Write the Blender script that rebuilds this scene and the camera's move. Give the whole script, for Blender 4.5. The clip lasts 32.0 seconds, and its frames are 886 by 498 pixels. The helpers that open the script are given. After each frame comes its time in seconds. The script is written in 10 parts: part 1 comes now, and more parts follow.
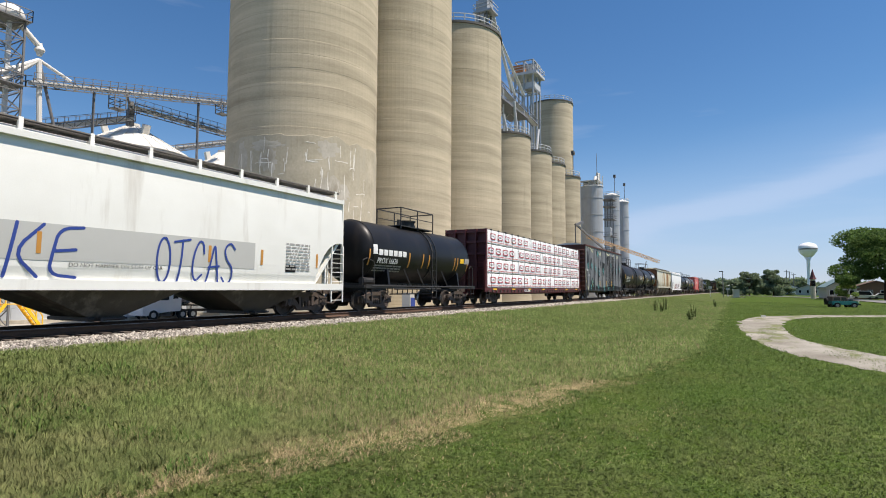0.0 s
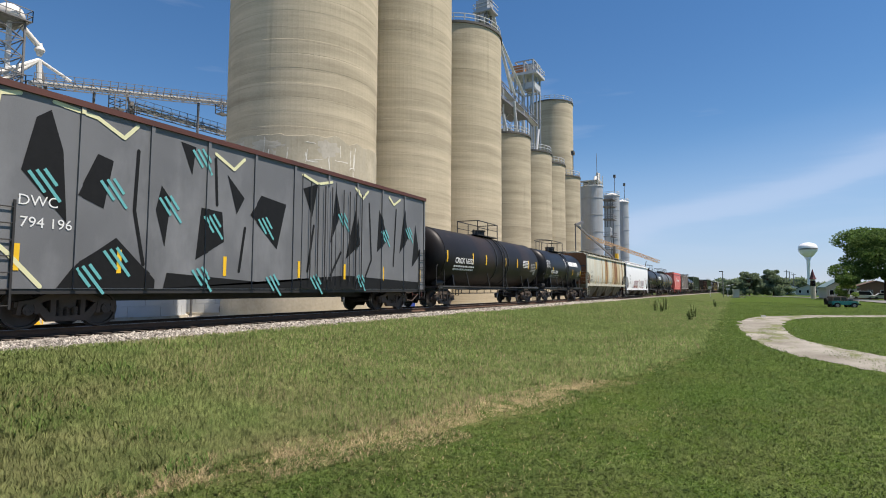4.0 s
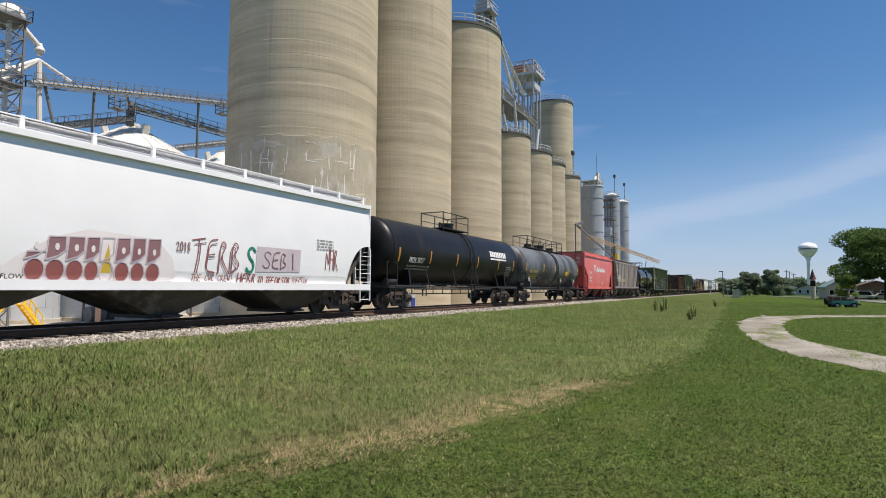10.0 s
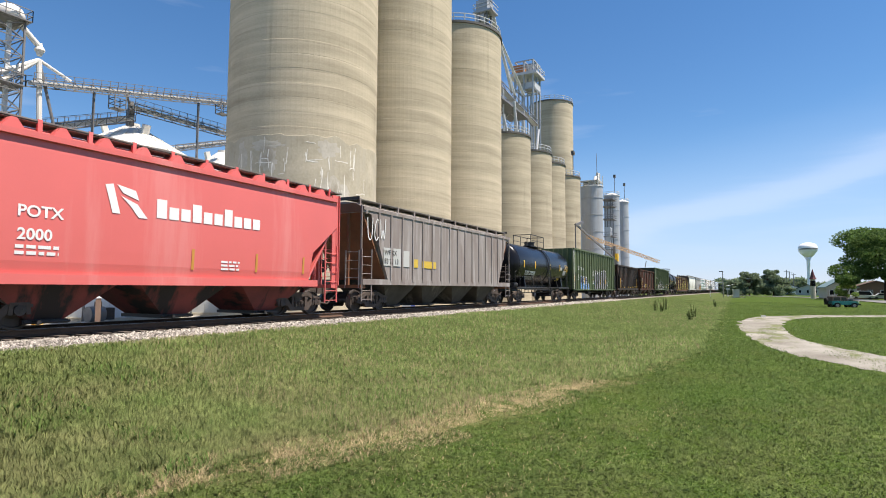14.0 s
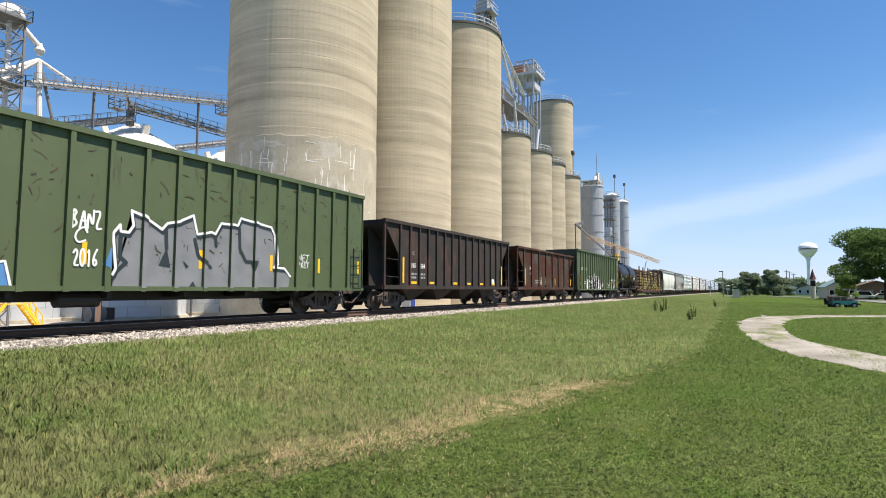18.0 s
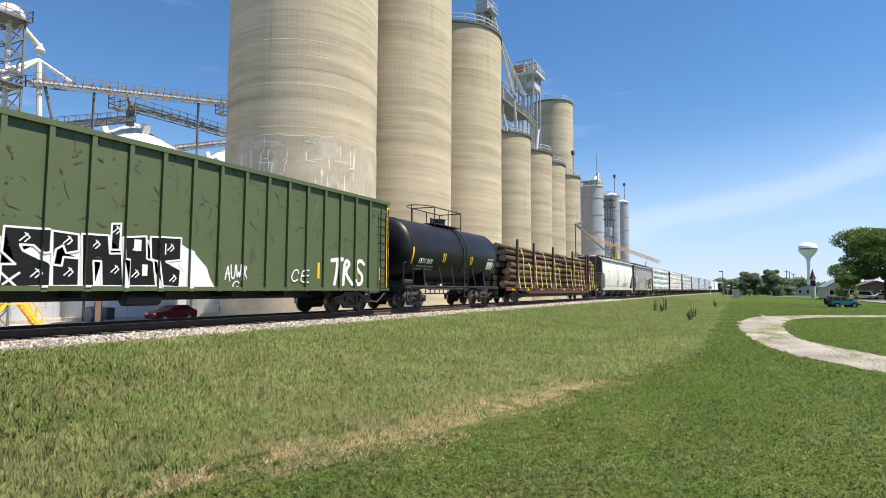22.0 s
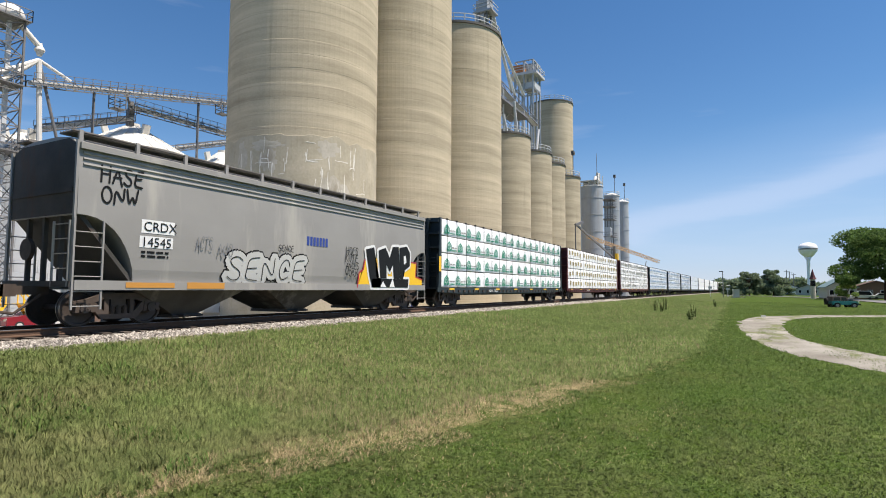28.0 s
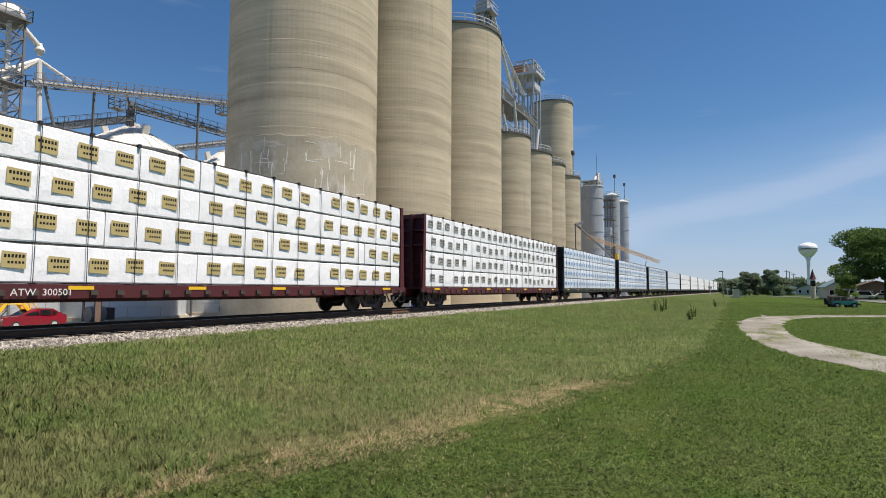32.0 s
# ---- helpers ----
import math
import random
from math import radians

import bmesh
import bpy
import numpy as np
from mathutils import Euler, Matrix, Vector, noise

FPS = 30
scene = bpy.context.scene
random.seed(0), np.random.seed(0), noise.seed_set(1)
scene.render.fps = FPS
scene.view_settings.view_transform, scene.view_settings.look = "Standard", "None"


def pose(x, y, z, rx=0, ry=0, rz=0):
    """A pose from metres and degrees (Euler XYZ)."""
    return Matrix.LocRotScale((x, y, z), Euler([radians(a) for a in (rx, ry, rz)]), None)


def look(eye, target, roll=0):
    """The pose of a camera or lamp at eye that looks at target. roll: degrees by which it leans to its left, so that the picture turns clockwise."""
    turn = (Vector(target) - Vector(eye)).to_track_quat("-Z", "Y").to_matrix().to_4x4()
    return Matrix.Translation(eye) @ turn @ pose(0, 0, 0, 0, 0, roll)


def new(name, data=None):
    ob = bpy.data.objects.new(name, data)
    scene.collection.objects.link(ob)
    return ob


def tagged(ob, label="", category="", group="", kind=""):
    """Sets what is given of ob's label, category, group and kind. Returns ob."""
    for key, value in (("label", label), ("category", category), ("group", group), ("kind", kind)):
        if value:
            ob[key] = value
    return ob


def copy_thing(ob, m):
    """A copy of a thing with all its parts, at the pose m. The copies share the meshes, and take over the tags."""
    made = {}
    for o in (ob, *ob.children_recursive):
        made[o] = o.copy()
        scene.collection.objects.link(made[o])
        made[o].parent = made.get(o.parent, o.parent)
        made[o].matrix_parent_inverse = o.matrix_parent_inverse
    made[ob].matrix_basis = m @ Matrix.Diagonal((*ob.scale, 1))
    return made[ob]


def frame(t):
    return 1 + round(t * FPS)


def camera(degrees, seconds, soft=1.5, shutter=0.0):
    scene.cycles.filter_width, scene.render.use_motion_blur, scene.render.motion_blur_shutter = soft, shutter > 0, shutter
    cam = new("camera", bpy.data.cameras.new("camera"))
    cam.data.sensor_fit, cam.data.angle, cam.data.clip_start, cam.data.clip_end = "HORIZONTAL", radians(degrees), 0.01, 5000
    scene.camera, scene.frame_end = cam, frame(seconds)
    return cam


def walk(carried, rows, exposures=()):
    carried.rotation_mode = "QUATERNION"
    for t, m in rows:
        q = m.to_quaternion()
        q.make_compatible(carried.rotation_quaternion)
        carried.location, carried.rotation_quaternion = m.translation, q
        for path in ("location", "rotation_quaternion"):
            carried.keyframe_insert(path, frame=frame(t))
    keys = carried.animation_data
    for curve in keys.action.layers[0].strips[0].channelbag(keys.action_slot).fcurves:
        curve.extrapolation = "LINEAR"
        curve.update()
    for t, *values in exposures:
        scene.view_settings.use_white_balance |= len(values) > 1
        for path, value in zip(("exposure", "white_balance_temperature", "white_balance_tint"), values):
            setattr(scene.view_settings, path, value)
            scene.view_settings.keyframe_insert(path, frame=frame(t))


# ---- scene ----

# ---- camera and its stand ----
cam = camera(76.72, 32.0, soft=1.0)
PAN, TILT, ROLL = radians(28.40), radians(4.04), 0.28
EYE = Vector((0.0, 0.0, 1.6))
AIM = EYE + Vector((-math.sin(PAN) * math.cos(TILT), math.cos(PAN) * math.cos(TILT), math.sin(TILT)))
STOPS = [(0.0, 0.27), (1.0, 0.40), (3.0, 0.15), (6.0, 0.55), (7.0, 0.56), (8.0, 0.45), (9.0, 0.30), (10.0, 0.08), (11.0, 0.43), (13.0, 0.55), (17.0, 0.60), (24.0, 0.62), (28.0, 0.36), (29.0, 0.34), (30.0, 0.15), (32.0, 0.05)]
EXPOSURE = [(t, stops + 0.20, 6850, 14) for t, stops in STOPS]
walk(cam, [(0.0, look(EYE, AIM, ROLL)), (32.0, look(EYE, AIM, ROLL))], EXPOSURE)

# ---- sky and sun ----
SUN_AZ, SUN_EL = radians(13), radians(65)      # azimuth from +x towards +y
world = bpy.data.worlds.new("sky")
scene.world = world
world.use_nodes = True
wn, wl = world.node_tree.nodes, world.node_tree.links
wn.clear()
sky = wn.new("ShaderNodeTexSky")
sky.sky_type, sky.sun_disc = "NISHITA", False
sky.sun_elevation, sky.sun_rotation = SUN_EL, math.pi / 2 - SUN_AZ
sky.air_density, sky.dust_density, sky.ozone_density = 1.0, 0.0, 4.0
coord = wn.new("ShaderNodeTexCoord")
stretch = wn.new("ShaderNodeMapping")
stretch.inputs["Rotation"].default_value = (0.0, radians(9), radians(20))
stretch.inputs["Scale"].default_value = (1.2, 1.2, 9.0)
cirrus = wn.new("ShaderNodeTexNoise")
cirrus.inputs["Scale"].default_value, cirrus.inputs["Detail"].default_value = 1.7, 6.0
thin = wn.new("ShaderNodeMapRange")
thin.inputs[1].default_value, thin.inputs[2].default_value = 0.56, 0.92
thin.inputs[4].default_value = 0.40
veil = wn.new("ShaderNodeMix")
veil.data_type = "RGBA"
veil.inputs[7].default_value = (7.5, 8.0, 8.6, 1)
back = wn.new("ShaderNodeBackground")
back.inputs["Strength"].default_value = 0.090
out = wn.new("ShaderNodeOutputWorld")
wl.new(coord.outputs["Generated"], stretch.inputs[0])
wl.new(stretch.outputs[0], cirrus.inputs["Vector"])
wl.new(cirrus.outputs["Fac"], thin.inputs[0])
wl.new(thin.outputs[0], veil.inputs[0])
deep = wn.new("ShaderNodeHueSaturation")
deep.inputs["Saturation"].default_value = 1.22
wl.new(sky.outputs[0], deep.inputs["Color"])
wl.new(deep.outputs[0], veil.inputs[6])
sep = wn.new("ShaderNodeSeparateXYZ")
wl.new(coord.outputs["Generated"], sep.inputs[0])
low = wn.new("ShaderNodeMapRange")
low.interpolation_type = "SMOOTHERSTEP"
low.inputs[1].default_value, low.inputs[2].default_value, low.inputs[3].default_value, low.inputs[4].default_value = 0.0, 0.30, 0.66, 0.0
wl.new(sep.outputs[2], low.inputs[0])
haze = wn.new("ShaderNodeMix")
haze.data_type = "RGBA"
haze.inputs[7].default_value = (3.0, 4.35, 6.9, 1)
wl.new(low.outputs[0], haze.inputs[0])
wl.new(veil.outputs[2], haze.inputs[6])
# a long thin streak of cirrus, climbing slowly towards the east
slope = wn.new("ShaderNodeVectorMath")
slope.operation = "DOT_PRODUCT"
slope.inputs[1].default_value = (-0.26, 0.0, 1.0)
wl.new(coord.outputs["Generated"], slope.inputs[0])
ragged = wn.new("ShaderNodeMath")
ragged.operation = "MULTIPLY_ADD"
ragged.inputs[1].default_value = 0.10
wl.new(cirrus.outputs["Fac"], ragged.inputs[0])
wl.new(slope.outputs["Value"], ragged.inputs[2])
band = wn.new("ShaderNodeFloatCurve")
points = band.mapping.curves[0].points
for (px_, py_), point in zip(((0.0, 0.0), (1.0, 0.0)), points):
    point.location = (px_, py_)
for px_, py_ in ((0.148, 0.03), (0.168, 0.15), (0.188, 0.38), (0.205, 0.26), (0.235, 0.05)):
    points.new(px_, py_)
wl.new(ragged.outputs[0], band.inputs["Value"])
streak = wn.new("ShaderNodeMix")
streak.data_type = "RGBA"
streak.inputs[7].default_value = (5.0, 6.0, 7.8, 1)
wl.new(band.outputs[0], streak.inputs[0])
wl.new(haze.outputs[2], streak.inputs[6])
wl.new(streak.outputs[2], back.inputs[0])
wl.new(back.outputs[0], out.inputs[0])

sun = new("sun", bpy.data.lights.new("sun", "SUN"))
sun.data.energy, sun.data.angle, sun.data.color = 5.0, radians(0.53), (1.0, 0.95, 0.87)
SUN_DIR = Vector((math.cos(SUN_AZ) * math.cos(SUN_EL), math.sin(SUN_AZ) * math.cos(SUN_EL), math.sin(SUN_EL)))
sun.matrix_world = look((0, 0, 80), Vector((0, 0, 80)) - SUN_DIR)


# ---- materials ----
def surface(name, base, alt=None, rough=0.6, metal=0.0, scale=3.0, amount=0.5, bump=0.15, fine=40.0,
            stretch=(1, 1, 1), rust=None, rust_scale=(1.5, 1.5, 0.12), rust_from=0.56, rust_to=0.68, vary=0.0, low=0.45, high=1.0):
    """A worn surface: two scales of colour, fine relief and, where given, streaks of rust or dirt."""
    m = bpy.data.materials.new(name)
    m.use_nodes = True
    n, l = m.node_tree.nodes, m.node_tree.links
    b = n["Principled BSDF"]
    b.inputs["Roughness"].default_value, b.inputs["Metallic"].default_value = rough, metal
    if rough > 0.8:
        b.inputs["Specular IOR Level"].default_value = 0.15
    alt = alt or tuple(c * 0.72 for c in base)
    tc = n.new("ShaderNodeTexCoord")
    mp = n.new("ShaderNodeMapping")
    mp.inputs["Scale"].default_value = stretch
    l.new(tc.outputs["Object"], mp.inputs[0])
    a = n.new("ShaderNodeTexNoise")
    a.inputs["Scale"].default_value, a.inputs["Detail"].default_value = scale, 5.0
    l.new(mp.outputs[0], a.inputs["Vector"])
    f = n.new("ShaderNodeTexNoise")
    f.inputs["Scale"].default_value, f.inputs["Detail"].default_value = fine, 3.0
    l.new(tc.outputs["Object"], f.inputs["Vector"])
    add = n.new("ShaderNodeMath")
    add.operation = "MULTIPLY_ADD"
    l.new(f.outputs["Fac"], add.inputs[0])
    add.inputs[1].default_value = 0.45
    l.new(a.outputs["Fac"], add.inputs[2])
    rng = n.new("ShaderNodeMapRange")
    rng.inputs[1].default_value, rng.inputs[2].default_value, rng.inputs[4].default_value = low, high, amount
    l.new(add.outputs[0], rng.inputs[0])
    mix = n.new("ShaderNodeMix")
    mix.data_type = "RGBA"
    mix.inputs[6].default_value, mix.inputs[7].default_value = (*base, 1), (*alt, 1)
    l.new(rng.outputs[0], mix.inputs[0])
    colour = mix.outputs[2]
    if rust:
        rm = n.new("ShaderNodeMapping")
        rm.inputs["Scale"].default_value = rust_scale
        l.new(tc.outputs["Object"], rm.inputs[0])
        rn = n.new("ShaderNodeTexNoise")
        rn.inputs["Scale"].default_value, rn.inputs["Detail"].default_value = 1.0, 7.0
        rn.inputs["Roughness"].default_value = 0.62
        l.new(rm.outputs[0], rn.inputs["Vector"])
        rr = n.new("ShaderNodeMapRange")
        rr.inputs[1].default_value, rr.inputs[2].default_value = rust_from, rust_to
        l.new(rn.outputs["Fac"], rr.inputs[0])
        rx = n.new("ShaderNodeMix")
        rx.data_type = "RGBA"
        rx.inputs[7].default_value = (*rust, 1)
        l.new(rr.outputs[0], rx.inputs[0])
        l.new(colour, rx.inputs[6])
        colour = rx.outputs[2]
    if vary:
        oi = n.new("ShaderNodeObjectInfo")
        vr = n.new("ShaderNodeMapRange")
        vr.inputs[3].default_value, vr.inputs[4].default_value = 1 - vary, 1 + vary
        l.new(oi.outputs["Random"], vr.inputs[0])
        hs = n.new("ShaderNodeHueSaturation")
        l.new(vr.outputs[0], hs.inputs["Value"])
        l.new(colour, hs.inputs["Color"])
        colour = hs.outputs[0]
    l.new(colour, b.inputs["Base Color"])
    if bump:
        bp = n.new("ShaderNodeBump")
        bp.inputs["Strength"].default_value, bp.inputs["Distance"].default_value = bump, 0.02
        l.new(add.outputs[0], bp.inputs["Height"])
        l.new(bp.outputs[0], b.inputs["Normal"])
    return m


RUST = (0.17, 0.065, 0.025)
M = {}
M["hopper_white"] = surface("white_paint", (0.80, 0.80, 0.75), (0.66, 0.65, 0.59), 0.42, 0, 0.9, 0.5, 0.03, rust=(0.62, 0.60, 0.54), rust_scale=(1.2, 1.2, 0.15))
M["cream_white"] = surface("cream_paint", (0.74, 0.74, 0.66), (0.62, 0.62, 0.54), 0.45, 0, 0.9, 0.6, 0.03, rust=(0.50, 0.48, 0.39), rust_scale=(0.9, 0.9, 0.12))
M["pure_white"] = surface("bright_white_paint", (0.86, 0.86, 0.86), (0.74, 0.74, 0.74), 0.4, 0, 0.9, 0.5, 0.02)
def streaked_paint():
    """Cream paint under long rust runs that thicken towards one end, with grime along the foot."""
    m = surface("rust_streaked_cream_paint", (0.66, 0.645, 0.545), (0.40, 0.395, 0.325), 0.6, 0, 1.6, 0.9, 0.06, stretch=(2.2, 2.2, 0.07))
    n, l = m.node_tree.nodes, m.node_tree.links
    bsdf = n["Principled BSDF"]
    colour = bsdf.inputs["Base Color"].links[0].from_socket
    tc = n.new("ShaderNodeTexCoord")
    ax = n.new("ShaderNodeSeparateXYZ")
    l.new(tc.outputs["Object"], ax.inputs[0])

    def noisy(scale, detail, rough):
        mp = n.new("ShaderNodeMapping")
        mp.inputs["Scale"].default_value = scale
        l.new(tc.outputs["Object"], mp.inputs[0])
        t = n.new("ShaderNodeTexNoise")
        t.inputs["Scale"].default_value, t.inputs["Detail"].default_value, t.inputs["Roughness"].default_value = 1.0, detail, rough
        l.new(mp.outputs[0], t.inputs["Vector"])
        return t.outputs["Fac"]

    def calc(op, p, q):
        c = n.new("ShaderNodeMath")
        c.operation = op
        for i, v in enumerate((p, q)):
            if isinstance(v, float):
                c.inputs[i].default_value = v
            else:
                l.new(v, c.inputs[i])
        return c.outputs[0]

    def span(src, lo, hi, to_lo=0.0, to_hi=1.0):
        r = n.new("ShaderNodeMapRange")
        for i, v in enumerate((lo, hi, to_lo, to_hi)):
            r.inputs[i + 1].default_value = v
        l.new(src, r.inputs[0])
        return r.outputs[0]

    def blend(f, first, second):
        x = n.new("ShaderNodeMix")
        x.data_type = "RGBA"
        l.new(f, x.inputs[0])
        for i, v in ((6, first), (7, second)):
            if isinstance(v, tuple):
                x.inputs[i].default_value = (*v, 1)
            else:
                l.new(v, x.inputs[i])
        return x.outputs[2]
    run_off = calc("ADD", calc("MULTIPLY", noisy((0.9, 0.85, 0.05), 6.0, 0.6), 0.80), calc("MULTIPLY", noisy((3.4, 2.8, 0.16), 6.0, 0.62), 0.34))
    run_off = calc("SUBTRACT", run_off, 0.006)
    run_off = calc("ADD", run_off, span(ax.outputs[1], -3.0, 9.5, -0.105, 0.065))
    tint = blend(noisy((3.0, 2.4, 0.2), 4.0, 0.6), (0.28, 0.110, 0.032), (0.085, 0.034, 0.017))
    halo = blend(span(run_off, 0.49, 0.60), colour, (0.55, 0.40, 0.17))
    out = blend(span(run_off, 0.55, 0.635), halo, tint)
    grime = calc("MULTIPLY", span(ax.outputs[2], 1.5, 2.5, 1.0, 0.0), span(noisy((3.0, 3.0, 2.4), 7.0, 0.7), 0.44, 0.60))
    out = blend(grime, out, (0.20, 0.17, 0.10))
    l.new(out, bsdf.inputs["Base Color"])
    return m


M["streaked"] = streaked_paint()
M["bay_red"] = surface("grimy_red_underside", (0.24, 0.045, 0.038), (0.10, 0.026, 0.022), 0.8, 0, 1.2, 0.9, 0.06, rust=(0.020, 0.014, 0.013), rust_scale=(0.5, 1.1, 0.35), rust_from=0.50, rust_to=0.58)
M["walk_grate"] = surface("weathered_grating", (0.21, 0.195, 0.175), (0.12, 0.108, 0.095), 0.75, 0.1, 3.0, 0.7, 0.05)
# Grimy bay paint, darkened further to hold the shade below the sill.
M["bay_grime_shade"] = surface("grimy_shaded_underside_paint", (0.095, 0.086, 0.070), (0.045, 0.038, 0.031), 0.85, 0, 1.2, 0.9, 0.08, rust=(0.20, 0.185, 0.15), rust_scale=(0.8, 0.8, 0.5), rust_from=0.56, rust_to=0.7)
M["bay_cream"] = surface("dirty_cream_underside", (0.24, 0.210, 0.150), (0.085, 0.070, 0.048), 0.85, 0, 1.0, 1.0, 0.08, rust=(0.085, 0.066, 0.045), rust_scale=(0.9, 0.9, 0.6), rust_from=0.50, rust_to=0.66)
M["sill_cream"] = surface("grimy_cream_sill", (0.58, 0.56, 0.46), (0.30, 0.27, 0.19), 0.7, 0, 1.4, 0.9, 0.05, rust=(0.20, 0.10, 0.05), rust_scale=(1.5, 0.8, 1.5), rust_from=0.58, rust_to=0.70)
M["rust_end"] = surface("rusted_steel", (0.24, 0.10, 0.045), (0.14, 0.06, 0.03), 0.8, 0, 2.0, 0.8, 0.2)
M["grey_hopper"] = surface("grey_paint", (0.30, 0.29, 0.27), (0.23, 0.22, 0.20), 0.5, 0, 0.8, 0.6, 0.03, rust=(0.38, 0.36, 0.32), rust_scale=(0.9, 0.9, 0.14))
M["lower_grey"] = surface("light_grey_paint", (0.50, 0.50, 0.47), (0.42, 0.42, 0.39), 0.5, 0, 0.8, 0.6, 0.03)
M["tank_black"] = surface("black_tank_paint", (0.009, 0.009, 0.010), (0.017, 0.016, 0.015), 0.40, 0, 0.7, 0.7, 0.04, rust=(0.022, 0.019, 0.017), rust_scale=(1.1, 1.1, 0.2))
M["tank_gloss"] = surface("glossy_black_tank_paint", (0.010, 0.010, 0.012), (0.018, 0.017, 0.019), 0.24, 0, 0.7, 0.6, 0.02)
M["tank_brown"] = surface("sooty_black_tank_paint", (0.009, 0.008, 0.008), (0.017, 0.014, 0.013), 0.48, 0, 0.6, 0.8, 0.04, rust=(0.028, 0.021, 0.017), rust_scale=(1.3, 0.6, 0.25))
for _k in ("tank_black", "tank_gloss", "tank_brown"):
    M[_k].node_tree.nodes["Principled BSDF"].inputs["Specular IOR Level"].default_value = 0.24
M["tank_grey"] = surface("grey_tank_paint", (0.130, 0.143, 0.153), (0.090, 0.098, 0.104), 0.55, 0, 0.7, 0.8, 0.04, rust=(0.034, 0.031, 0.030), rust_scale=(0.8, 0.33, 0.1), rust_from=0.54, rust_to=0.68)


def stain(m, places, tint):
    """Spilled cargo: ragged dark bands down a tank's side at the places (y, half width)."""
    n, l = m.node_tree.nodes, m.node_tree.links
    b = n["Principled BSDF"]
    tc = n.new("ShaderNodeTexCoord")
    ax = n.new("ShaderNodeSeparateXYZ")
    l.new(tc.outputs["Object"], ax.inputs[0])
    mp = n.new("ShaderNodeMapping")
    mp.inputs["Scale"].default_value = (0.7, 1.3, 0.45)
    l.new(tc.outputs["Object"], mp.inputs[0])
    t = n.new("ShaderNodeTexNoise")
    t.inputs["Scale"].default_value, t.inputs["Detail"].default_value = 1.0, 6.0
    l.new(mp.outputs[0], t.inputs["Vector"])
    for y, w in places:
        off = n.new("ShaderNodeMath")
        off.operation = "SUBTRACT"
        l.new(ax.outputs[1], off.inputs[0])
        off.inputs[1].default_value = y
        far = n.new("ShaderNodeMath")
        far.operation = "ABSOLUTE"
        l.new(off.outputs[0], far.inputs[0])
        rag = n.new("ShaderNodeMath")
        rag.operation = "MULTIPLY_ADD"
        l.new(t.outputs["Fac"], rag.inputs[0])
        rag.inputs[1].default_value = -2.2 * w
        l.new(far.outputs[0], rag.inputs[2])
        r = n.new("ShaderNodeMapRange")
        r.inputs[1].default_value, r.inputs[2].default_value, r.inputs[3].default_value, r.inputs[4].default_value = -0.35 * w, 0.15 * w, 0.85, 0.0
        l.new(rag.outputs[0], r.inputs[0])
        mix = n.new("ShaderNodeMix")
        mix.data_type = "RGBA"
        mix.inputs[7].default_value = (*tint, 1)
        l.new(r.outputs[0], mix.inputs[0])
        l.new(b.inputs["Base Color"].links[0].from_socket, mix.inputs[6])
        l.new(mix.outputs[2], b.inputs["Base Color"])


stain(M["tank_grey"], ((-2.3, 0.75), (5.05, 0.62), (3.0, 0.26), (0.75, 0.30)), (0.036, 0.030, 0.027))
stain(M["tank_brown"], ((-2.0, 1.2), (5.0, 1.0)), (0.030, 0.020, 0.015))
M["potash_red"] = surface("coral_red_paint", (0.68, 0.145, 0.130), (0.60, 0.130, 0.115), 0.42, 0, 0.8, 0.6, 0.02, rust=(0.68, 0.20, 0.18), rust_scale=(0.9, 0.9, 0.1))
M["weathered"] = surface("weathered_brown_grey_paint", (0.190, 0.145, 0.125), (0.29, 0.265, 0.245), 0.75, 0, 1.5, 0.9, 0.1, stretch=(1, 1, 0.2), rust=(0.40, 0.375, 0.35), rust_scale=(3.0, 3.0, 0.30), rust_from=0.5, rust_to=0.72)
M["green"] = surface("olive_green_paint", (0.082, 0.112, 0.046), (0.060, 0.085, 0.034), 0.6, 0, 1.0, 0.7, 0.06, rust=(0.055, 0.060, 0.030), rust_scale=(2.2, 2.2, 0.7), rust_from=0.62, rust_to=0.72)
# Darker green than the sides, for the ends of one gondola.
M["green_dark"] = surface("dark_green_end", (0.020, 0.034, 0.020), (0.014, 0.024, 0.014), 0.6, 0, 1.0, 0.7, 0.06)
M["hopper_black"] = surface("sooty_black_paint", (0.016, 0.013, 0.011), (0.039, 0.028, 0.022), 0.80, 0, 1.6, 0.9, 0.12, rust=(0.085, 0.034, 0.020), rust_scale=(1.1, 1.1, 0.7), rust_from=0.53, rust_to=0.72)
M["hopper_brown"] = surface("worn_brown_paint", (0.092, 0.074, 0.060), (0.040, 0.030, 0.025), 0.86, 0, 1.1, 0.9, 0.1, rust=(0.070, 0.029, 0.019), rust_scale=(0.5, 0.7, 1.0), rust_from=0.44, rust_to=0.52)
M["maroon"] = surface("maroon_paint", (0.100, 0.016, 0.018), (0.060, 0.013, 0.014), 0.55, 0, 1.2, 0.7, 0.06)
M["oxide"] = surface("red_oxide_paint", (0.110, 0.033, 0.022), (0.055, 0.020, 0.015), 0.65, 0, 1.6, 0.8, 0.08)
M["black_steel"] = surface("black_steel", (0.018, 0.018, 0.018), (0.035, 0.030, 0.026), 0.6, 0, 3.0, 0.7, 0.08)
M["navy_steel"] = surface("dark_teal_steel", (0.022, 0.034, 0.038), (0.015, 0.022, 0.024), 0.55, 0, 2.0, 0.6, 0.05)
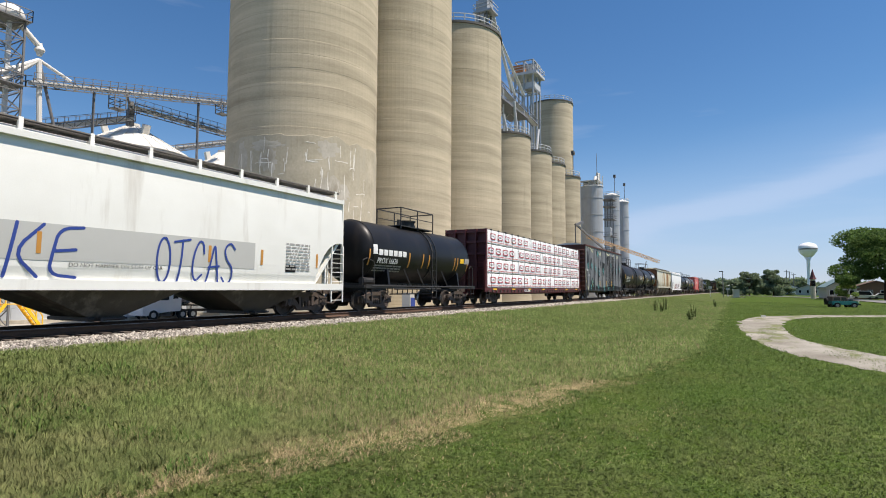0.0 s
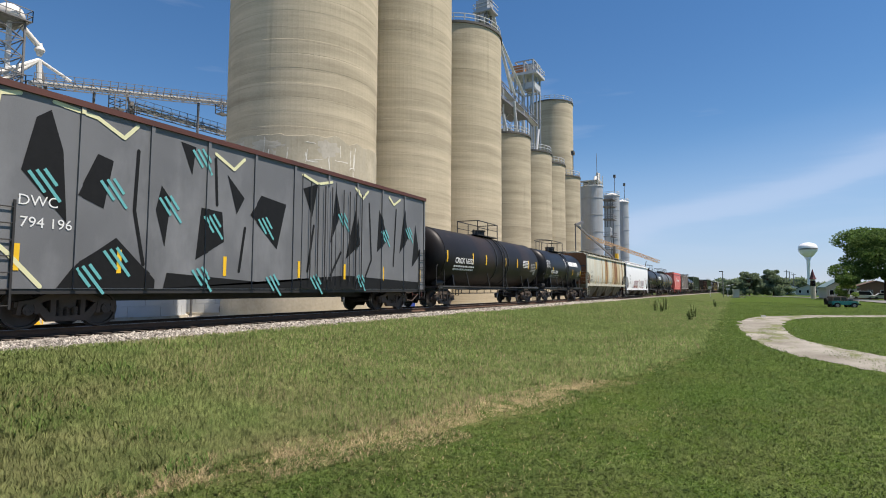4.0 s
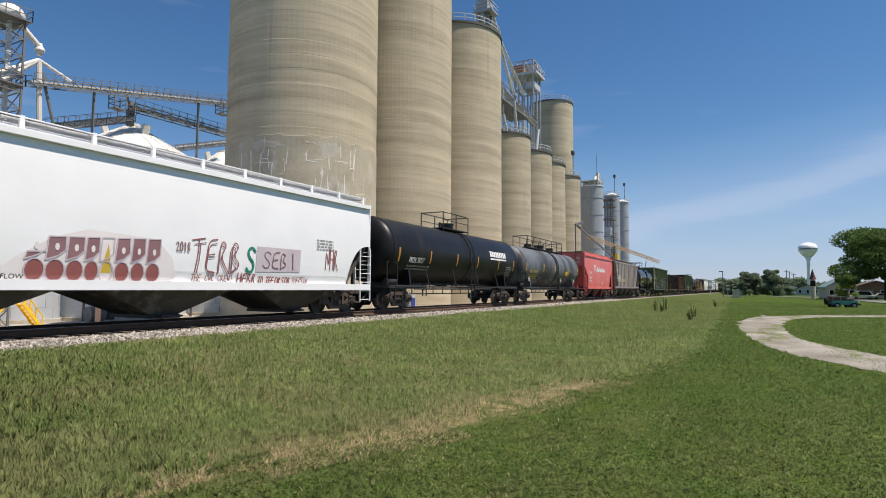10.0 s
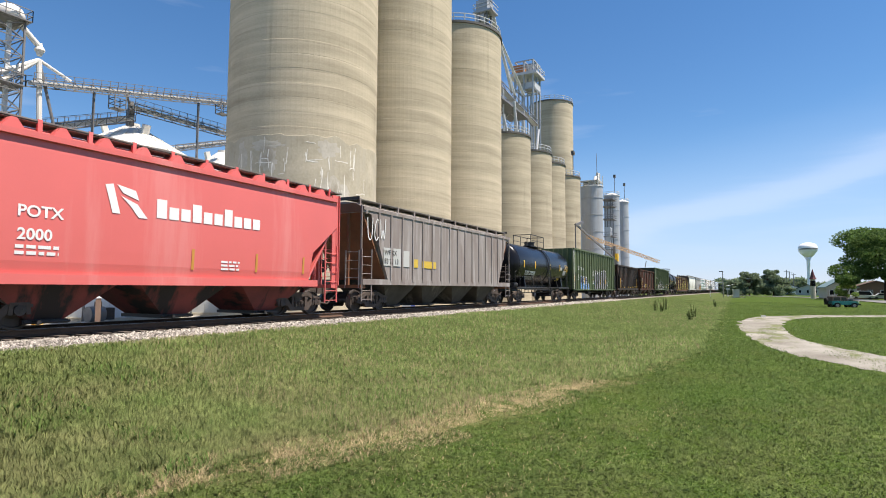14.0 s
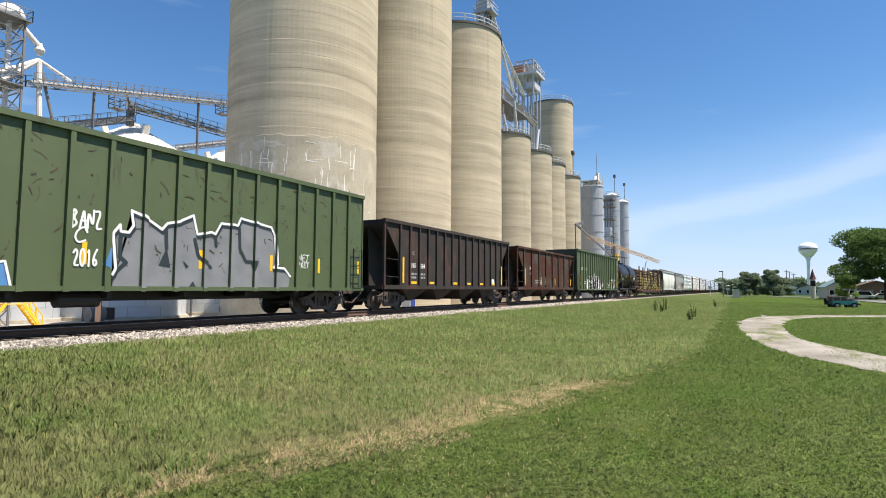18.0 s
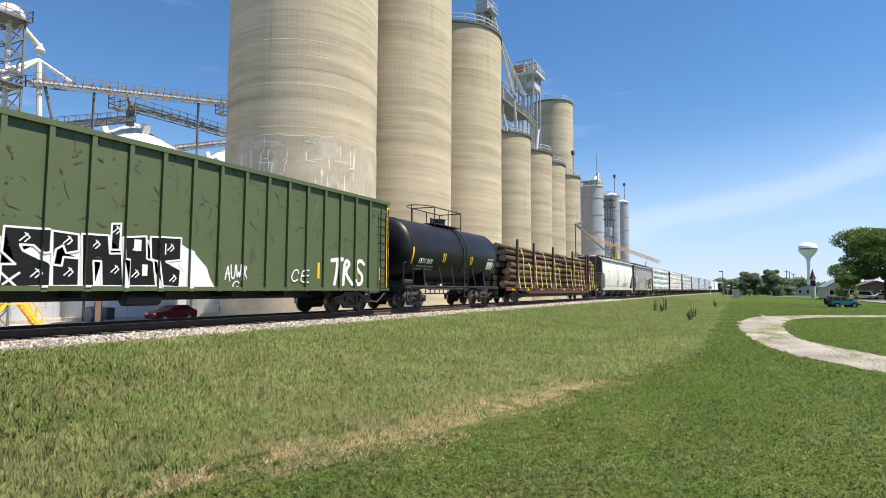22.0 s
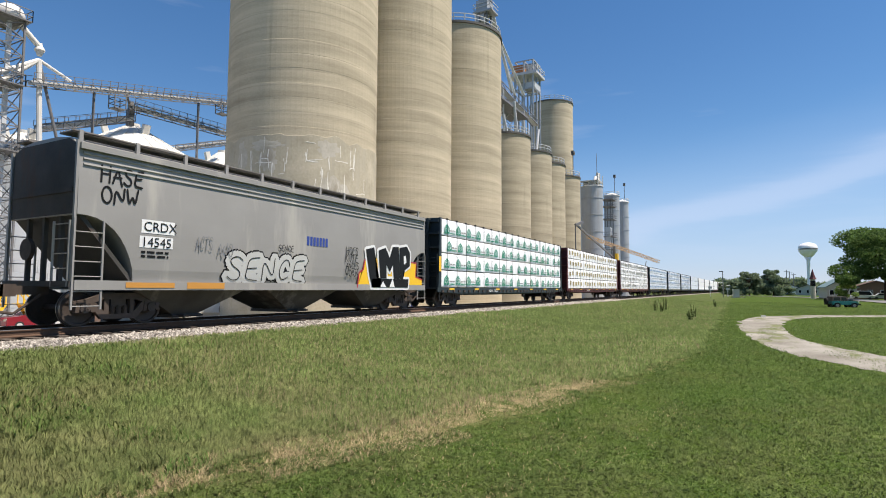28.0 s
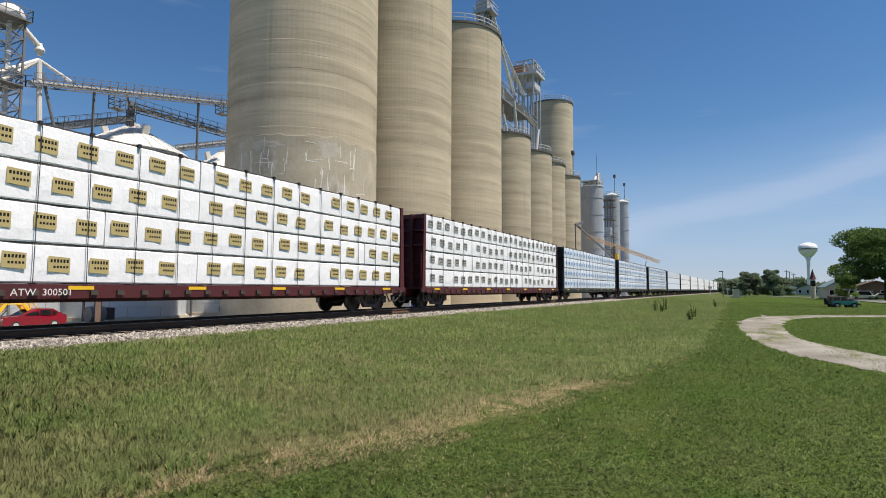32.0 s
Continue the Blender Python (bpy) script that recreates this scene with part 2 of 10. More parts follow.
M["truck"] = surface("brake_dust_steel", (0.052, 0.038, 0.030), (0.095, 0.070, 0.055), 0.8, 0, 6.0, 0.8, 0.2, fine=60)
M["wheel"] = surface("greasy_wheel_steel", (0.034, 0.026, 0.022), (0.070, 0.052, 0.042), 0.65, 0.0, 5.0, 0.7, 0.1)
M["tread"] = surface("polished_steel", (0.36, 0.34, 0.32), (0.26, 0.24, 0.22), 0.42, 1.0, 8.0, 0.5, 0.03)
M["rail_side"] = surface("rusty_rail", (0.130, 0.078, 0.052), (0.085, 0.054, 0.038), 0.85, 0, 5.0, 0.8, 0.15)
M["yellow"] = surface("yellow_reflector", (0.85, 0.52, 0.02), (0.75, 0.42, 0.02), 0.45, 0, 2.0, 0.4, 0.0)
M["orange"] = surface("orange_reflector", (0.55, 0.26, 0.05), (0.45, 0.2, 0.04), 0.5, 0, 2.0, 0.4, 0.0)
M["ink_white"] = surface("white_lettering", (0.78, 0.78, 0.76), (0.62, 0.62, 0.60), 0.5, 0, 6.0, 0.5, 0.0)
M["ink_faint"] = surface("faded_lettering", (0.34, 0.33, 0.31), (0.24, 0.23, 0.22), 0.6, 0, 6.0, 0.5, 0.0)
M["ink_black"] = surface("black_lettering", (0.012, 0.012, 0.012), (0.022, 0.022, 0.022), 0.5, 0, 6.0, 0.4, 0.0)
M["ink_black"].node_tree.nodes["Principled BSDF"].inputs["Specular IOR Level"].default_value = 0.15
M["ink_blue"] = surface("blue_spray_paint", (0.025, 0.055, 0.26), (0.03, 0.07, 0.30), 0.5, 0, 2.0, 0.4, 0.0)
M["ink_yellow"] = surface("yellow_lettering", (0.62, 0.42, 0.05), (0.5, 0.34, 0.05), 0.5, 0, 6.0, 0.4, 0.0)
M["spray_silver"] = surface("silver_spray_paint", (0.24, 0.245, 0.25), (0.15, 0.155, 0.16), 0.5, 0.0, 1.4, 0.9, 0.0)
M["spray_teal"] = surface("teal_spray_paint", (0.12, 0.42, 0.42), (0.10, 0.34, 0.36), 0.5, 0, 2.0, 0.4, 0.0)
M["spray_cream"] = surface("cream_spray_paint", (0.72, 0.70, 0.42), (0.6, 0.58, 0.34), 0.5, 0, 2.0, 0.4, 0.0)
M["spray_sky"] = surface("light_blue_spray_paint", (0.10, 0.30, 0.55), (0.05, 0.14, 0.34), 0.5, 0, 1.2, 0.9, 0.0)
M["spray_pink"] = surface("faded_maroon_spray_paint", (0.22, 0.10, 0.11), (0.30, 0.17, 0.18), 0.6, 0, 2.0, 0.8, 0.0)
M["spray_blush"] = surface("pale_pink_spray_haze", (0.72, 0.64, 0.63), (0.80, 0.77, 0.75), 0.6, 0, 1.2, 0.9, 0.0)
M["spray_brick"] = surface("brick_red_spray_paint", (0.32, 0.085, 0.070), (0.24, 0.095, 0.090), 0.6, 0, 2.0, 0.8, 0.0)
M["spray_navy"] = surface("navy_spray_paint", (0.020, 0.028, 0.095), (0.028, 0.040, 0.130), 0.5, 0, 1.2, 0.8, 0.0)
M["wrap"] = surface("white_lumber_wrap", (0.94, 0.94, 0.93), (0.86, 0.86, 0.87), 0.4, 0, 1.5, 0.6, 1.0, fine=13, stretch=(1, 2.6, 0.9), vary=0.04)
# Grime plus the darkness of the unlit car ends, put into one colour.
M["end_grime_shade"] = surface("grimy_shaded_end_steel", (0.040, 0.037, 0.033), (0.085, 0.078, 0.068), 0.8, 0, 1.5, 0.8, 0.08, rust=(0.075, 0.045, 0.03), rust_scale=(1.2, 1.2, 0.4))
M["scrape"] = surface("rusty_scrape", (0.060, 0.036, 0.022), (0.13, 0.13, 0.09), 0.85, 0, 4.0, 0.9, 0.0)
M["wrap_blue"] = surface("bluish_lumber_wrap", (0.74, 0.79, 0.84), (0.62, 0.69, 0.78), 0.4, 0, 1.3, 0.6, 0.35, fine=9, vary=0.10)
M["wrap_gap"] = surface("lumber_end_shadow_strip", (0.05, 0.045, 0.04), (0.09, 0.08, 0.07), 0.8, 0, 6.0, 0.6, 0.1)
M["mark_red"] = surface("red_print", (0.40, 0.025, 0.045), (0.34, 0.03, 0.05), 0.45, 0, 3.0, 0.4, 0.0)
M["mark_green"] = surface("green_print", (0.010, 0.24, 0.15), (0.015, 0.20, 0.13), 0.45, 0, 3.0, 0.4, 0.0)
M["mark_tan"] = surface("tan_print", (0.50, 0.40, 0.17), (0.44, 0.35, 0.15), 0.45, 0, 3.0, 0.4, 0.0)
M["mark_grey"] = surface("grey_print", (0.34, 0.34, 0.30), (0.28, 0.28, 0.25), 0.45, 0, 3.0, 0.4, 0.0)
M["mark_blue"] = surface("blue_print", (0.16, 0.32, 0.55), (0.14, 0.28, 0.5), 0.45, 0, 3.0, 0.4, 0.0)
M["bark"] = surface("peeled_log", (0.066, 0.044, 0.033), (0.115, 0.076, 0.054), 0.85, 0, 2.5, 0.9, 0.3, stretch=(2, 0.3, 2), vary=0.35, rust=(0.175, 0.088, 0.052), rust_scale=(5.0, 0.4, 5.0), rust_from=0.50, rust_to=0.68)
M["log_end"] = surface("sawn_log_end", (0.46, 0.33, 0.19), (0.26, 0.165, 0.095), 0.85, 0, 5.0, 0.9, 0.15, vary=0.25)
M["strap"] = surface("yellow_webbing", (0.72, 0.68, 0.14), (0.60, 0.56, 0.12), 0.7, 0, 10.0, 0.4, 0.05)


def concrete_material(name, base, dark, lift, seams=0.9):
    """Slipformed concrete: each lift in its own tone, thin joints, board seams, long stains."""
    m = bpy.data.materials.new(name)
    m.use_nodes = True
    n, l = m.node_tree.nodes, m.node_tree.links
    b = n["Principled BSDF"]
    b.inputs["Roughness"].default_value, b.inputs["Specular IOR Level"].default_value = 0.9, 0.15
    tc = n.new("ShaderNodeTexCoord")
    ax = n.new("ShaderNodeSeparateXYZ")
    l.new(tc.outputs["Object"], ax.inputs[0])

    def calc(op, p, q=0.0, w=None):
        c = n.new("ShaderNodeMath")
        c.operation = op
        for k, v in enumerate((p, q) if w is None else (p, q, w)):
            if isinstance(v, float):
                c.inputs[k].default_value = v
            else:
                l.new(v, c.inputs[k])
        return c.outputs[0]

    def noisy(scale, detail=5.0, rough=0.55):
        mp = n.new("ShaderNodeMapping")
        mp.inputs["Scale"].default_value = scale
        l.new(tc.outputs["Object"], mp.inputs[0])
        t = n.new("ShaderNodeTexNoise")
        t.inputs["Scale"].default_value, t.inputs["Detail"].default_value, t.inputs["Roughness"].default_value = 1.0, detail, rough
        l.new(mp.outputs[0], t.inputs["Vector"])
        return t.outputs["Fac"]

    def span(src, a, z, lo=0.0, hi=1.0):
        r = n.new("ShaderNodeMapRange")
        for k, v in enumerate((a, z, lo, hi)):
            r.inputs[k + 1].default_value = v
        l.new(src, r.inputs[0])
        return r.outputs[0]

    wave = calc("MULTIPLY_ADD", noisy((0.22, 0.22, 0.22), 3.0), 0.35, ax.outputs[2])
    level = calc("DIVIDE", wave, lift)
    white = n.new("ShaderNodeTexWhiteNoise")
    white.noise_dimensions = "1D"
    l.new(calc("FLOOR", level), white.inputs["W"])
    tone = span(white.outputs["Value"], 0.0, 1.0, -0.16, 0.16)
    half = n.new("ShaderNodeTexWhiteNoise")
    half.noise_dimensions = "1D"
    l.new(calc("FLOOR", calc("MULTIPLY", level, 2.0)), half.inputs["W"])
    tone = calc("ADD", tone, span(half.outputs["Value"], 0.0, 1.0, -0.07, 0.07))
    bands = span(noisy((0.10, 0.10, 1.6), 6.0, 0.6), 0.3, 0.7, -0.28, 0.28)
    cloud = span(noisy((0.16, 0.16, 0.10), 4.0), 0.3, 0.7, -0.22, 0.22)
    runs = span(noisy((1.1, 1.1, 0.05), 5.0, 0.6), 0.60, 0.80, 0.0, 0.45)
    grit = span(noisy((7.0, 7.0, 9.0), 4.0, 0.7), 0.3, 0.7, -0.14, 0.14)
    edge = calc("ABSOLUTE", calc("SUBTRACT", calc("FRACT", level), 0.5))
    joint = calc("MULTIPLY", span(edge, 0.470, 0.497, 0.0, 0.40), span(noisy((0.35, 0.35, 0.6), 3.0), 0.40, 0.62, 0.1, 1.0))
    turn = calc("MULTIPLY", calc("ARCTAN2", ax.outputs[1], ax.outputs[0]), 6.7 / seams)
    seam = calc("MULTIPLY", span(calc("ABSOLUTE", calc("SUBTRACT", calc("FRACT", turn), 0.5)), 0.47, 0.495, 0.0, 0.10), span(noisy((0.3, 0.3, 0.8), 4.0), 0.45, 0.62))
    total = calc("ADD", calc("ADD", tone, bands), calc("ADD", cloud, grit))
    total = calc("ADD", calc("ADD", total, runs), calc("ADD", joint, seam))
    mix = n.new("ShaderNodeMix")
    mix.data_type = "RGBA"
    mix.inputs[6].default_value, mix.inputs[7].default_value = (*base, 1), (*dark, 1)
    l.new(calc("ADD", total, 0.36), mix.inputs[0])
    l.new(mix.outputs[2], b.inputs["Base Color"])
    bp = n.new("ShaderNodeBump")
    bp.inputs["Strength"].default_value, bp.inputs["Distance"].default_value = 0.25, 0.02
    l.new(grit, bp.inputs["Height"])
    l.new(bp.outputs[0], b.inputs["Normal"])
    return m


M["concrete"] = concrete_material("slipform_concrete", (0.57, 0.490, 0.350), (0.28, 0.240, 0.167), 1.22)
M["concrete_low"] = concrete_material("older_slipform_concrete", (0.53, 0.460, 0.332), (0.26, 0.227, 0.160), 1.85, 1.4)
M["concrete_pale"] = surface("patched_concrete", (0.58, 0.54, 0.455), (0.42, 0.38, 0.30), 0.9, 0, 0.9, 1.0, 0.2, fine=6.0, rust=(0.33, 0.29, 0.22), rust_scale=(0.8, 0.8, 0.4), rust_from=0.50, rust_to=0.66)
M["sealant"] = surface("white_crack_sealant", (0.80, 0.77, 0.68), (0.66, 0.63, 0.54), 0.7, 0, 4.0, 0.5, 0.0)
M["rim"] = surface("dark_roof_edge", (0.10, 0.095, 0.085), (0.07, 0.066, 0.06), 0.8, 0, 2.0, 0.6, 0.1)
M["galv"] = surface("galvanised_sheet", (0.60, 0.63, 0.65), (0.47, 0.50, 0.52), 0.5, 0.1, 0.6, 0.7, 0.05, vary=0.05)
M["galv_roof"] = surface("pale_galvanised_roof", (0.74, 0.73, 0.69), (0.60, 0.58, 0.52), 0.5, 0.05, 0.8, 0.6, 0.04)
M["galv_grey"] = surface("dull_banded_steel", (0.40, 0.42, 0.43), (0.31, 0.325, 0.335), 0.5, 0.15, 0.5, 0.8, 0.05, rust=(0.34, 0.33, 0.31), rust_scale=(0.8, 0.8, 0.06))
M["frame_steel"] = surface("weathered_grey_steel", (0.20, 0.20, 0.20), (0.13, 0.125, 0.12), 0.6, 0.2, 2.0, 0.7, 0.05)
M["pale_steel"] = surface("pale_painted_steel", (0.58, 0.58, 0.56), (0.46, 0.46, 0.44), 0.5, 0.1, 2.0, 0.6, 0.05)
M["motor_orange"] = surface("faded_orange_paint", (0.42, 0.17, 0.06), (0.32, 0.12, 0.05), 0.6, 0, 2.0, 0.6, 0.05)
M["boom"] = surface("tan_crane_paint", (0.50, 0.33, 0.17), (0.40, 0.26, 0.13), 0.6, 0, 2.0, 0.6, 0.05)
M["parge"] = surface("parged_concrete", (0.54, 0.480, 0.360), (0.36, 0.318, 0.230), 0.9, 0, 0.45, 1.0, 0.2, fine=5.0, low=0.5, high=0.95, rust=(0.42, 0.380, 0.295), rust_scale=(0.9, 0.9, 0.25), rust_from=0.50, rust_to=0.70)
M["spray_pale"] = surface("washed_out_mauve_paint", (0.50, 0.42, 0.46), (0.60, 0.55, 0.56), 0.6, 0, 2.0, 0.8, 0.0)


# ---- mesh helpers ----
def part(name, bm, material, parent=None, label="", smooth=False):
    me = bpy.data.meshes.new(name)
    bm.normal_update()
    bm.to_mesh(me)
    bm.free()
    for m in material if isinstance(material, (list, tuple)) else [material]:
        me.materials.append(m)
    if smooth:
        me.polygons.foreach_set("use_smooth", [True] * len(me.polygons))
    ob = new(name, me)
    ob.parent = parent
    return tagged(ob, label)


def box(bm, x0, x1, y0, y1, z0, z1, mi=0):
    v = [bm.verts.new((x, y, z)) for x in (x0, x1) for y in (y0, y1) for z in (z0, z1)]
    for q in ((0, 1, 3, 2), (4, 6, 7, 5), (0, 4, 5, 1), (2, 3, 7, 6), (0, 2, 6, 4), (1, 5, 7, 3)):
        bm.faces.new([v[i] for i in q]).material_index = mi
    return v


def rod(bm, p, q, r, seg=8, mi=0, r2=None):
    p, q = Vector(p), Vector(q)
    d = (q - p).normalized()
    a = d.orthogonal().normalized()
    b = d.cross(a)
    r2 = r if r2 is None else r2
    rings = []
    for c, rr in ((p, r), (q, r2)):
        rings.append([bm.verts.new(c + (a * math.cos(2 * math.pi * i / seg) + b * math.sin(2 * math.pi * i / seg)) * rr) for i in range(seg)])
    for i in range(seg):
        j = (i + 1) % seg
        bm.faces.new((rings[0][i], rings[0][j], rings[1][j], rings[1][i])).material_index = mi
    bm.faces.new(rings[0][::-1]).material_index = mi
    bm.faces.new(rings[1]).material_index = mi


def bar(bm, p, q, w, h=None, mi=0):
    """A square bar from p to q."""
    h = w if h is None else h
    p, q = Vector(p), Vector(q)
    d = (q - p).normalized()
    a = d.cross(Vector((0, 0, 1)))
    a = a.normalized() if a.length > 1e-4 else Vector((1, 0, 0))
    b = a.cross(d)
    v = [bm.verts.new(c + a * s * w / 2 + b * u * h / 2) for c in (p, q) for s, u in ((-1, -1), (1, -1), (1, 1), (-1, 1))]
    for f in ((0, 3, 2, 1), (4, 5, 6, 7), (0, 1, 5, 4), (1, 2, 6, 5), (2, 3, 7, 6), (3, 0, 4, 7)):
        bm.faces.new([v[i] for i in f]).material_index = mi


def plate(bm, pts, axis, t0, t1, mi=0):
    """A flat polygon with thickness. axis 'x': pts are (y, z); 'y': (x, z); 'z': (x, y)."""
    def at(p, t):
        return (t, p[0], p[1]) if axis == "x" else (p[0], t, p[1]) if axis == "y" else (p[0], p[1], t)
    a, b = [bm.verts.new(at(p, t0)) for p in pts], [bm.verts.new(at(p, t1)) for p in pts]
    bm.faces.new(a[::-1]).material_index = mi
    bm.faces.new(b).material_index = mi
    for i in range(len(pts)):
        j = (i + 1) % len(pts)
        bm.faces.new((a[i], a[j], b[j], b[i])).material_index = mi


def loft(bm, rings, cap=True, mi=0):
    vs = [[bm.verts.new(p) for p in r] for r in rings]
    n = len(vs[0])
    for a, b in zip(vs, vs[1:]):
        for i in range(n):
            j = (i + 1) % n
            bm.faces.new((a[i], a[j], b[j], b[i])).material_index = mi
    if cap:
        bm.faces.new(vs[0][::-1]).material_index = mi
        bm.faces.new(vs[-1]).material_index = mi
    return vs


def revolve(bm, prof, cx=0.0, cy=0.0, seg=48, mi=0):
    """prof: (radius, z) from the bottom to the top, round the z axis at (cx, cy)."""
    return loft(bm, [[(cx + r * math.cos(2 * math.pi * i / seg), cy + r * math.sin(2 * math.pi * i / seg), z) for i in range(seg)] for r, z in prof], True, mi)


def tidy(bm):
    bmesh.ops.recalc_face_normals(bm, faces=bm.faces)
    return bm


def fresh():
    return bmesh.new()


def empty(name, m=None):
    e = new(name)
    e.empty_display_size = 0.5
    if m is not None:
        e.matrix_basis = m
    return e


# ---- ground, track, path ----
TRACK_X, RAIL_Z = -15.63, 0.60


def bend(y):
    """How far the track swings towards +x a long way off."""
    return 4.4e-5 * max(0.0, y - 60.0) ** 2 if y < 400 else 4.4e-5 * 340.0 ** 2 + 2 * 4.4e-5 * 340.0 * (y - 400.0)


def ramp(u, pts):
    """A straight-line run through (u, z) pairs, u falling."""
    if u >= pts[0][0]:
        return pts[0][1]
    for (a, p), (b, q) in zip(pts, pts[1:]):
        if u >= b:
            k = (a - u) / (a - b)
            return p + (q - p) * k * k * (3 - 2 * k)
    return pts[-1][1]


LAWN_Z = -0.45
LIE = [(-6.5, LAWN_Z), (-12.8, 0.28), (-17.6, 0.28), (-22, 0.0), (-30, -0.25), (-40, -1.1), (-50, -1.72), (-62, -2.0)]


def ground_z(x, y):
    u = x - bend(y)
    return ramp(u, LIE) + 0.05 * noise.noise((x * 0.12, y * 0.12, 0.3)) * (1 if u > -12.0 else 0.2)


def grass_material():
    """Rough grass on one side of the mowing line, lawn on the other, a strip of dry straw between them."""
    m = bpy.data.materials.new("grass_ground")
    m.use_nodes = True
    n, l = m.node_tree.nodes, m.node_tree.links
    b = n["Principled BSDF"]
    b.inputs["Roughness"].default_value = 0.95
    b.inputs["Specular IOR Level"].default_value = 0.05
    tc = n.new("ShaderNodeTexCoord")

    def noisy(scale, detail=5.0):
        t = n.new("ShaderNodeTexNoise")
        t.inputs["Scale"].default_value, t.inputs["Detail"].default_value = scale, detail
        l.new(tc.outputs["Object"], t.inputs["Vector"])
        return t.outputs["Fac"]

    def span(src, a, z, to=1.0):
        r = n.new("ShaderNodeMapRange")
        r.inputs[1].default_value, r.inputs[2].default_value, r.inputs[4].default_value = a, z, to
        l.new(src, r.inputs[0])
        return r.outputs[0]

    def blend(f, a, c):
        x = n.new("ShaderNodeMix")
        x.data_type = "RGBA"
        l.new(f, x.inputs[0])
        for i, v in ((6, a), (7, c)):
            if isinstance(v, tuple):
                x.inputs[i].default_value = (*v, 1)
            else:
                l.new(v, x.inputs[i])
        return x.outputs[2]

    lawn = blend(span(noisy(0.45), 0.35, 0.7), (0.050, 0.090, 0.012), (0.080, 0.112, 0.022))
    lawn = blend(span(noisy(1.9), 0.55, 0.75), lawn, (0.130, 0.135, 0.045))
    lawn = blend(span(noisy(34.0), 0.42, 0.66), lawn, (0.042, 0.072, 0.011))
    rough = blend(span(noisy(0.35), 0.35, 0.7), (0.075, 0.100, 0.028), (0.105, 0.118, 0.042))
    rough = blend(span(noisy(18.0), 0.4, 0.8), rough, (0.050, 0.075, 0.020))
    at = n.new("ShaderNodeAttribute")
    at.attribute_name = "mown"
    both = blend(at.outputs["Fac"], rough, lawn)
    ad = n.new("ShaderNodeAttribute")
    ad.attribute_name = "dry"
    mul = n.new("ShaderNodeMath")
    mul.operation = "MULTIPLY"
    l.new(ad.outputs["Fac"], mul.inputs[0])
    l.new(span(noisy(2.2), 0.38, 0.58), mul.inputs[1])
    both = blend(mul.outputs[0], both, (0.29, 0.225, 0.12))
    l.new(both, b.inputs["Base Color"])
    bp = n.new("ShaderNodeBump")
    bp.inputs["Strength"].default_value, bp.inputs["Distance"].default_value = 0.7, 0.06
    l.new(noisy(22.0, 4.0), bp.inputs["Height"])
    l.new(bp.outputs[0], b.inputs["Normal"])
    return m


MOW = [(-7.2, 0.0), (-5.86, 3.15), (-5.33, 4.05), (-4.80, 5.30), (-4.25, 7.15), (-3.45, 11.0), (-2.48, 15.12), (-1.40, 20.7), (-1.44, 29.6), (-1.83, 48.9), (-2.63, 106.0), (-4.0, 200.0)]


def mow_x(y):
    """Where the mown lawn begins."""
    if y <= MOW[0][1]:
        return MOW[0][0]
    for (a, p), (c, q) in zip(MOW, MOW[1:]):
        if y < q:
            return a + (c - a) * (y - p) / (q - p)
    return MOW[-1][0]


M["grass"] = grass_material()
M["yard"] = surface("pale_yard_concrete", (0.42, 0.39, 0.34), (0.31, 0.285, 0.245), 0.9, 0, 0.12, 0.9, 0.2, fine=5.0)
M["ballast"] = surface("crushed_stone_ballast", (0.27, 0.245, 0.21), (0.15, 0.132, 0.11), 0.9, 0, 1.2, 0.8, 0.6, fine=30.0)
M["gravel"] = surface("pale_gravel", (0.34, 0.32, 0.275), (0.175, 0.158, 0.128), 0.95, 0, 0.55, 1.0, 0.6, fine=14.0, low=0.5, high=0.95, rust=(0.150, 0.160, 0.075), rust_scale=(0.8, 0.30, 0.8), rust_from=0.52, rust_to=0.60)
M["tie"] = surface("creosoted_tie", (0.075, 0.058, 0.045), (0.12, 0.10, 0.085), 0.9, 0, 3.0, 0.8, 0.3, vary=0.2)
M["road"] = surface("grey_asphalt", (0.20, 0.195, 0.185), (0.15, 0.145, 0.14), 0.9, 0, 0.4, 0.7, 0.2)


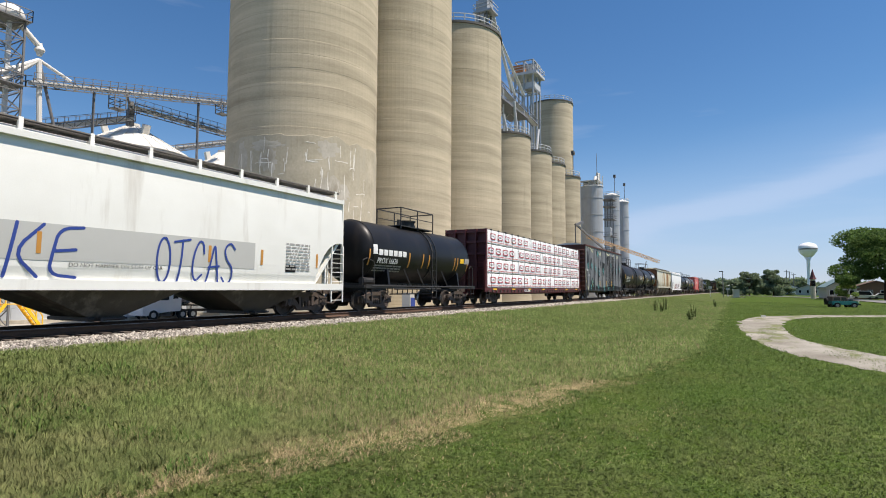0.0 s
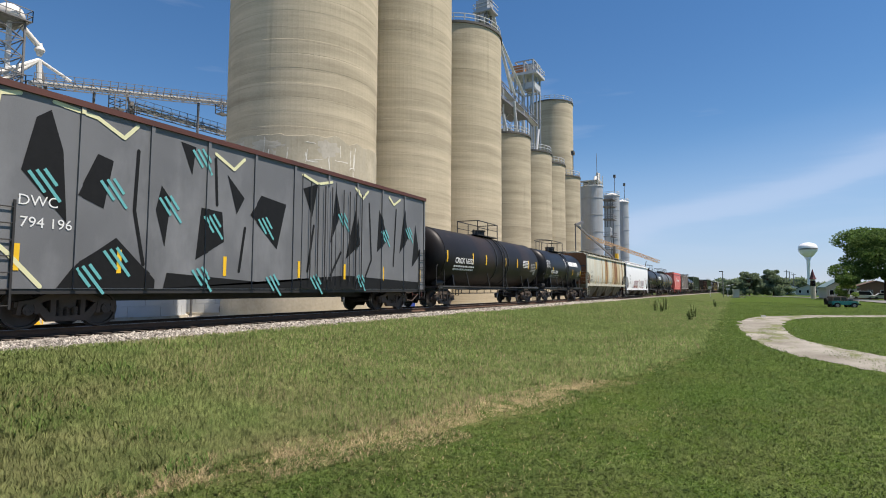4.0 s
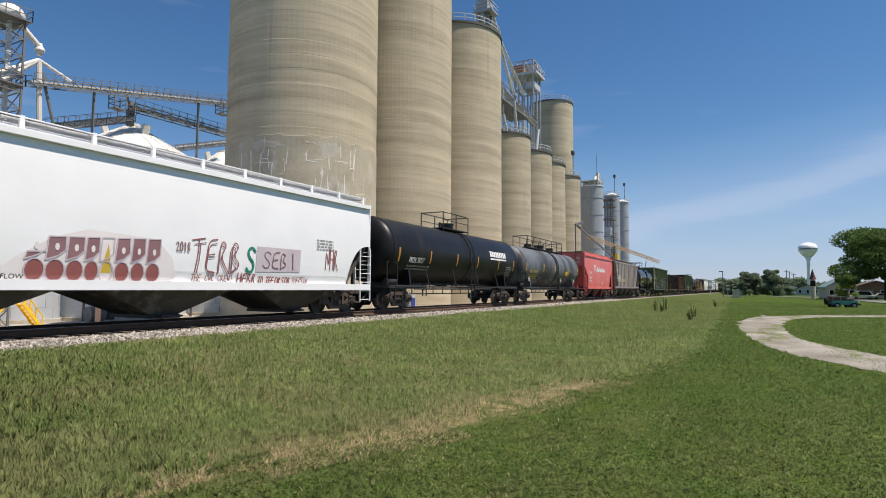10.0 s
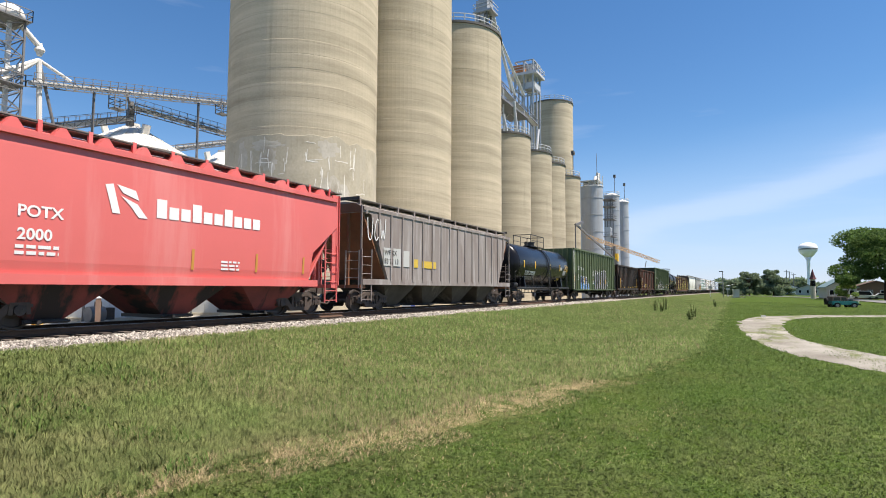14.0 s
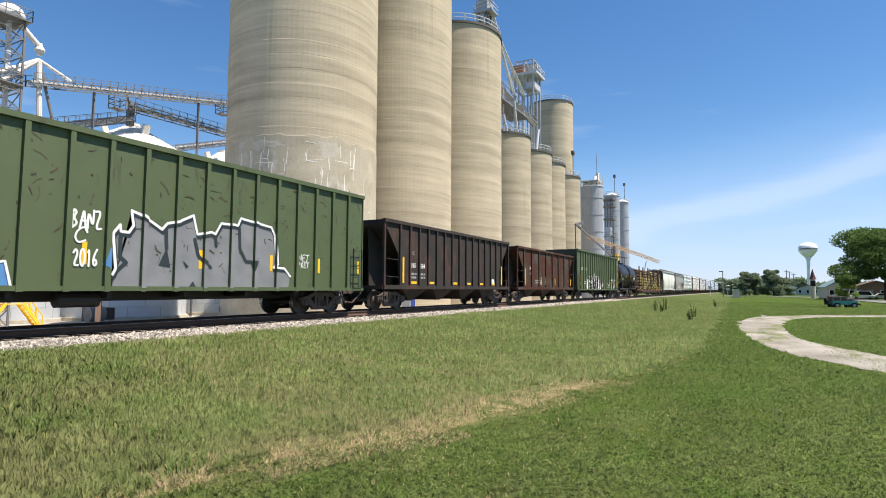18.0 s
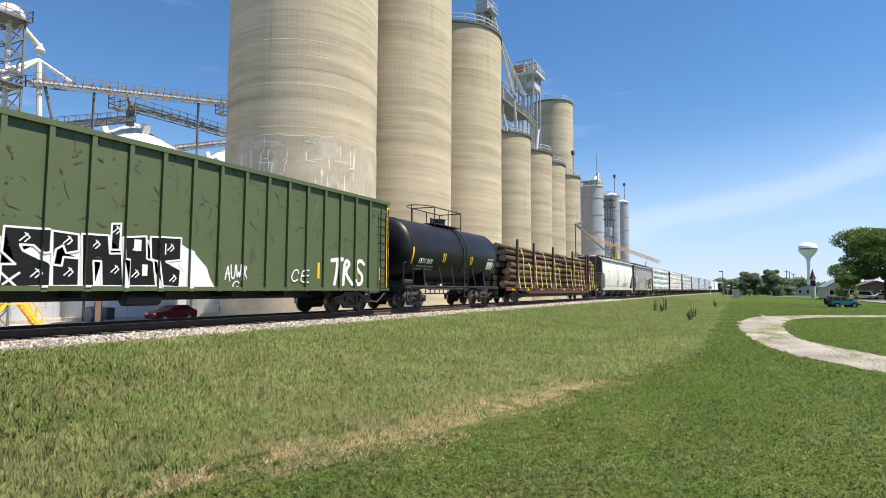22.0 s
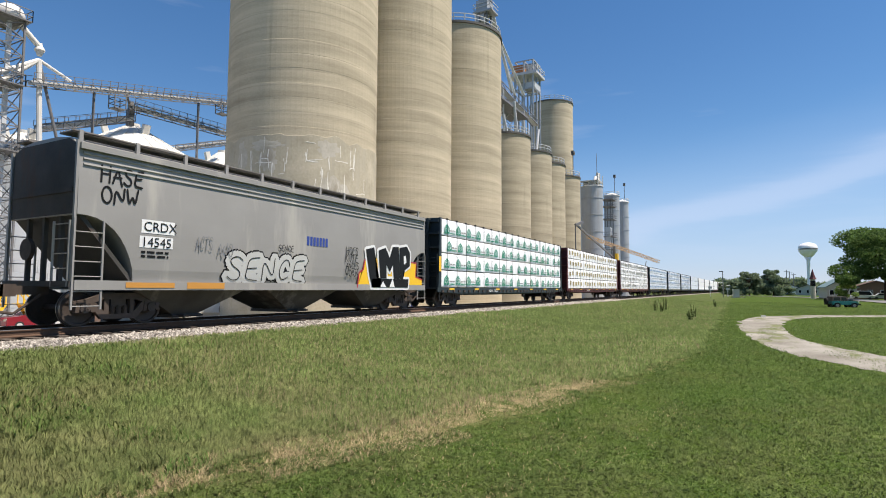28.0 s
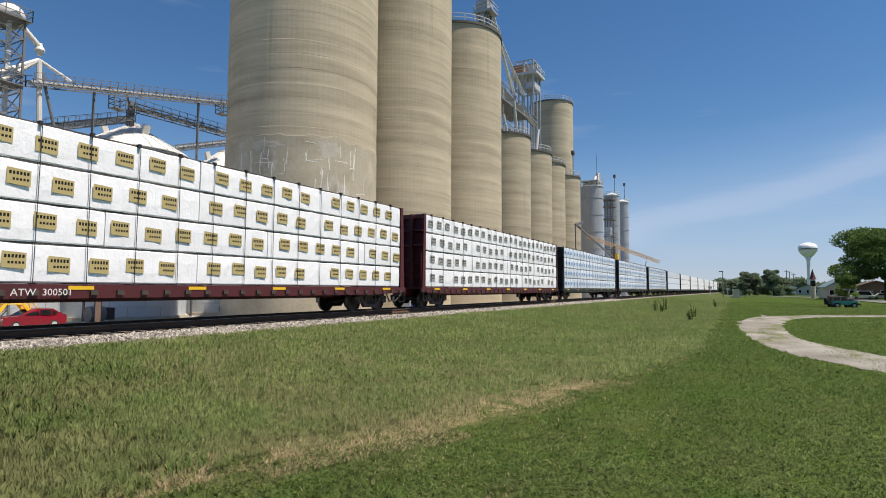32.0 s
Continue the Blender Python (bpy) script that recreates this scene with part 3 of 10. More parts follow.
def build_ground():
    xs = [-900, -500, -250, -140, -90, -70, -55, -45, -36, -30, -26, -23.5, -21.6, -20.6, -19.6, -18.6, -17.6]
    xs += [-17.6 + 0.6 * i for i in range(1, 60)] + [19, 21.5, 25, 30, 38, 50, 70, 100, 150, 250, 500, 1200]
    ys = [-120, -70, -40, -25, -15] + [-10 + 0.8 * i for i in range(76)]
    y = ys[-1]
    while y < 3800:
        y *= 1.12
        ys.append(y)
    verts = [(x + bend(y), y, ground_z(x + bend(y), y)) for y in ys for x in xs]
    nx = len(xs)
    faces, mats = [], []
    for j in range(len(ys) - 1):
        for i in range(nx - 1):
            faces.append((j * nx + i, j * nx + i + 1, (j + 1) * nx + i + 1, (j + 1) * nx + i))
            mats.append(1 if xs[i] < -21.5 and xs[i] >= -90 and -30 < ys[j] < 330 else 0)
    me = bpy.data.meshes.new("ground")
    me.from_pydata(verts, [], faces)
    me.materials.append(M["grass"])
    me.materials.append(M["yard"])
    me.polygons.foreach_set("material_index", mats)
    me.polygons.foreach_set("use_smooth", [True] * len(faces))
    mown = me.attributes.new("mown", "FLOAT", "POINT")
    dry = me.attributes.new("dry", "FLOAT", "POINT")
    a, d = [], []
    for x, y, z in verts:
        k = x - mow_x(y) + 0.35 * noise.noise((y * 0.4, 3.0, x * 0.4))
        a.append(min(1.0, max(0.0, k / 0.5 + 0.5)))
        w = 0.95 if y < 13 else max(0.0, 0.95 - 0.10 * (y - 13))
        d.append(max(0.0, 1.0 - abs(k + 0.15) / w) if w > 0 else 0.0)
    mown.data.foreach_set("value", a)
    dry.data.foreach_set("value", d)
    tagged(new("ground", me), "mown lawn and rough grass beside a concrete yard", "ground", kind="structure")


def build_track():
    ys = [-60 + 4 * i for i in range(60)] + [180 + 20 * i for i in range(40)]
    x0 = TRACK_X
    bm = fresh()
    prof = [(-2.6, -0.5), (-1.75, 0.36), (1.75, 0.36), (2.75, 0.24), (2.9, -0.5)]
    loft(bm, [[(x0 + bend(y) + px, y, pz) for px, pz in prof] for y in ys])
    tagged(part("ballast_bed", tidy(bm), M["ballast"]), "grey crushed stone ballast under the rails", "ballast", kind="structure")
    for side in (-1, 1):
        r = empty("rail")
        tagged(r, "rusty steel rail with a polished top", "rail", "rails of the track")
        c = side * 0.752
        bm = fresh()
        web = [(-0.07, 0.43), (-0.07, 0.45), (-0.012, 0.475), (-0.012, 0.555), (-0.036, 0.565), (-0.036, 0.594), (0.036, 0.594), (0.036, 0.565), (0.012, 0.555), (0.012, 0.475), (0.07, 0.45), (0.07, 0.43)]
        loft(bm, [[(x0 + bend(y) + c + px, y, pz) for px, pz in web] for y in ys])
        part("rail_web", tidy(bm), M["rail_side"], r)
        bm = fresh()
        top = [(-0.030, 0.594), (-0.028, 0.600), (0.028, 0.600), (0.030, 0.594)]
        loft(bm, [[(x0 + bend(y) + c + px, y, pz) for px, pz in top] for y in ys])
        part("rail_head", tidy(bm), M["tread"], r, "polished running surface")
    bm = fresh()
    box(bm, -1.3, 1.3, -0.115, 0.115, -0.17, 0)
    bmesh.ops.bevel(bm, geom=bm.edges, offset=0.012, segments=1)
    tie = part("railway_tie", bm, M["tie"])
    tagged(tie, "dark creosoted wooden railway tie in ballast", "railway tie", "ties of the track")
    rng = random.Random(4)
    tie.matrix_basis = pose(x0, -6.0, 0.43, 0, 0, rng.uniform(-1, 1))
    for i in range(1, 190):
        y = -6.0 + 0.52 * i
        copy_thing(tie, pose(x0 + bend(y) + rng.uniform(-0.05, 0.05), y, 0.43 + rng.uniform(-0.01, 0.008), 0, 0, rng.uniform(-1, 1)))


def build_path():
    """The gravel drive that turns back on itself in the lawn."""
    rows = [((12.0, 5.0), (14.5, 7.0)), ((6.0, 13.0), (7.4, 16.2)), ((2.99, 17.65), (3.74, 21.98)), ((2.26, 19.15), (2.86, 24.11)), ((1.39, 20.58), (2.04, 27.36)), ((0.65, 23.22), (1.80, 29.8)), ((-0.03, 29.0), (1.73, 32.02)), ((-0.51, 37.01), (1.80, 38.14)),
            ((-0.35, 43.37), (2.07, 41.93)), ((0.73, 50.12), (2.65, 45.35)), ((2.6, 53.2), (3.4, 48.4)), ((4.82, 55.7), (4.6, 51.6)), ((10.13, 58.73), (9.8, 55.8)), ((24.0, 66.0), (24.0, 63.0)), ((60, 86), (61, 83))]
    fine = []
    for (a, b), (c, d) in zip(rows, rows[1:]):
        for k in range(6):
            t = k / 6
            fine.append((Vector(a).lerp(Vector(c), t), Vector(b).lerp(Vector(d), t)))
    for _ in range(3):
        fine = [fine[0]] + [((p[0] + 2 * q[0] + r[0]) / 4, (p[1] + 2 * q[1] + r[1]) / 4) for p, q, r in zip(fine, fine[1:], fine[2:])] + [fine[-1]]
    bm = fresh()
    prev = None
    for i, (a, b) in enumerate(fine):
        row = []
        for k in range(7):
            p = a.lerp(b, k / 6)
            if k in (0, 6):
                o = (b - a).normalized() * (0.45 * noise.noise((i * 0.9, k, 1.0)))
                p = p + o
            row.append(bm.verts.new((p.x, p.y, ground_z(p.x, p.y) + (0.008 if k in (0, 6) else 0.022 + 0.01 * noise.noise((i, k * 0.7, 2))))))
        if prev:
            for k in range(6):
                bm.faces.new((prev[k], prev[k + 1], row[k + 1], row[k]))
        prev = row
    tagged(part("gravel_path", tidy(bm), M["gravel"], smooth=True), "pale gravel drive curving through the lawn", "path", kind="structure")


build_ground()
build_track()
build_path()


# ---- the grain elevator ----
def rail_ring(bm, cx, cy, z, r, a0=0.0, a1=360.0, n=40, h=1.05, t=0.05):
    """A guard rail round a roof."""
    pts = [(cx + r * math.cos(radians(a0 + (a1 - a0) * i / n)), cy + r * math.sin(radians(a0 + (a1 - a0) * i / n))) for i in range(n + 1)]
    for i, (p, q) in enumerate(zip(pts, pts[1:])):
        for k in (0.5, 1.0):
            bar(bm, (*p, z + h * k), (*q, z + h * k), t)
        if i % 2 == 0:
            bar(bm, (*p, z), (*p, z + h), t)


def concrete_silo(cx, cy, r, top, lift, label, seed=0, rails=True):
    rng = random.Random(seed)
    e = tagged(empty("grain_silo", pose(cx, cy, -1.1)), label, "silo", "concrete silos")
    h = top + 1.1
    prof, z = [(r, 0.0)], 0.0
    while z < h - lift * 0.6:
        nz = min(h, z + lift)
        if h - nz < lift * 0.5:
            nz = h
        rr = r + rng.uniform(-0.006, 0.008)
        prof += [(rr, z + 0.03), (rr, nz - 0.03), (r - 0.004, nz)]
        z = nz
    prof.append((r, h))
    bm = fresh()
    revolve(bm, prof, seg=96)
    part("silo_wall", tidy(bm), M["concrete" if r > 6 else "concrete_low"], e)
    bm = fresh()
    revolve(bm, [(r + 0.02, h - 0.02), (r + 0.16, h), (r + 0.16, h + 0.30), (0.1, h + 0.55)], seg=64)
    part("roof", tidy(bm), M["rim"], e, "dark overhanging concrete roof edge")
    if rails:
        bm = fresh()
        rail_ring(bm, 0, 0, h + 0.3, r - 0.1, n=56, t=0.09)
        part("guard_rail", bm, M["pale_steel"], e, "pale steel guard rail")
    return e


SILO_X = -36.0
silo_1 = concrete_silo(SILO_X, 39.07, 6.76, 37.2, 1.22, "tall tan concrete grain silo with patched lower wall and sealed cracks", 1)
silo_2 = concrete_silo(SILO_X, 54.53, 6.645, 36.7, 1.22, "tall tan concrete grain silo with horizontal pour lines", 2)
silo_3 = concrete_silo(SILO_X, 69.9, 6.645, 36.85, 1.22, "tall tan concrete grain silo with a railed roof", 3)
for i, (y, top) in enumerate(((87.9, 26.95), (99.7, 26.6), (108.45, 26.2), (120.2, 25.7))):
    concrete_silo(SILO_X, y, 4.725, top, 1.85, "lower tan concrete grain silo with a railed roof", 10 + i)
head_silo = concrete_silo(-43.5, 139.6, 5.5, 49.1, 1.85, "tall concrete silo carrying the elevator head house", 20)


def silo_patches():
    """Repair mortar and sealed cracks on the lowest wall of the first silo."""
    rng = random.Random(8)
    R = 6.785
    a_mid = math.atan2(-39.19, 36.0)

    def on(a, z, o=0.03):
        return ((R + o) * math.cos(a_mid + a), (R + o) * math.sin(a_mid + a), z + 1.1)
    bm = fresh()
    n = 96
    rows = []
    for j, z in enumerate((-1.0, 3.0, 7.0, 11.0, 14.0)):
        rows.append([on(2 * math.pi * i / n, z + (0.35 * noise.noise((i * 0.4, 2.0, 5.0)) + 0.3 * noise.noise((i * 0.13, 7.0, 1.0)) if j == 4 else 0.0), 0.012) for i in range(n)])
    rows.append([on(2 * math.pi * i / n, 14.05 + 0.35 * noise.noise((i * 0.4, 2.0, 5.0)) + 0.3 * noise.noise((i * 0.13, 7.0, 1.0)), -0.06) for i in range(n)])
    loft(bm, rows, cap=False)
    part("parged_base", tidy(bm), M["parge"], silo_1, "greyer parged lower wall")
    for a0, z0, wa, hz in ((-0.46, 13.2, 0.20, 0.42), (-0.42, 11.9, 0.12, 0.9), (-0.40, 9.3, 0.16, 1.0), (0.30, 13.1, 0.14, 0.7), (0.38, 9.6, 0.20, 1.1), (-0.80, 12.3, 0.08, 1.2), (0.15, 6.4, 0.2, 1.0), (-0.34, 6.9, 0.22, 0.7)):
        bm = fresh()
        rim, ph = [], rng.uniform(0, 6)
        c = bm.verts.new(on(a0, z0, 0.018))
        for i in range(40):
            t = 2 * math.pi * i / 40
            k = 1 + 0.14 * math.sin(3 * t + ph) + 0.10 * math.sin(7 * t + 2 * ph) + rng.uniform(-0.14, 0.14)
            rim.append((wa * math.cos(t) * k, hz * math.sin(t) * k))
        rings = [[c] * 40] + [[bm.verts.new(on(a0 + p * f, z0 + q * f, 0.018 if f < 1 else 0.013)) for p, q in rim] for f in (0.35, 0.7, 1.0)]
        for i in range(40):
            j = (i + 1) % 40
            bm.faces.new((c, rings[1][i], rings[1][j]))
            for u, v in ((1, 2), (2, 3)):
                bm.faces.new((rings[u][i], rings[v][i], rings[v][j], rings[u][j]))
        part("mortar_patch", tidy(bm), M["concrete_pale"], silo_1, "pale repair mortar patch", True)
    for _ in range(58):
        a, z = rng.uniform(-0.95, 1.05), rng.uniform(7.6, 13.9)
        bm = fresh()
        up = rng.random() < 0.75
        prev = None
        for s in range(rng.randint(4, 10)):
            w = rng.choice((0.016, 0.026, 0.042)) * rng.uniform(0.7, 1.3)
            p = (a, z)
            row = [bm.verts.new(on(a - (w / R if up else 0), z - (0 if up else w), 0.022)), bm.verts.new(on(a + (w / R if up else 0), z + (0 if up else w), 0.022))]
            if prev:
                bm.faces.new((prev[0], prev[1], row[1], row[0]))
            prev = row
            if up:
                a, z = a + rng.uniform(-0.008, 0.008), z - rng.uniform(0.12, 0.42)
            else:
                a, z = a + rng.uniform(0.012, 0.03), z + rng.uniform(-0.06, 0.06)
        part("crack_sealant", tidy(bm), M["sealant"], silo_1, "white sealed crack")


silo_patches()


def steel_bin(cx, cy, r, eave, apex, label, base=-1.1, ring=0.81, seg=60):
    e = tagged(empty("grain_bin", pose(cx, cy, base)), label, "grain bin", "corrugated grain bins")
    h, ap = eave - base, apex - base
    z, k = 0.45, 0
    bm = fresh()
    prof = [(r, z)]
    while z < h:
        nz = min(h, z + ring)
        prof += [(r + 0.02, z + 0.02), (r + 0.02, nz - 0.02), (r - 0.012, nz)]
        z = nz
    revolve(bm, prof, seg=seg)
    part("bin_wall", tidy(bm), M["galv"], e)
    bm = fresh()
    z, k = 0.45, 0
    while z < h - 0.1:
        for s in range(12):
            a = 2 * math.pi * (s + 0.5 * (k % 2)) / 12
            c, d = math.cos(a), math.sin(a)
            bar(bm, ((r + 0.025) * c, (r + 0.025) * d, z + 0.03), ((r + 0.025) * c, (r + 0.025) * d, min(h, z + ring) - 0.03), 0.035)
        z += ring
        k += 1
    tagged(part("sheet_lap_joint", bm, M["galv_grey"], e, "grey lapped sheet joints"), kind="stuff")
    bm = fresh()
    revolve(bm, [(r + 0.25, 0.0), (r + 0.25, 0.45), (r, 0.46)], seg=seg)
    part("foundation", tidy(bm), M["concrete_pale"], e, "pale concrete foundation ring")
    bm = fresh()
    revolve(bm, [(r + 0.15, h - 0.06), (r + 0.16, h + 0.02), (0.75, ap - 0.35), (0.75, ap), (0.1, ap + 0.05)], seg=seg)
    part("roof", tidy(bm), M["galv_roof"], e, "pale ribbed cone roof")
    bm = fresh()
    for s in range(24):
        a = 2 * math.pi * s / 24
        c, d = math.cos(a), math.sin(a)
        bar(bm, ((r + 0.15) * c, (r + 0.15) * d, h + 0.05), (0.8 * c, 0.8 * d, ap - 0.32), 0.06, 0.08)
    part("roof_ribs", bm, M["galv_roof"], e)
    for ang in (-1.9, -0.1):
        bm = fresh()
        c, d = math.cos(ang), math.sin(ang)
        f = 0.42
        rr, zz = r * f, h + (ap - h) * (1 - f) + 0.1
        bar(bm, (rr * c, rr * d, zz - 0.1), (rr * c * 1.14, rr * d * 1.14, zz + 0.95), 0.75, 0.55)
        part("roof_vent", bm, M["galv_roof"], e, "square sheet metal roof vent")
    bm = fresh()
    a0 = math.atan2(-cy, -cx) - 0.12
    ring_pts = []
    for i in range(28):
        t = 2 * math.pi * i / 28
        ring_pts.append((a0 + 0.17 * math.cos(t), h - 0.62 + 0.24 * math.sin(t)))
    for k, s in ((1.0, 0), (0.62, 0)):
        for i in range(28):
            p, q = ring_pts[i], ring_pts[(i + 1) % 28]
            p = (a0 + (p[0] - a0) * k, h - 0.62 + (p[1] - h + 0.62) * k)
            q = (a0 + (q[0] - a0) * k, h - 0.62 + (q[1] - h + 0.62) * k)
            rod(bm, ((r + 0.04) * math.cos(p[0]), (r + 0.04) * math.sin(p[0]), p[1]), ((r + 0.04) * math.cos(q[0]), (r + 0.04) * math.sin(q[0]), q[1]), 0.035, 5)
    part("oval_badge", bm, M["rim"], e, "dark oval maker's badge")
    return e


steel_bin(-62.0, 38.95, 6.3, 16.65, 20.4, "galvanised round grain bin with a pale cone roof", -2.0, 1.12)
steel_bin(-63.0, 28.6, 3.55, 14.55, 17.1, "smaller galvanised grain bin with a weathered cone roof", -2.0, 1.12)
steel_bin(-62.0, 51.8, 4.7, 16.4, 20.1, "galvanised round grain bin beside the concrete silo", -2.0, 1.12)


def tall_steel_silo(cx, cy, r, top, label):
    e = tagged(empty("steel_silo", pose(cx, cy, -1.1)), label, "silo", "welded steel silos")
    h = top + 1.1
    bm = fresh()
    prof, z = [(r, 0.0)], 0.0
    while z < h - 0.1:
        nz = min(h, z + 4.5)
        prof += [(r, nz - 0.12), (r + 0.10, nz - 0.10), (r + 0.10, nz), (r, nz + 0.02)]
        z = nz
    revolve(bm, prof[:-1], seg=40)
    part("silo_wall", tidy(bm), M["galv_grey"], e)
    bm = fresh()
    revolve(bm, [(r + 0.15, h), (r + 0.15, h + 0.2), (0.2, h + 1.2)], seg=40)
    part("roof", tidy(bm), M["galv_roof"], e)
    bm = fresh()
    rail_ring(bm, 0, 0, h + 0.2, r, n=24, t=0.09)
    part("guard_rail", bm, M["pale_steel"], e)
    return e


tall_steel_silo(-36, 150.75, 2.96, 29.0, "tall banded grey steel silo with roof rails")
tall_steel_silo(-36, 176.6, 2.33, 30.4, "narrow banded grey steel silo")
tall_steel_silo(-36, 194.0, 1.95, 30.8, "narrow banded grey steel silo at the row's end")


# ---- railway cars: common parts ----
def make_truck():
    """A three-piece freight truck; its wheelsets are keyed at the end."""
    t = fresh()
    box(t, -1.02, 1.02, -0.20, 0.20, 0.48, 0.74)
    box(t, -0.35, 0.35, -0.30, 0.30, 0.74, 0.86)
    bmesh.ops.bevel(t, geom=t.edges, offset=0.03, segments=1)
    truck = part("truck", t, M["truck"], None, "dusty brown cast steel truck")
    for s in (-1, 1):
        b = fresh()
        x0, x1 = (0.94, 1.08) if s > 0 else (-1.08, -0.94)
        plate(b, [(-1.17, 0.52), (-1.17, 0.64), (-0.80, 0.70), (-0.48, 0.84), (0.48, 0.84), (0.80, 0.70), (1.17, 0.64), (1.17, 0.52), (0.80, 0.54), (0.45, 0.68), (-0.45, 0.68), (-0.80, 0.54)], "x", x0, x1)
        plate(b, [(-0.80, 0.56), (-0.62, 0.60), (-0.34, 0.30), (0.34, 0.30), (0.62, 0.60), (0.80, 0.56), (0.46, 0.17), (-0.46, 0.17)], "x", x0, x1)
        for yy in (-0.40, 0.28):
            plate(b, [(yy, 0.26), (yy + 0.12, 0.26), (yy + 0.12, 0.72), (yy, 0.72)], "x", x0 + 0.01, x1 - 0.01)
        for yy in (-0.89, 0.89):
            plate(b, [(yy - 0.24, 0.36), (yy - 0.14, 0.36), (yy - 0.12, 0.58), (yy + 0.12, 0.58), (yy + 0.14, 0.36), (yy + 0.24, 0.36), (yy + 0.20, 0.66), (yy - 0.20, 0.66)], "x", x0 - 0.01, x1 + 0.02)
        part("side_frame", tidy(b), M["truck"], truck)
        b = fresh()
        for yy in (-0.17, 0.0, 0.17):
            for k in range(6):
                z = 0.31 + 0.035 * k
                rod(b, (s * 1.01, yy, z), (s * 1.01, yy, z + 0.02), 0.075, 10)
            rod(b, (s * 1.01, yy, 0.30), (s * 1.01, yy, 0.52), 0.05, 8)
        tagged(part("spring_nest", b, M["truck"], truck, "coil springs"), kind="stuff")
    sets = []
    for yy in (-0.89, 0.89):
        w = fresh()
        for s in (-1, 1):
            def ring(x, r, n=28):
                return [(s * x, r * math.cos(2 * math.pi * i / n), r * math.sin(2 * math.pi * i / n)) for i in range(n)]
            vs = loft(w, [ring(0.69, 0.10), ring(0.69, 0.16), ring(0.705, 0.20), ring(0.715, 0.38), ring(0.69, 0.41), ring(0.69, 0.484), ring(0.715, 0.484), ring(0.725, 0.457), ring(0.825, 0.452), ring(0.825, 0.40), ring(0.775, 0.385), ring(0.755, 0.20), ring(0.80, 0.14), ring(0.80, 0.09)])
            rod(w, (s * 0.80, 0, 0), (s * 0.93, 0, 0), 0.085, 12)
            rod(w, (s * 0.93, 0, 0), (s * 1.12, 0, 0), 0.125, 14)
            for k in range(3):
                a = 2 * math.pi * k / 3
                rod(w, (s * 1.12, 0.06 * math.cos(a), 0.06 * math.sin(a)), (s * 1.135, 0.06 * math.cos(a), 0.06 * math.sin(a)), 0.018, 6)
        rod(w, (-0.7, 0, 0), (0.7, 0, 0), 0.085, 12)
        tidy(w)
        for f in w.faces:
            r = math.hypot(f.calc_center_median().y, f.calc_center_median().z)
            if r > 0.44 and abs(f.normal.x) < 0.5:
                f.material_index = 1
        ws = part("wheelset", w, [M["wheel"], M["tread"]], truck, "dark steel wheels on one axle")
        ws.matrix_basis = pose(0, yy, 0.457)
        sets.append(ws)
    return truck


TRUCK = make_truck()
TRUCK_USED = [False]
CARS = []          # (thing, place along the train)


def add_truck(car, y):
    if not TRUCK_USED[0]:
        TRUCK_USED[0] = True
        TRUCK.parent = car
        TRUCK.matrix_basis = pose(0, y, 0)
        return
    c = copy_thing(TRUCK, pose(0, y, 0))
    c.parent = car


def begin_car(name, s0, s1, label, category, truck_in=1.9):
    """An empty at rail height in the middle of the car; returns it with half the length of its body."""
    e = tagged(empty(name), label, category, "cars of the freight train")
    half = (s1 - s0) / 2 - 0.75
    CARS.append((e, (s0 + s1) / 2))
    for s in (-1, 1):
        add_truck(e, s * (half - truck_in))
        b = fresh()
        box(b, -0.11, 0.11, s * (half - 0.3), s * (half + 0.55), 0.80, 1.02)
        box(b, -0.17, 0.17, s * (half + 0.45), s * (half + 0.78), 0.76, 1.06)
        rod(b, (0.35, s * half, 0.80), (0.22, s * (half + 0.5), 0.35), 0.035, 6)
        rod(b, (0.22, s * (half + 0.5), 0.35), (0.05, s * (half + 0.75), 0.40), 0.035, 6)
        part("coupler", tidy(b), M["truck"], e, "rusty knuckle coupler and air hose")
    return e, half


def ladder(car, x, y0, y1, z0, z1, mat, step=0.36, r=0.014, face="x"):
    """Grab irons: two stiles and rungs."""
    b = fresh()
    for k in (y0, y1):
        a, c = ((x, k, z0), (x, k, z1)) if face == "x" else ((k, x, z0), (k, x, z1))
        bar(b, a, c, r * 3.2, r * 3.2)
    z = z0 + 0.08
    while z < z1:
        a, c = ((x, y0, z), (x, y1, z)) if face == "x" else ((y0, x, z), (y1, x, z))
        rod(b, a, c, r, 6)
        z += step
    return part("ladder", b, mat, car, "steel ladder")


def text_mesh(body, size, bold=0.0, spacing=1.0):
    cu = bpy.data.curves.new("lettering", "FONT")
    cu.body, cu.size, cu.space_character, cu.offset, cu.resolution_u = body, size, spacing, bold, 3
    ob = bpy.data.objects.new("lettering", cu)
    scene.collection.objects.link(ob)
    bpy.context.view_layer.update()
    me = bpy.data.meshes.new_from_object(ob.evaluated_get(bpy.context.evaluated_depsgraph_get()))
    bpy.data.objects.remove(ob)
    bpy.data.curves.remove(cu)
    return me


def letter(car, body, y, z, size, mat, skin, squeeze=1.0, bold=0.0, name="lettering", spacing=1.0):
    """Words on the side that faces +x, bent onto the skin."""
    me = text_mesh(body, size, bold, spacing)
    for v in me.vertices:
        yy, zz = y + v.co.x * squeeze, z + v.co.y
        v.co = (skin(zz) + 0.014, yy, zz)
    me.materials.clear()
    me.materials.append(mat)
    ob = new(name, me)
    ob.parent = car
    return ob


RIBBED = {}          # skin: [(y0, y1, x of the raised face)]


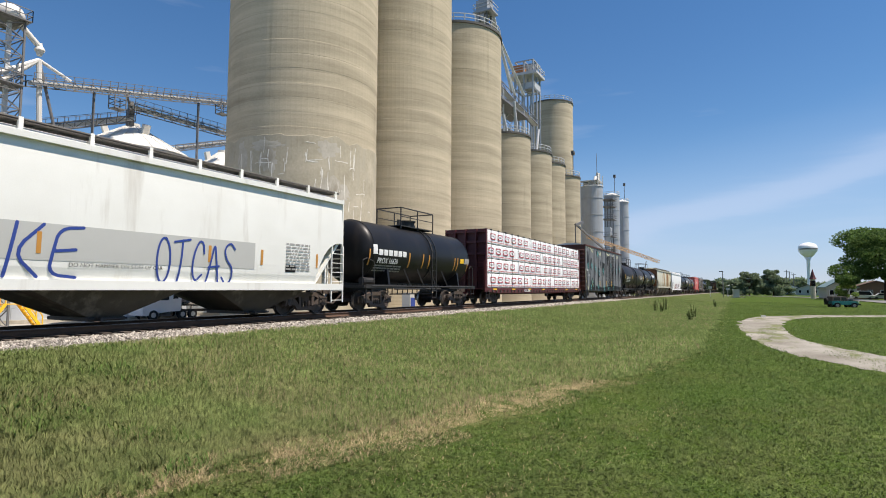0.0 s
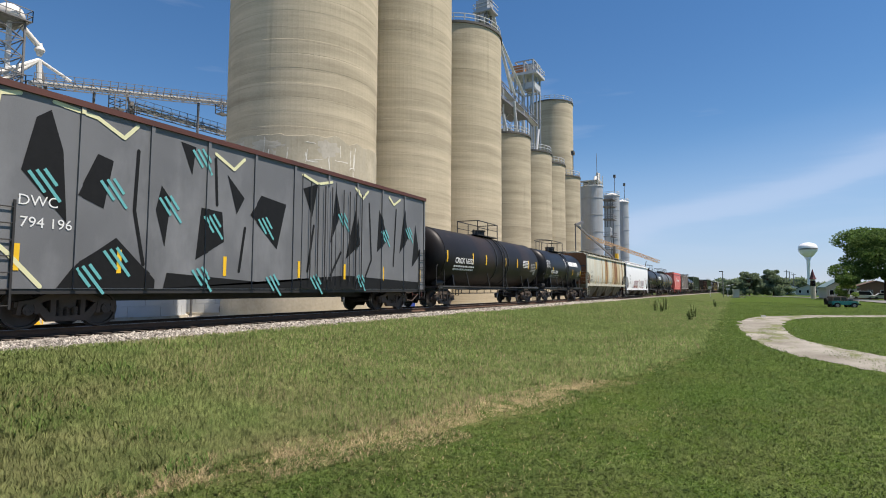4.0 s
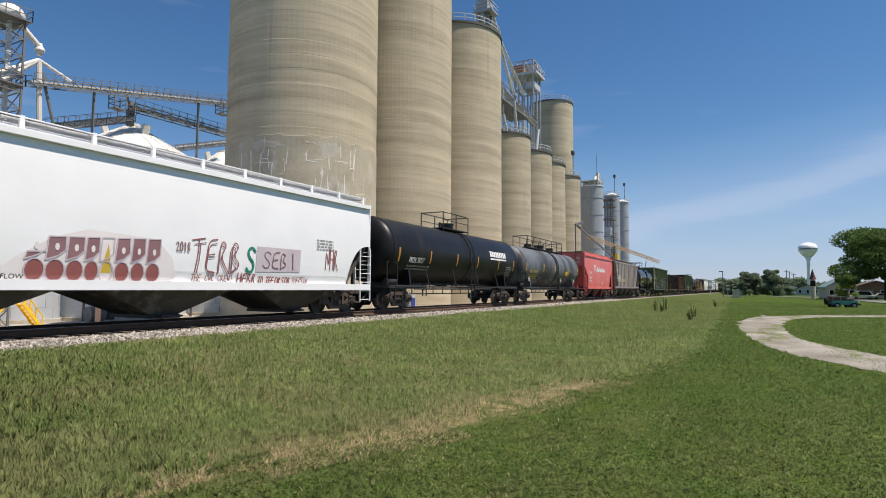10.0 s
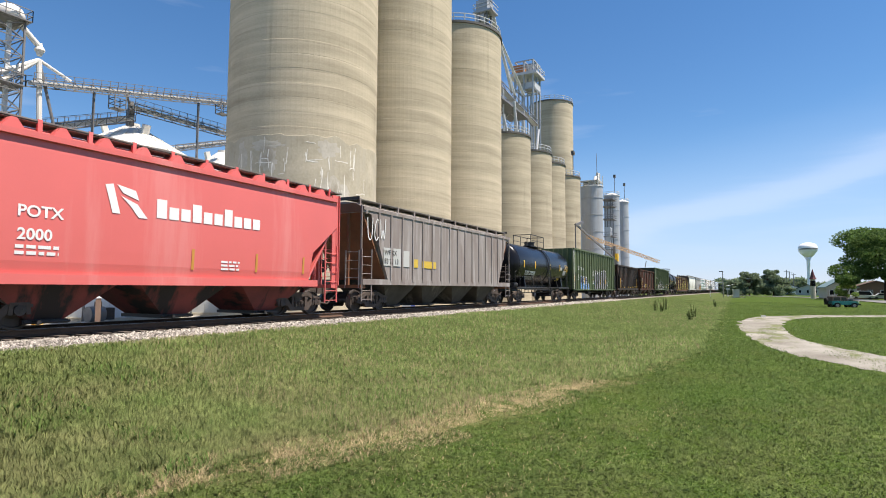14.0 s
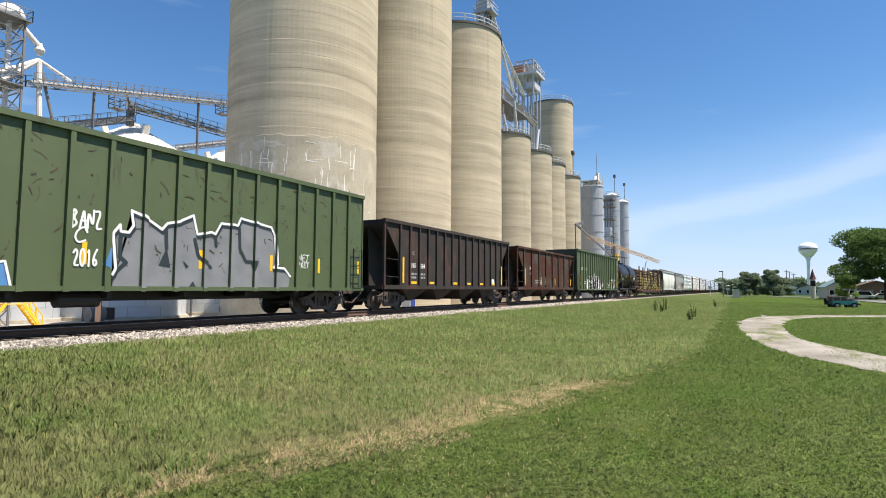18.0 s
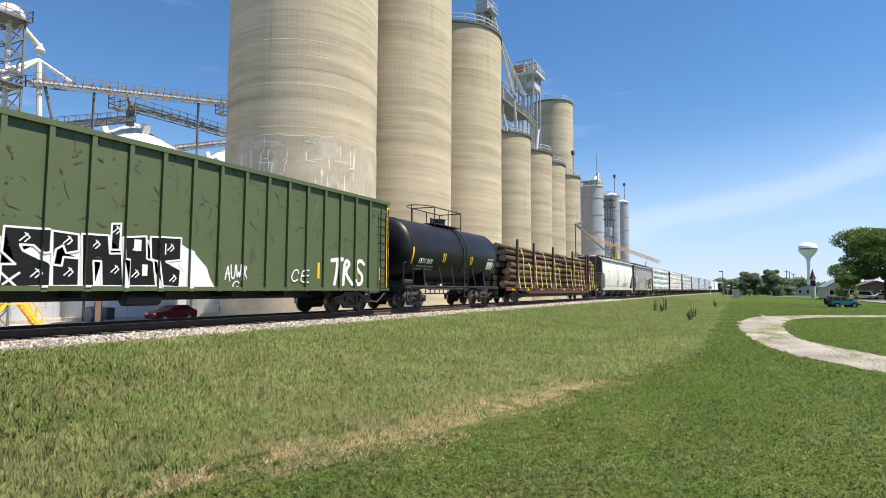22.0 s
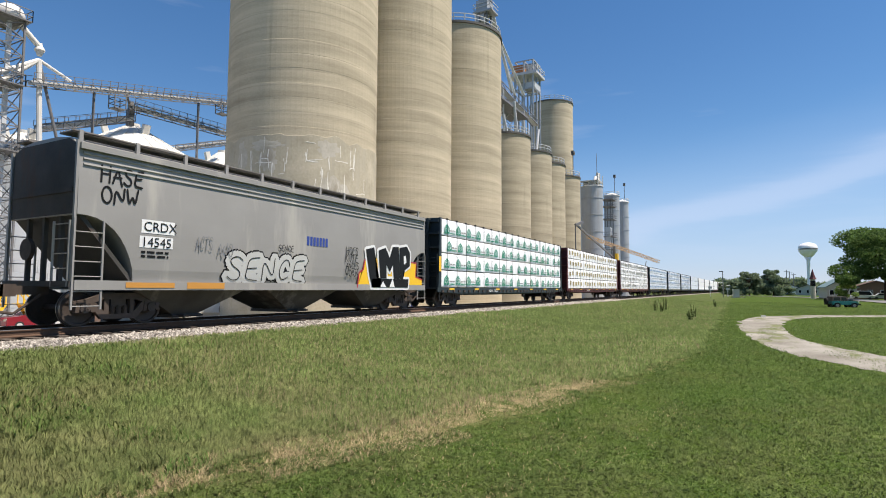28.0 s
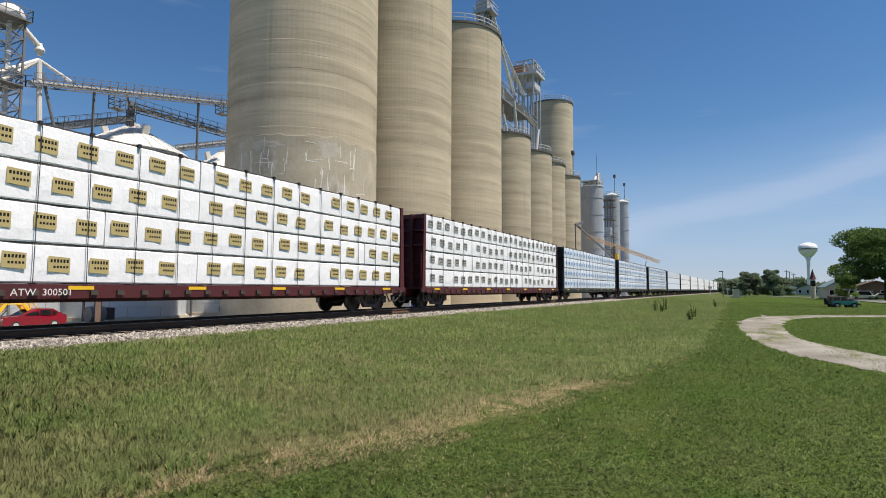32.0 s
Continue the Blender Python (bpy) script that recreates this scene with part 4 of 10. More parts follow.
def decal(car, polys, mat, skin, name="painted_mark", lift=0.010, label=""):
    """Flat painted shapes: polys of (y, z), cut into strips so that they follow the skin."""
    b = fresh()
    for i, p in enumerate(polys):
        up = lift + 0.012 * i / max(60, len(polys))
        b.faces.new([b.verts.new((up, y, z)) for y, z in p])
    bmesh.ops.triangulate(b, faces=b.faces)
    lo, hi = min(v.co.z for v in b.verts), max(v.co.z for v in b.verts)
    if max(abs(skin(lo) - skin(hi)), abs(skin(lo) - skin((lo + hi) / 2))) > 0.004:
        for k in range(math.ceil(lo / 0.11), math.ceil(hi / 0.11)):
            bmesh.ops.bisect_plane(b, geom=b.verts[:] + b.edges[:] + b.faces[:], plane_co=(0, 0, k * 0.11), plane_no=(0, 0, 1))
    for v in b.verts:
        v.co.x += skin(v.co.z)
    if skin in RIBBED and b.verts:
        lo, hi = min(v.co.y for v in b.verts), max(v.co.y for v in b.verts)
        ribs = [q for q in RIBBED[skin] if q[1] > lo and q[0] < hi]
        for y0, y1, x in ribs:
            for y in (y0, y1):
                bmesh.ops.bisect_plane(b, geom=b.verts[:] + b.edges[:] + b.faces[:], plane_co=(0, y, 0), plane_no=(0, 1, 0))
        bmesh.ops.split_edges(b, edges=b.edges)
        for f in b.faces:
            c = f.calc_center_median().y
            for y0, y1, x in ribs:
                if y0 < c < y1:
                    for v in f.verts:
                        v.co.x += x - skin(0.0)
    for f in b.faces:
        if f.normal.x < 0:
            f.normal_flip()
    ob = part(name, b, mat, car, label)
    if len(polys) > 4 or skin in RIBBED:
        tagged(ob, label, kind="stuff")
    return ob


def outline(pts, w, closed=True):
    """A sprayed line along the edge of a shape, with round joints."""
    ring = pts + pts[:1] if closed else pts
    return stroke(ring, w) + [[(p[0] + w / 2 * math.cos(k * math.pi / 3), p[1] + w / 2 * math.sin(k * math.pi / 3)) for k in range(6)] for p in pts]


def rects(car, items, mat, skin, name, lift=0.010, label=""):
    """Painted rectangles (y0, y1, z0, z1)."""
    polys = []
    for y0, y1, z0, z1 in items:
        n = max(1, int(abs(z1 - z0) / 0.25))
        for k in range(n):
            a, c = z0 + (z1 - z0) * k / n, z0 + (z1 - z0) * (k + 1) / n
            polys.append([(y0, a), (y1, a), (y1, c), (y0, c)])
    return decal(car, polys, mat, skin, name, lift, label)


def small_print(car, y, z, w, rows, mat, skin, rng, pitch=0.11, name="small_print"):
    items = []
    for k in range(rows):
        a = y
        while a < y + w:
            c = min(y + w, a + rng.uniform(0.08, 0.28))
            items.append((a, c, z - k * pitch, z - k * pitch + pitch * 0.55))
            a = c + 0.05
    return rects(car, items, mat, skin, name)


def stroke(pts, w):
    out = []
    for (a, b), (c, d) in zip(pts, pts[1:]):
        n = Vector((-(d - b), c - a))
        n = n.normalized() * w / 2 if n.length > 1e-6 else Vector((0, w / 2))
        out.append([(a - n.x, b - n.y), (c - n.x, d - n.y), (c + n.x, d + n.y), (a + n.x, b + n.y)])
    return out


GLYPHS = {
    "O": [[(0.5 + 0.42 * math.cos(0.5 * k + 1.2), 0.5 + 0.5 * math.sin(0.5 * k + 1.2)) for k in range(14)]],
    "T": [[(0.0, 0.92), (1.05, 1.0)], [(0.55, 0.97), (0.5, 0.5), (0.3, 0.0)]],
    "C": [[(0.9, 0.7), (0.85, 0.95), (0.55, 1.0), (0.2, 0.7), (0.1, 0.3), (0.35, 0.02), (0.8, 0.2)]],
    "A": [[(0.0, 0.0), (0.3, 0.55), (0.55, 1.0), (0.7, 0.5), (0.95, -0.1)], [(0.1, 0.38), (0.9, 0.42)]],
    "S": [[(0.95, 0.85), (0.6, 1.02), (0.12, 0.86), (0.3, 0.58), (0.8, 0.40), (0.78, 0.08), (0.35, -0.03), (0.0, 0.15)]],
    "K": [[(0.25, 1.0), (0.0, 0.0)], [(0.95, 1.0), (0.15, 0.45), (0.85, 0.0)]],
    "E": [[(0.95, 1.0), (0.25, 0.95), (0.1, 0.5), (0.0, 0.05), (0.8, 0.0)], [(0.1, 0.5), (0.75, 0.55)]],
    "N": [[(0.0, 0.0), (0.1, 1.0), (0.8, 0.05), (0.9, 1.0)]],
    "W": [[(0.0, 1.0), (0.2, 0.0), (0.5, 0.7), (0.75, 0.0), (1.0, 1.05)]],
    "R": [[(0.0, 0.0), (0.1, 1.0), (0.7, 0.85), (0.1, 0.5), (0.9, 0.0)]],
    "U": [[(0.0, 1.0), (0.1, 0.2), (0.5, 0.0), (0.85, 0.3), (0.9, 1.0)]],
    "H": [[(0.05, 1.0), (0.0, 0.0)], [(0.9, 1.0), (0.8, 0.0)], [(0.0, 0.5), (0.85, 0.52)]],
    "B": [[(0.0, 0.0), (0.05, 1.0), (0.7, 0.85), (0.15, 0.52), (0.85, 0.25), (0.0, 0.0)]],
    "Z": [[(0.05, 0.95), (0.9, 1.0), (0.05, 0.0), (0.95, 0.05)]],
    "I": [[(0.45, 1.0), (0.55, 0.0)]],
    "2": [[(0.05, 0.75), (0.4, 1.0), (0.85, 0.75), (0.1, 0.02), (0.95, 0.05)]],
    "0": [[(0.5 + 0.4 * math.cos(0.5 * k), 0.5 + 0.5 * math.sin(0.5 * k)) for k in range(14)]],
    "P": [[(0.05, 0.0), (0.1, 1.0), (0.8, 0.8), (0.1, 0.45)]],
    "1": [[(0.3, 0.8), (0.55, 1.0), (0.5, 0.0)]],
    "6": [[(0.8, 1.0), (0.25, 0.6), (0.1, 0.2), (0.5, 0.0), (0.85, 0.25), (0.5, 0.45), (0.15, 0.25)]],
    "8": [[(0.5, 0.52), (0.15, 0.78), (0.5, 1.0), (0.85, 0.78), (0.2, 0.3), (0.5, 0.0), (0.9, 0.25), (0.5, 0.52)]],
    "!": [[(0.5, 1.0), (0.45, 0.3)], [(0.42, 0.05), (0.48, 0.0)]],
}


def by_hand(word, y, z, w, h, wid):
    """Hand-sprayed capitals with rounded joints."""
    polys, step = [], w / len(word)
    for i, ch in enumerate(word):
        for line in GLYPHS.get(ch, []):
            pts = [(y + (i + 0.06 + 0.88 * a) * step, z + h * b) for a, b in line]
            for _ in range(2):
                if len(pts) > 2:
                    cut = [pts[0]]
                    for p, q in zip(pts, pts[1:]):
                        cut += [(p[0] * 0.75 + q[0] * 0.25, p[1] * 0.75 + q[1] * 0.25), (p[0] * 0.25 + q[0] * 0.75, p[1] * 0.25 + q[1] * 0.75)]
                    pts = cut + [pts[-1]]
            polys += stroke(pts, wid)
            polys += [[(p[0] + wid / 2 * math.cos(k * math.pi / 3), p[1] + wid / 2 * math.sin(k * math.pi / 3)) for k in range(6)] for p in pts]
    return polys


def fan(pts):
    cy, cz = sum(p[0] for p in pts) / len(pts), sum(p[1] for p in pts) / len(pts)
    return [[(cy, cz), pts[i], pts[(i + 1) % len(pts)]] for i in range(len(pts))]


def scrawl(rng, y, z, w, h, n, wid):
    """A loose sprayed tag."""
    return by_hand("".join(rng.choice("SKENCARUTOWI") for _ in range(n)), y, z, w, h, wid)


def throw_up(car, rng, y, z, w, h, n, fill, line, skin, word=None):
    """A row of fat sprayed letter shapes, outline under fill."""
    word = word or {3: "ONE", 4: "RENS", 5: "SENCE", 6: "CRANES"}[n]
    fat = min(0.40 * h, 0.50 * w / n)
    pad = fat / 2 + 0.05
    o = by_hand(word, y + pad, z + pad, w - 2 * pad, h - 2 * pad, fat + 0.11)
    f = by_hand(word, y + pad, z + pad, w - 2 * pad, h - 2 * pad, fat)
    decal(car, o, line, skin, "spray_outline", 0.008, "sprayed graffiti outline")
    decal(car, f, fill, skin, "spray_fill", 0.022, "sprayed graffiti fill")
    decal(car, by_hand(word, y + pad, z + pad, w - 2 * pad, h - 2 * pad, 0.03), line, skin, "spray_inline", 0.036)


def flat(x):
    return lambda z: x


# ---- railway cars: kinds ----
def hopper_skin(w, z0, z1, bulge):
    return lambda z: w * (1 - bulge * (1 - math.sin(math.pi * min(1.0, max(0.0, (z - z0) / (z1 - z0))) ** 0.8) ** 0.6))


def covered_hopper(name, s0, s1, paint, label, top=4.45, sill=1.12, bays=3, bulge=0.07, end_paint=None, trim=None, cut=(1.5, 2.75), seed=0, trough=True, ribs=0, walkway=None, hatch_saw=False, bay_paint=None):
    e, hb = begin_car(name, s0, s1, label, "hopper car", 1.55)
    trim, end_paint = trim or paint, end_paint or paint
    walkway = walkway if walkway and walkway != M["frame_steel"] else M["walk_grate"]
    w = 1.58
    skin = hopper_skin(w, sill, top, bulge)
    ci, cz = cut

    def bottom(y):
        d = hb - 0.1 - abs(y)
        if d >= ci:
            return sill
        if ribs:
            return cz - (cz - sill) * max(0.0, d - 0.55) / (ci - 0.55) if d > 0.55 else cz
        k = max(0.0, d) / ci
        if hatch_saw:
            return cz - (cz - sill) * 0.52 * k / 0.93 if k < 0.93 else sill + (cz - sill) * 0.48 * (1 - k) / 0.07
        return sill + (cz - sill) * (1.0 - k ** 2.6) ** (1 / 1.5)
    ys = sorted({s * (hb - 0.1 - ci * v) for s in (-1, 1) for v in (0.0, 0.15, 0.3, 0.45, 0.6, 0.72, 0.82, 0.9, 0.96, 1.0)} | {-hb * 0.3, 0.0, hb * 0.3})
    rings = []
    for y in ys:
        zb = bottom(y)
        zs = [zb + (top - zb) * k / 10 for k in range(11)]
        rings.append([(skin(z), y, z) for z in zs] + [(w * 0.72, y, top + 0.22), (0.55, y, top + 0.30), (-0.55, y, top + 0.30), (-w * 0.72, y, top + 0.22)] + [(-skin(z), y, z) for z in zs[::-1]])
    b = fresh()
    loft(b, rings)
    part("hopper_body", tidy(b), [paint], e, smooth=False)
    # sloped ends and hopper bays
    for s in (-1, 1):
        b = fresh()
        y0, y1 = s * (hb - 0.14), s * (hb - 0.1 - ci)
        plate(b, [(y0, cz + 0.05), (y1, sill - 0.05), (y1, sill + 0.10), (y0, cz + 0.2)], "x", -1.46, 1.46)
        part("slope_sheet", tidy(b), end_paint, e)
        b = fresh()
        zs = [cz + 0.02 + (top - cz) * k / 6 for k in range(7)]
        plate(b, [(skin(z) - 0.03, z) for z in zs] + [(w * 0.72 - 0.03, top + 0.20), (-w * 0.72 + 0.03, top + 0.20)] + [(-skin(z) + 0.03, z) for z in zs[::-1]], "y", min(s * (hb - 0.11), s * (hb - 0.085)), max(s * (hb - 0.11), s * (hb - 0.085)))
        part("end_sheet", tidy(b), end_paint if end_paint in (M["potash_red"], M["rust_end"]) else M["end_grime_shade"], e, "end sheet, on most cars with grime and shade painted in")
        b = fresh()
        box(b, -1.40, 1.40, min(s * (hb - 0.09), s * (hb - 0.04)), max(s * (hb - 0.09), s * (hb - 0.04)), cz + 0.55, cz + 0.68)
        part("end_rib", b, end_paint if hatch_saw else M["end_grime_shade"], e)
        for x in (-0.75, 0.0, 0.75):
            b = fresh()
            plate(b, [(s * (hb - 0.25), 1.05), (s * (hb - 0.15), 1.05), (s * (hb - 0.15), cz), (s * (hb - 0.25), cz)], "x", x - 0.05, x + 0.05)
            part("end_brace", tidy(b), end_paint, e)
        b = fresh()
        box(b, -1.55, 1.55, s * (hb - 0.35), s * hb, 1.0, 1.14)
        part("end_platform", b, end_paint, e)
        for x in (-1.52, 1.52):
            b = fresh()
            box(b, x - 0.035, x + 0.035, s * (hb - 0.10), s * (hb - 0.04), 0.95, top + 0.10)
            part("corner_post", b, trim, e)
        for x in (-1, 1):
            ladder(e, x * 1.57, s * (hb - 0.75), s * (hb - 0.06), 0.45, 2.65, trim)
        ladder(e, s * (hb - 0.02), 0.75, 1.45, 1.0, 2.6, trim, face="y")
        if hatch_saw:
            for x in (-1.50, -0.50, 0.50, 1.50):
                b = fresh()
                box(b, x - 0.035, x + 0.035, min(s * (hb - 0.32), s * (hb + 0.04)), max(s * (hb - 0.32), s * (hb + 0.04)), 1.10, top + 0.18)
                box(b, x - 0.10, x + 0.10, min(s * (hb + 0.02), s * (hb + 0.05)), max(s * (hb + 0.02), s * (hb + 0.05)), 1.10, top + 0.18)
                part("end_post", b, end_paint, e, "flanged end post")
            b = fresh()
            box(b, -1.55, 1.55, min(s * (hb - 0.25), s * (hb + 0.22)), max(s * (hb - 0.25), s * (hb + 0.22)), top + 0.26, top + 0.31)
            part("crossover_walkway", b, walkway, e, "steel walkway across the end")
            for k in range(5):
                b = fresh()
                y = s * (hb - 0.083)
                box(b, 0.72, 1.10 + 0.05 * (k % 3), min(y, y + s * 0.004), max(y, y + s * 0.004), top - 0.30 - 0.12 * k, top - 0.25 - 0.12 * k)
                part("stencil_line", b, M["cream_white"], e, "pale stencilled data line")
        b = fresh()
        rod(b, (-0.6, s * (hb - 0.05), 1.95), (-0.6, s * (hb - 0.15), 1.95), 0.28, 16)
        part("hand_brake", b, M["truck"], e, "brake wheel")
    b = fresh()
    span = 2 * (hb - 0.1 - ci) + 0.5
    for k in range(bays):
        c = -span / 2 + span * (k + 0.5) / bays
        hl = span / bays / 2 - 0.05
        top_r = [(x, c + y, sill + 0.02) for x, y in ((-1.46, -hl), (1.46, -hl), (1.46, hl), (-1.46, hl))]
        bot_r = [(x, c + y, 0.20) for x, y in ((-0.85, -0.40), (0.85, -0.40), (0.85, 0.40), (-0.85, 0.40))]
        rings = [bot_r, top_r]
        if bay_paint == M["bay_cream"]:
            rings = [[(x, c + y, z) for x, y in ((-d, -q), (d, -q), (d, q), (-d, q))] for d, q, z in ((0.85, 0.85, 0.20), (1.12, hl * 0.80, 0.72), (1.46, hl, sill + 0.02))]
        bm2 = fresh()
        loft(bm2, rings)
        part("discharge_bay", tidy(bm2), bay_paint or M["bay_grime_shade"], e, "grimy sloped discharge hopper, shade painted in on most cars")
        bm2 = fresh()
        box(bm2, -0.92, 0.92, c - 0.50, c + 0.50, 0.12, 0.22)
        rod(bm2, (0.85, c - 0.3, 0.17), (1.25, c - 0.3, 0.17), 0.05, 8)
        rod(bm2, (1.0, c - 0.5, 0.17), (1.0, c + 0.5, 0.17), 0.03, 6)
        part("outlet_gate", bm2, M["black_steel"], e, "dark outlet gate")
    b.free()
    for s in (-1, 1):
        b = fresh()
        x = s * w
        inset = max(0.10, w - skin(sill) + 0.03)
        box(b, min(x - s * inset, x + s * 0.03), max(x - s * inset, x + s * 0.03), -hb + (1.2 if hatch_saw else 0.1), hb - (1.2 if hatch_saw else 0.1), sill - 0.20, sill + 0.04)
        part("side_sill", b, trim, e)
        b = fresh()
        inner = min(w - 0.07, skin(top) - 0.03)
        box(b, min(s * inner, s * (w + 0.04)), max(s * inner, s * (w + 0.04)), -hb + 0.1, hb - 0.1, top - 0.10, top + 0.05)
        part("top_chord", b, trim, e)
    if ribs:
        for s in (-1, 1):
            for k in range(ribs):
                y = -hb + 0.3 + (2 * hb - 0.6) * k / (ribs - 1)
                zb = bottom(y)
                b = fresh()
                box(b, s * (w - 0.1), s * (w + 0.05), y - 0.05, y + 0.05, max(zb, sill) - 0.05, top - 0.02)
                part("side_rib", tidy(b), paint, e)
    if hatch_saw:
        for k in range(12):
            y = -hb + 0.9 + (2 * hb - 1.8) * k / 11
            for s in (-1, 1):
                b = fresh()
                plate(b, [(y - 0.24, top + 0.05), (y + 0.24, top + 0.05), (y + 0.06, top + 0.30), (y - 0.06, top + 0.30)], "x", s * 1.2 - 0.3, s * 1.2 + 0.3)
                part("roof_bracket", tidy(b), trim, e)
    for s in (-1, 1):
        b = fresh()
        box(b, min(s * 0.72, s * 1.31), max(s * 0.72, s * 1.31), -hb + 0.05, hb - 0.05, top + 0.335, top + 0.365)
        for x in (0.74, 0.86, 0.98, 1.10, 1.22, 1.29):
            box(b, min(s * x, s * (x + 0.02)), max(s * x, s * (x + 0.02)), -hb + 0.05, hb - 0.05, top + 0.33, top + 0.40)
        part("roof_walkway", b, walkway, e, "grey steel grating walkway")
        n = 12
        for k in range(n):
            y = -hb + 0.25 + (2 * hb - 0.5) * k / (n - 1)
            b = fresh()
            box(b, min(s * 1.24, s * 1.32), max(s * 1.24, s * 1.32), y - 0.05, y + 0.05, top + 0.02, top + 0.42)
            part("walkway_bracket", b, trim, e)
    if trough:
        b = fresh()
        box(b, -0.34, 0.34, -hb + 0.9, hb - 0.9, top + 0.30, top + 0.46)
        part("hatch_cover", b, trim, e, "long roof hatch")
    return e, hb, skin, random.Random(seed)


def tank_skin(r, zc):
    return lambda z: math.sqrt(max(0.02, r * r - (z - zc) ** 2))


def tank_car(s0, s1, paint, r, zc, label, rail="round", seed=0, long_rail=False, bands=1, over=0.4):
    e, hb = begin_car("tank_car", s0, s1, label, "tank car", 1.5)
    half = hb - 0.30 + over
    head = 0.62
    n = 48
    prof = []
    for k in range(9):
        t = math.pi / 2 * k / 8
        prof.append((-half + head - head * math.cos(t), r * max(0.03, math.sin(t)) ** 0.9))
    prof += [(-half * 0.5, r), (0, r), (half * 0.5, r)]
    prof += [(-y, rr) for y, rr in prof[8::-1]]
    b = fresh()
    loft(b, [[(rr * math.cos(2 * math.pi * i / n), y, zc + rr * math.sin(2 * math.pi * i / n)) for i in range(n)] for y, rr in prof])
    part("tank", tidy(b), paint, e, smooth=True)
    for y in (-half + head, half - head):
        weld = fresh()
        loft(weld, [[((r + o) * math.cos(2 * math.pi * i / n), y + d, zc + (r + o) * math.sin(2 * math.pi * i / n)) for i in range(n)] for d, o in ((-0.03, 0.0), (-0.03, 0.012), (0.03, 0.012), (0.03, 0.0))], cap=False)
        part("jacket_seam", tidy(weld), paint, e)
    for k in range(bands):
        y0 = (k - (bands - 1) / 2) * 2.0 + 0.45
        b = fresh()
        loft(b, [[((r + o) * math.cos(a), y0 + d, zc + (r + o) * math.sin(a)) for a in [radians(-60 + 300 * i / 40) for i in range(41)]] for d, o in ((-0.05, 0.0), (-0.05, 0.03), (0.05, 0.03), (0.05, 0.0))], cap=False)
        part("tank_band", tidy(b), M["black_steel"], e)
    b = fresh()
    plate(b, [(-hb + 2.2, zc - r + 0.02), (hb - 2.2, zc - r + 0.02), (hb - 2.2, zc - r - 0.1), (-hb + 2.2, zc - r - 0.1)], "x", -0.3, 0.3)
    part("bottom_sill", tidy(b), M["black_steel"], e)
    for s in (-1, 1):
        b = fresh()
        box(b, -0.3, 0.3, min(s * hb, s * (hb - 3.4)), max(s * hb, s * (hb - 3.4)), 0.82, 1.10)
        box(b, -1.48, 1.48, min(s * hb, s * (hb - 0.55)), max(s * hb, s * (hb - 0.55)), 1.02, 1.14)
        box(b, -1.50, 1.50, min(s * (hb - 2.15), s * (hb - 1.85)), max(s * (hb - 2.15), s * (hb - 1.85)), 0.98, 1.14)
        for x in (-1.45, 1.45):
            bar(b, (x, s * (hb - 0.1), 1.08), (x, s * (hb - 3.3), 1.08), 0.12, 0.16)
        part("end_sill", tidy(b), M["black_steel"], e)
        b = fresh()
        plate(b, [(-1.42, 1.12), (1.42, 1.12), (1.30, zc - 0.55 * r), (0.9, zc - 0.8 * r), (0, zc - r + 0.03), (-0.9, zc - 0.8 * r), (-1.30, zc - 0.55 * r)], "y", s * (hb - 2.0) - 0.07, s * (hb - 2.0) + 0.07)
        part("saddle", tidy(b), paint, e)
        for x in (-1.45, 1.45):
            b = fresh()
            pts = [(x, s * (hb - 0.75), 1.1), (x, s * (hb - 0.75), 2.15), (x * 0.93, s * (hb - 0.35), 2.30), (x * 0.93, s * (hb - 0.06), 2.20), (x * 0.93, s * (hb - 0.06), 1.1)]
            for p, q in zip(pts, pts[1:]):
                rod(b, p, q, 0.022, 6)
            part("end_handrail", b, M["black_steel"], e)
        for x in (-1, 1):
            b = fresh()
            for yy in (hb - 0.55, hb - 0.15):
                bar(b, (x * 1.47, s * yy, 1.05), (x * 1.47, s * yy, 0.42), 0.04)
            for z in (0.42, 0.72):
                bar(b, (x * 1.47, s * (hb - 0.55), z), (x * 1.47, s * (hb - 0.15), z), 0.05, 0.03)
            part("sill_step", b, M["black_steel"], e)
    b = fresh()
    rod(b, (-1.0, hb - 0.2, 1.85), (-1.0, hb - 0.1, 1.85), 0.27, 16)
    part("hand_brake", b, M["truck"], e)
    b = fresh()
    rod(b, (0.95, -hb + 0.5, 1.32), (0.95, -hb + 1.3, 1.32), 0.16, 12)
    part("air_cylinder", b, M["black_steel"], e)
    # top platform
    pw, p0, p1 = 0.72, -1.5, 1.7
    if long_rail:
        pw, p0, p1 = 0.60, -4.3, 5.0
    zt = zc + r
    b = fresh()
    box(b, -pw, pw, p0, p1, zt + 0.00, zt + 0.05)
    part("top_platform", b, M["black_steel"], e)
    b = fresh()
    nn = 3 if not long_rail else 7
    for x in (-pw, pw):
        for k in range(nn):
            y = p0 + (p1 - p0) * k / (nn - 1)
            bar(b, (x, y, zt - 0.12), (x, y, zt + 0.92), 0.045)
        bar(b, (x, p0, zt + 0.92), (x, p1, zt + 0.92), 0.05)
        if long_rail or rail == "square":
            bar(b, (x, p0, zt + 0.48), (x, p1, zt + 0.48), 0.035)
    for y in (p0, p1):
        bar(b, (-pw, y, zt + 0.92), (pw, y, zt + 0.92), 0.05)
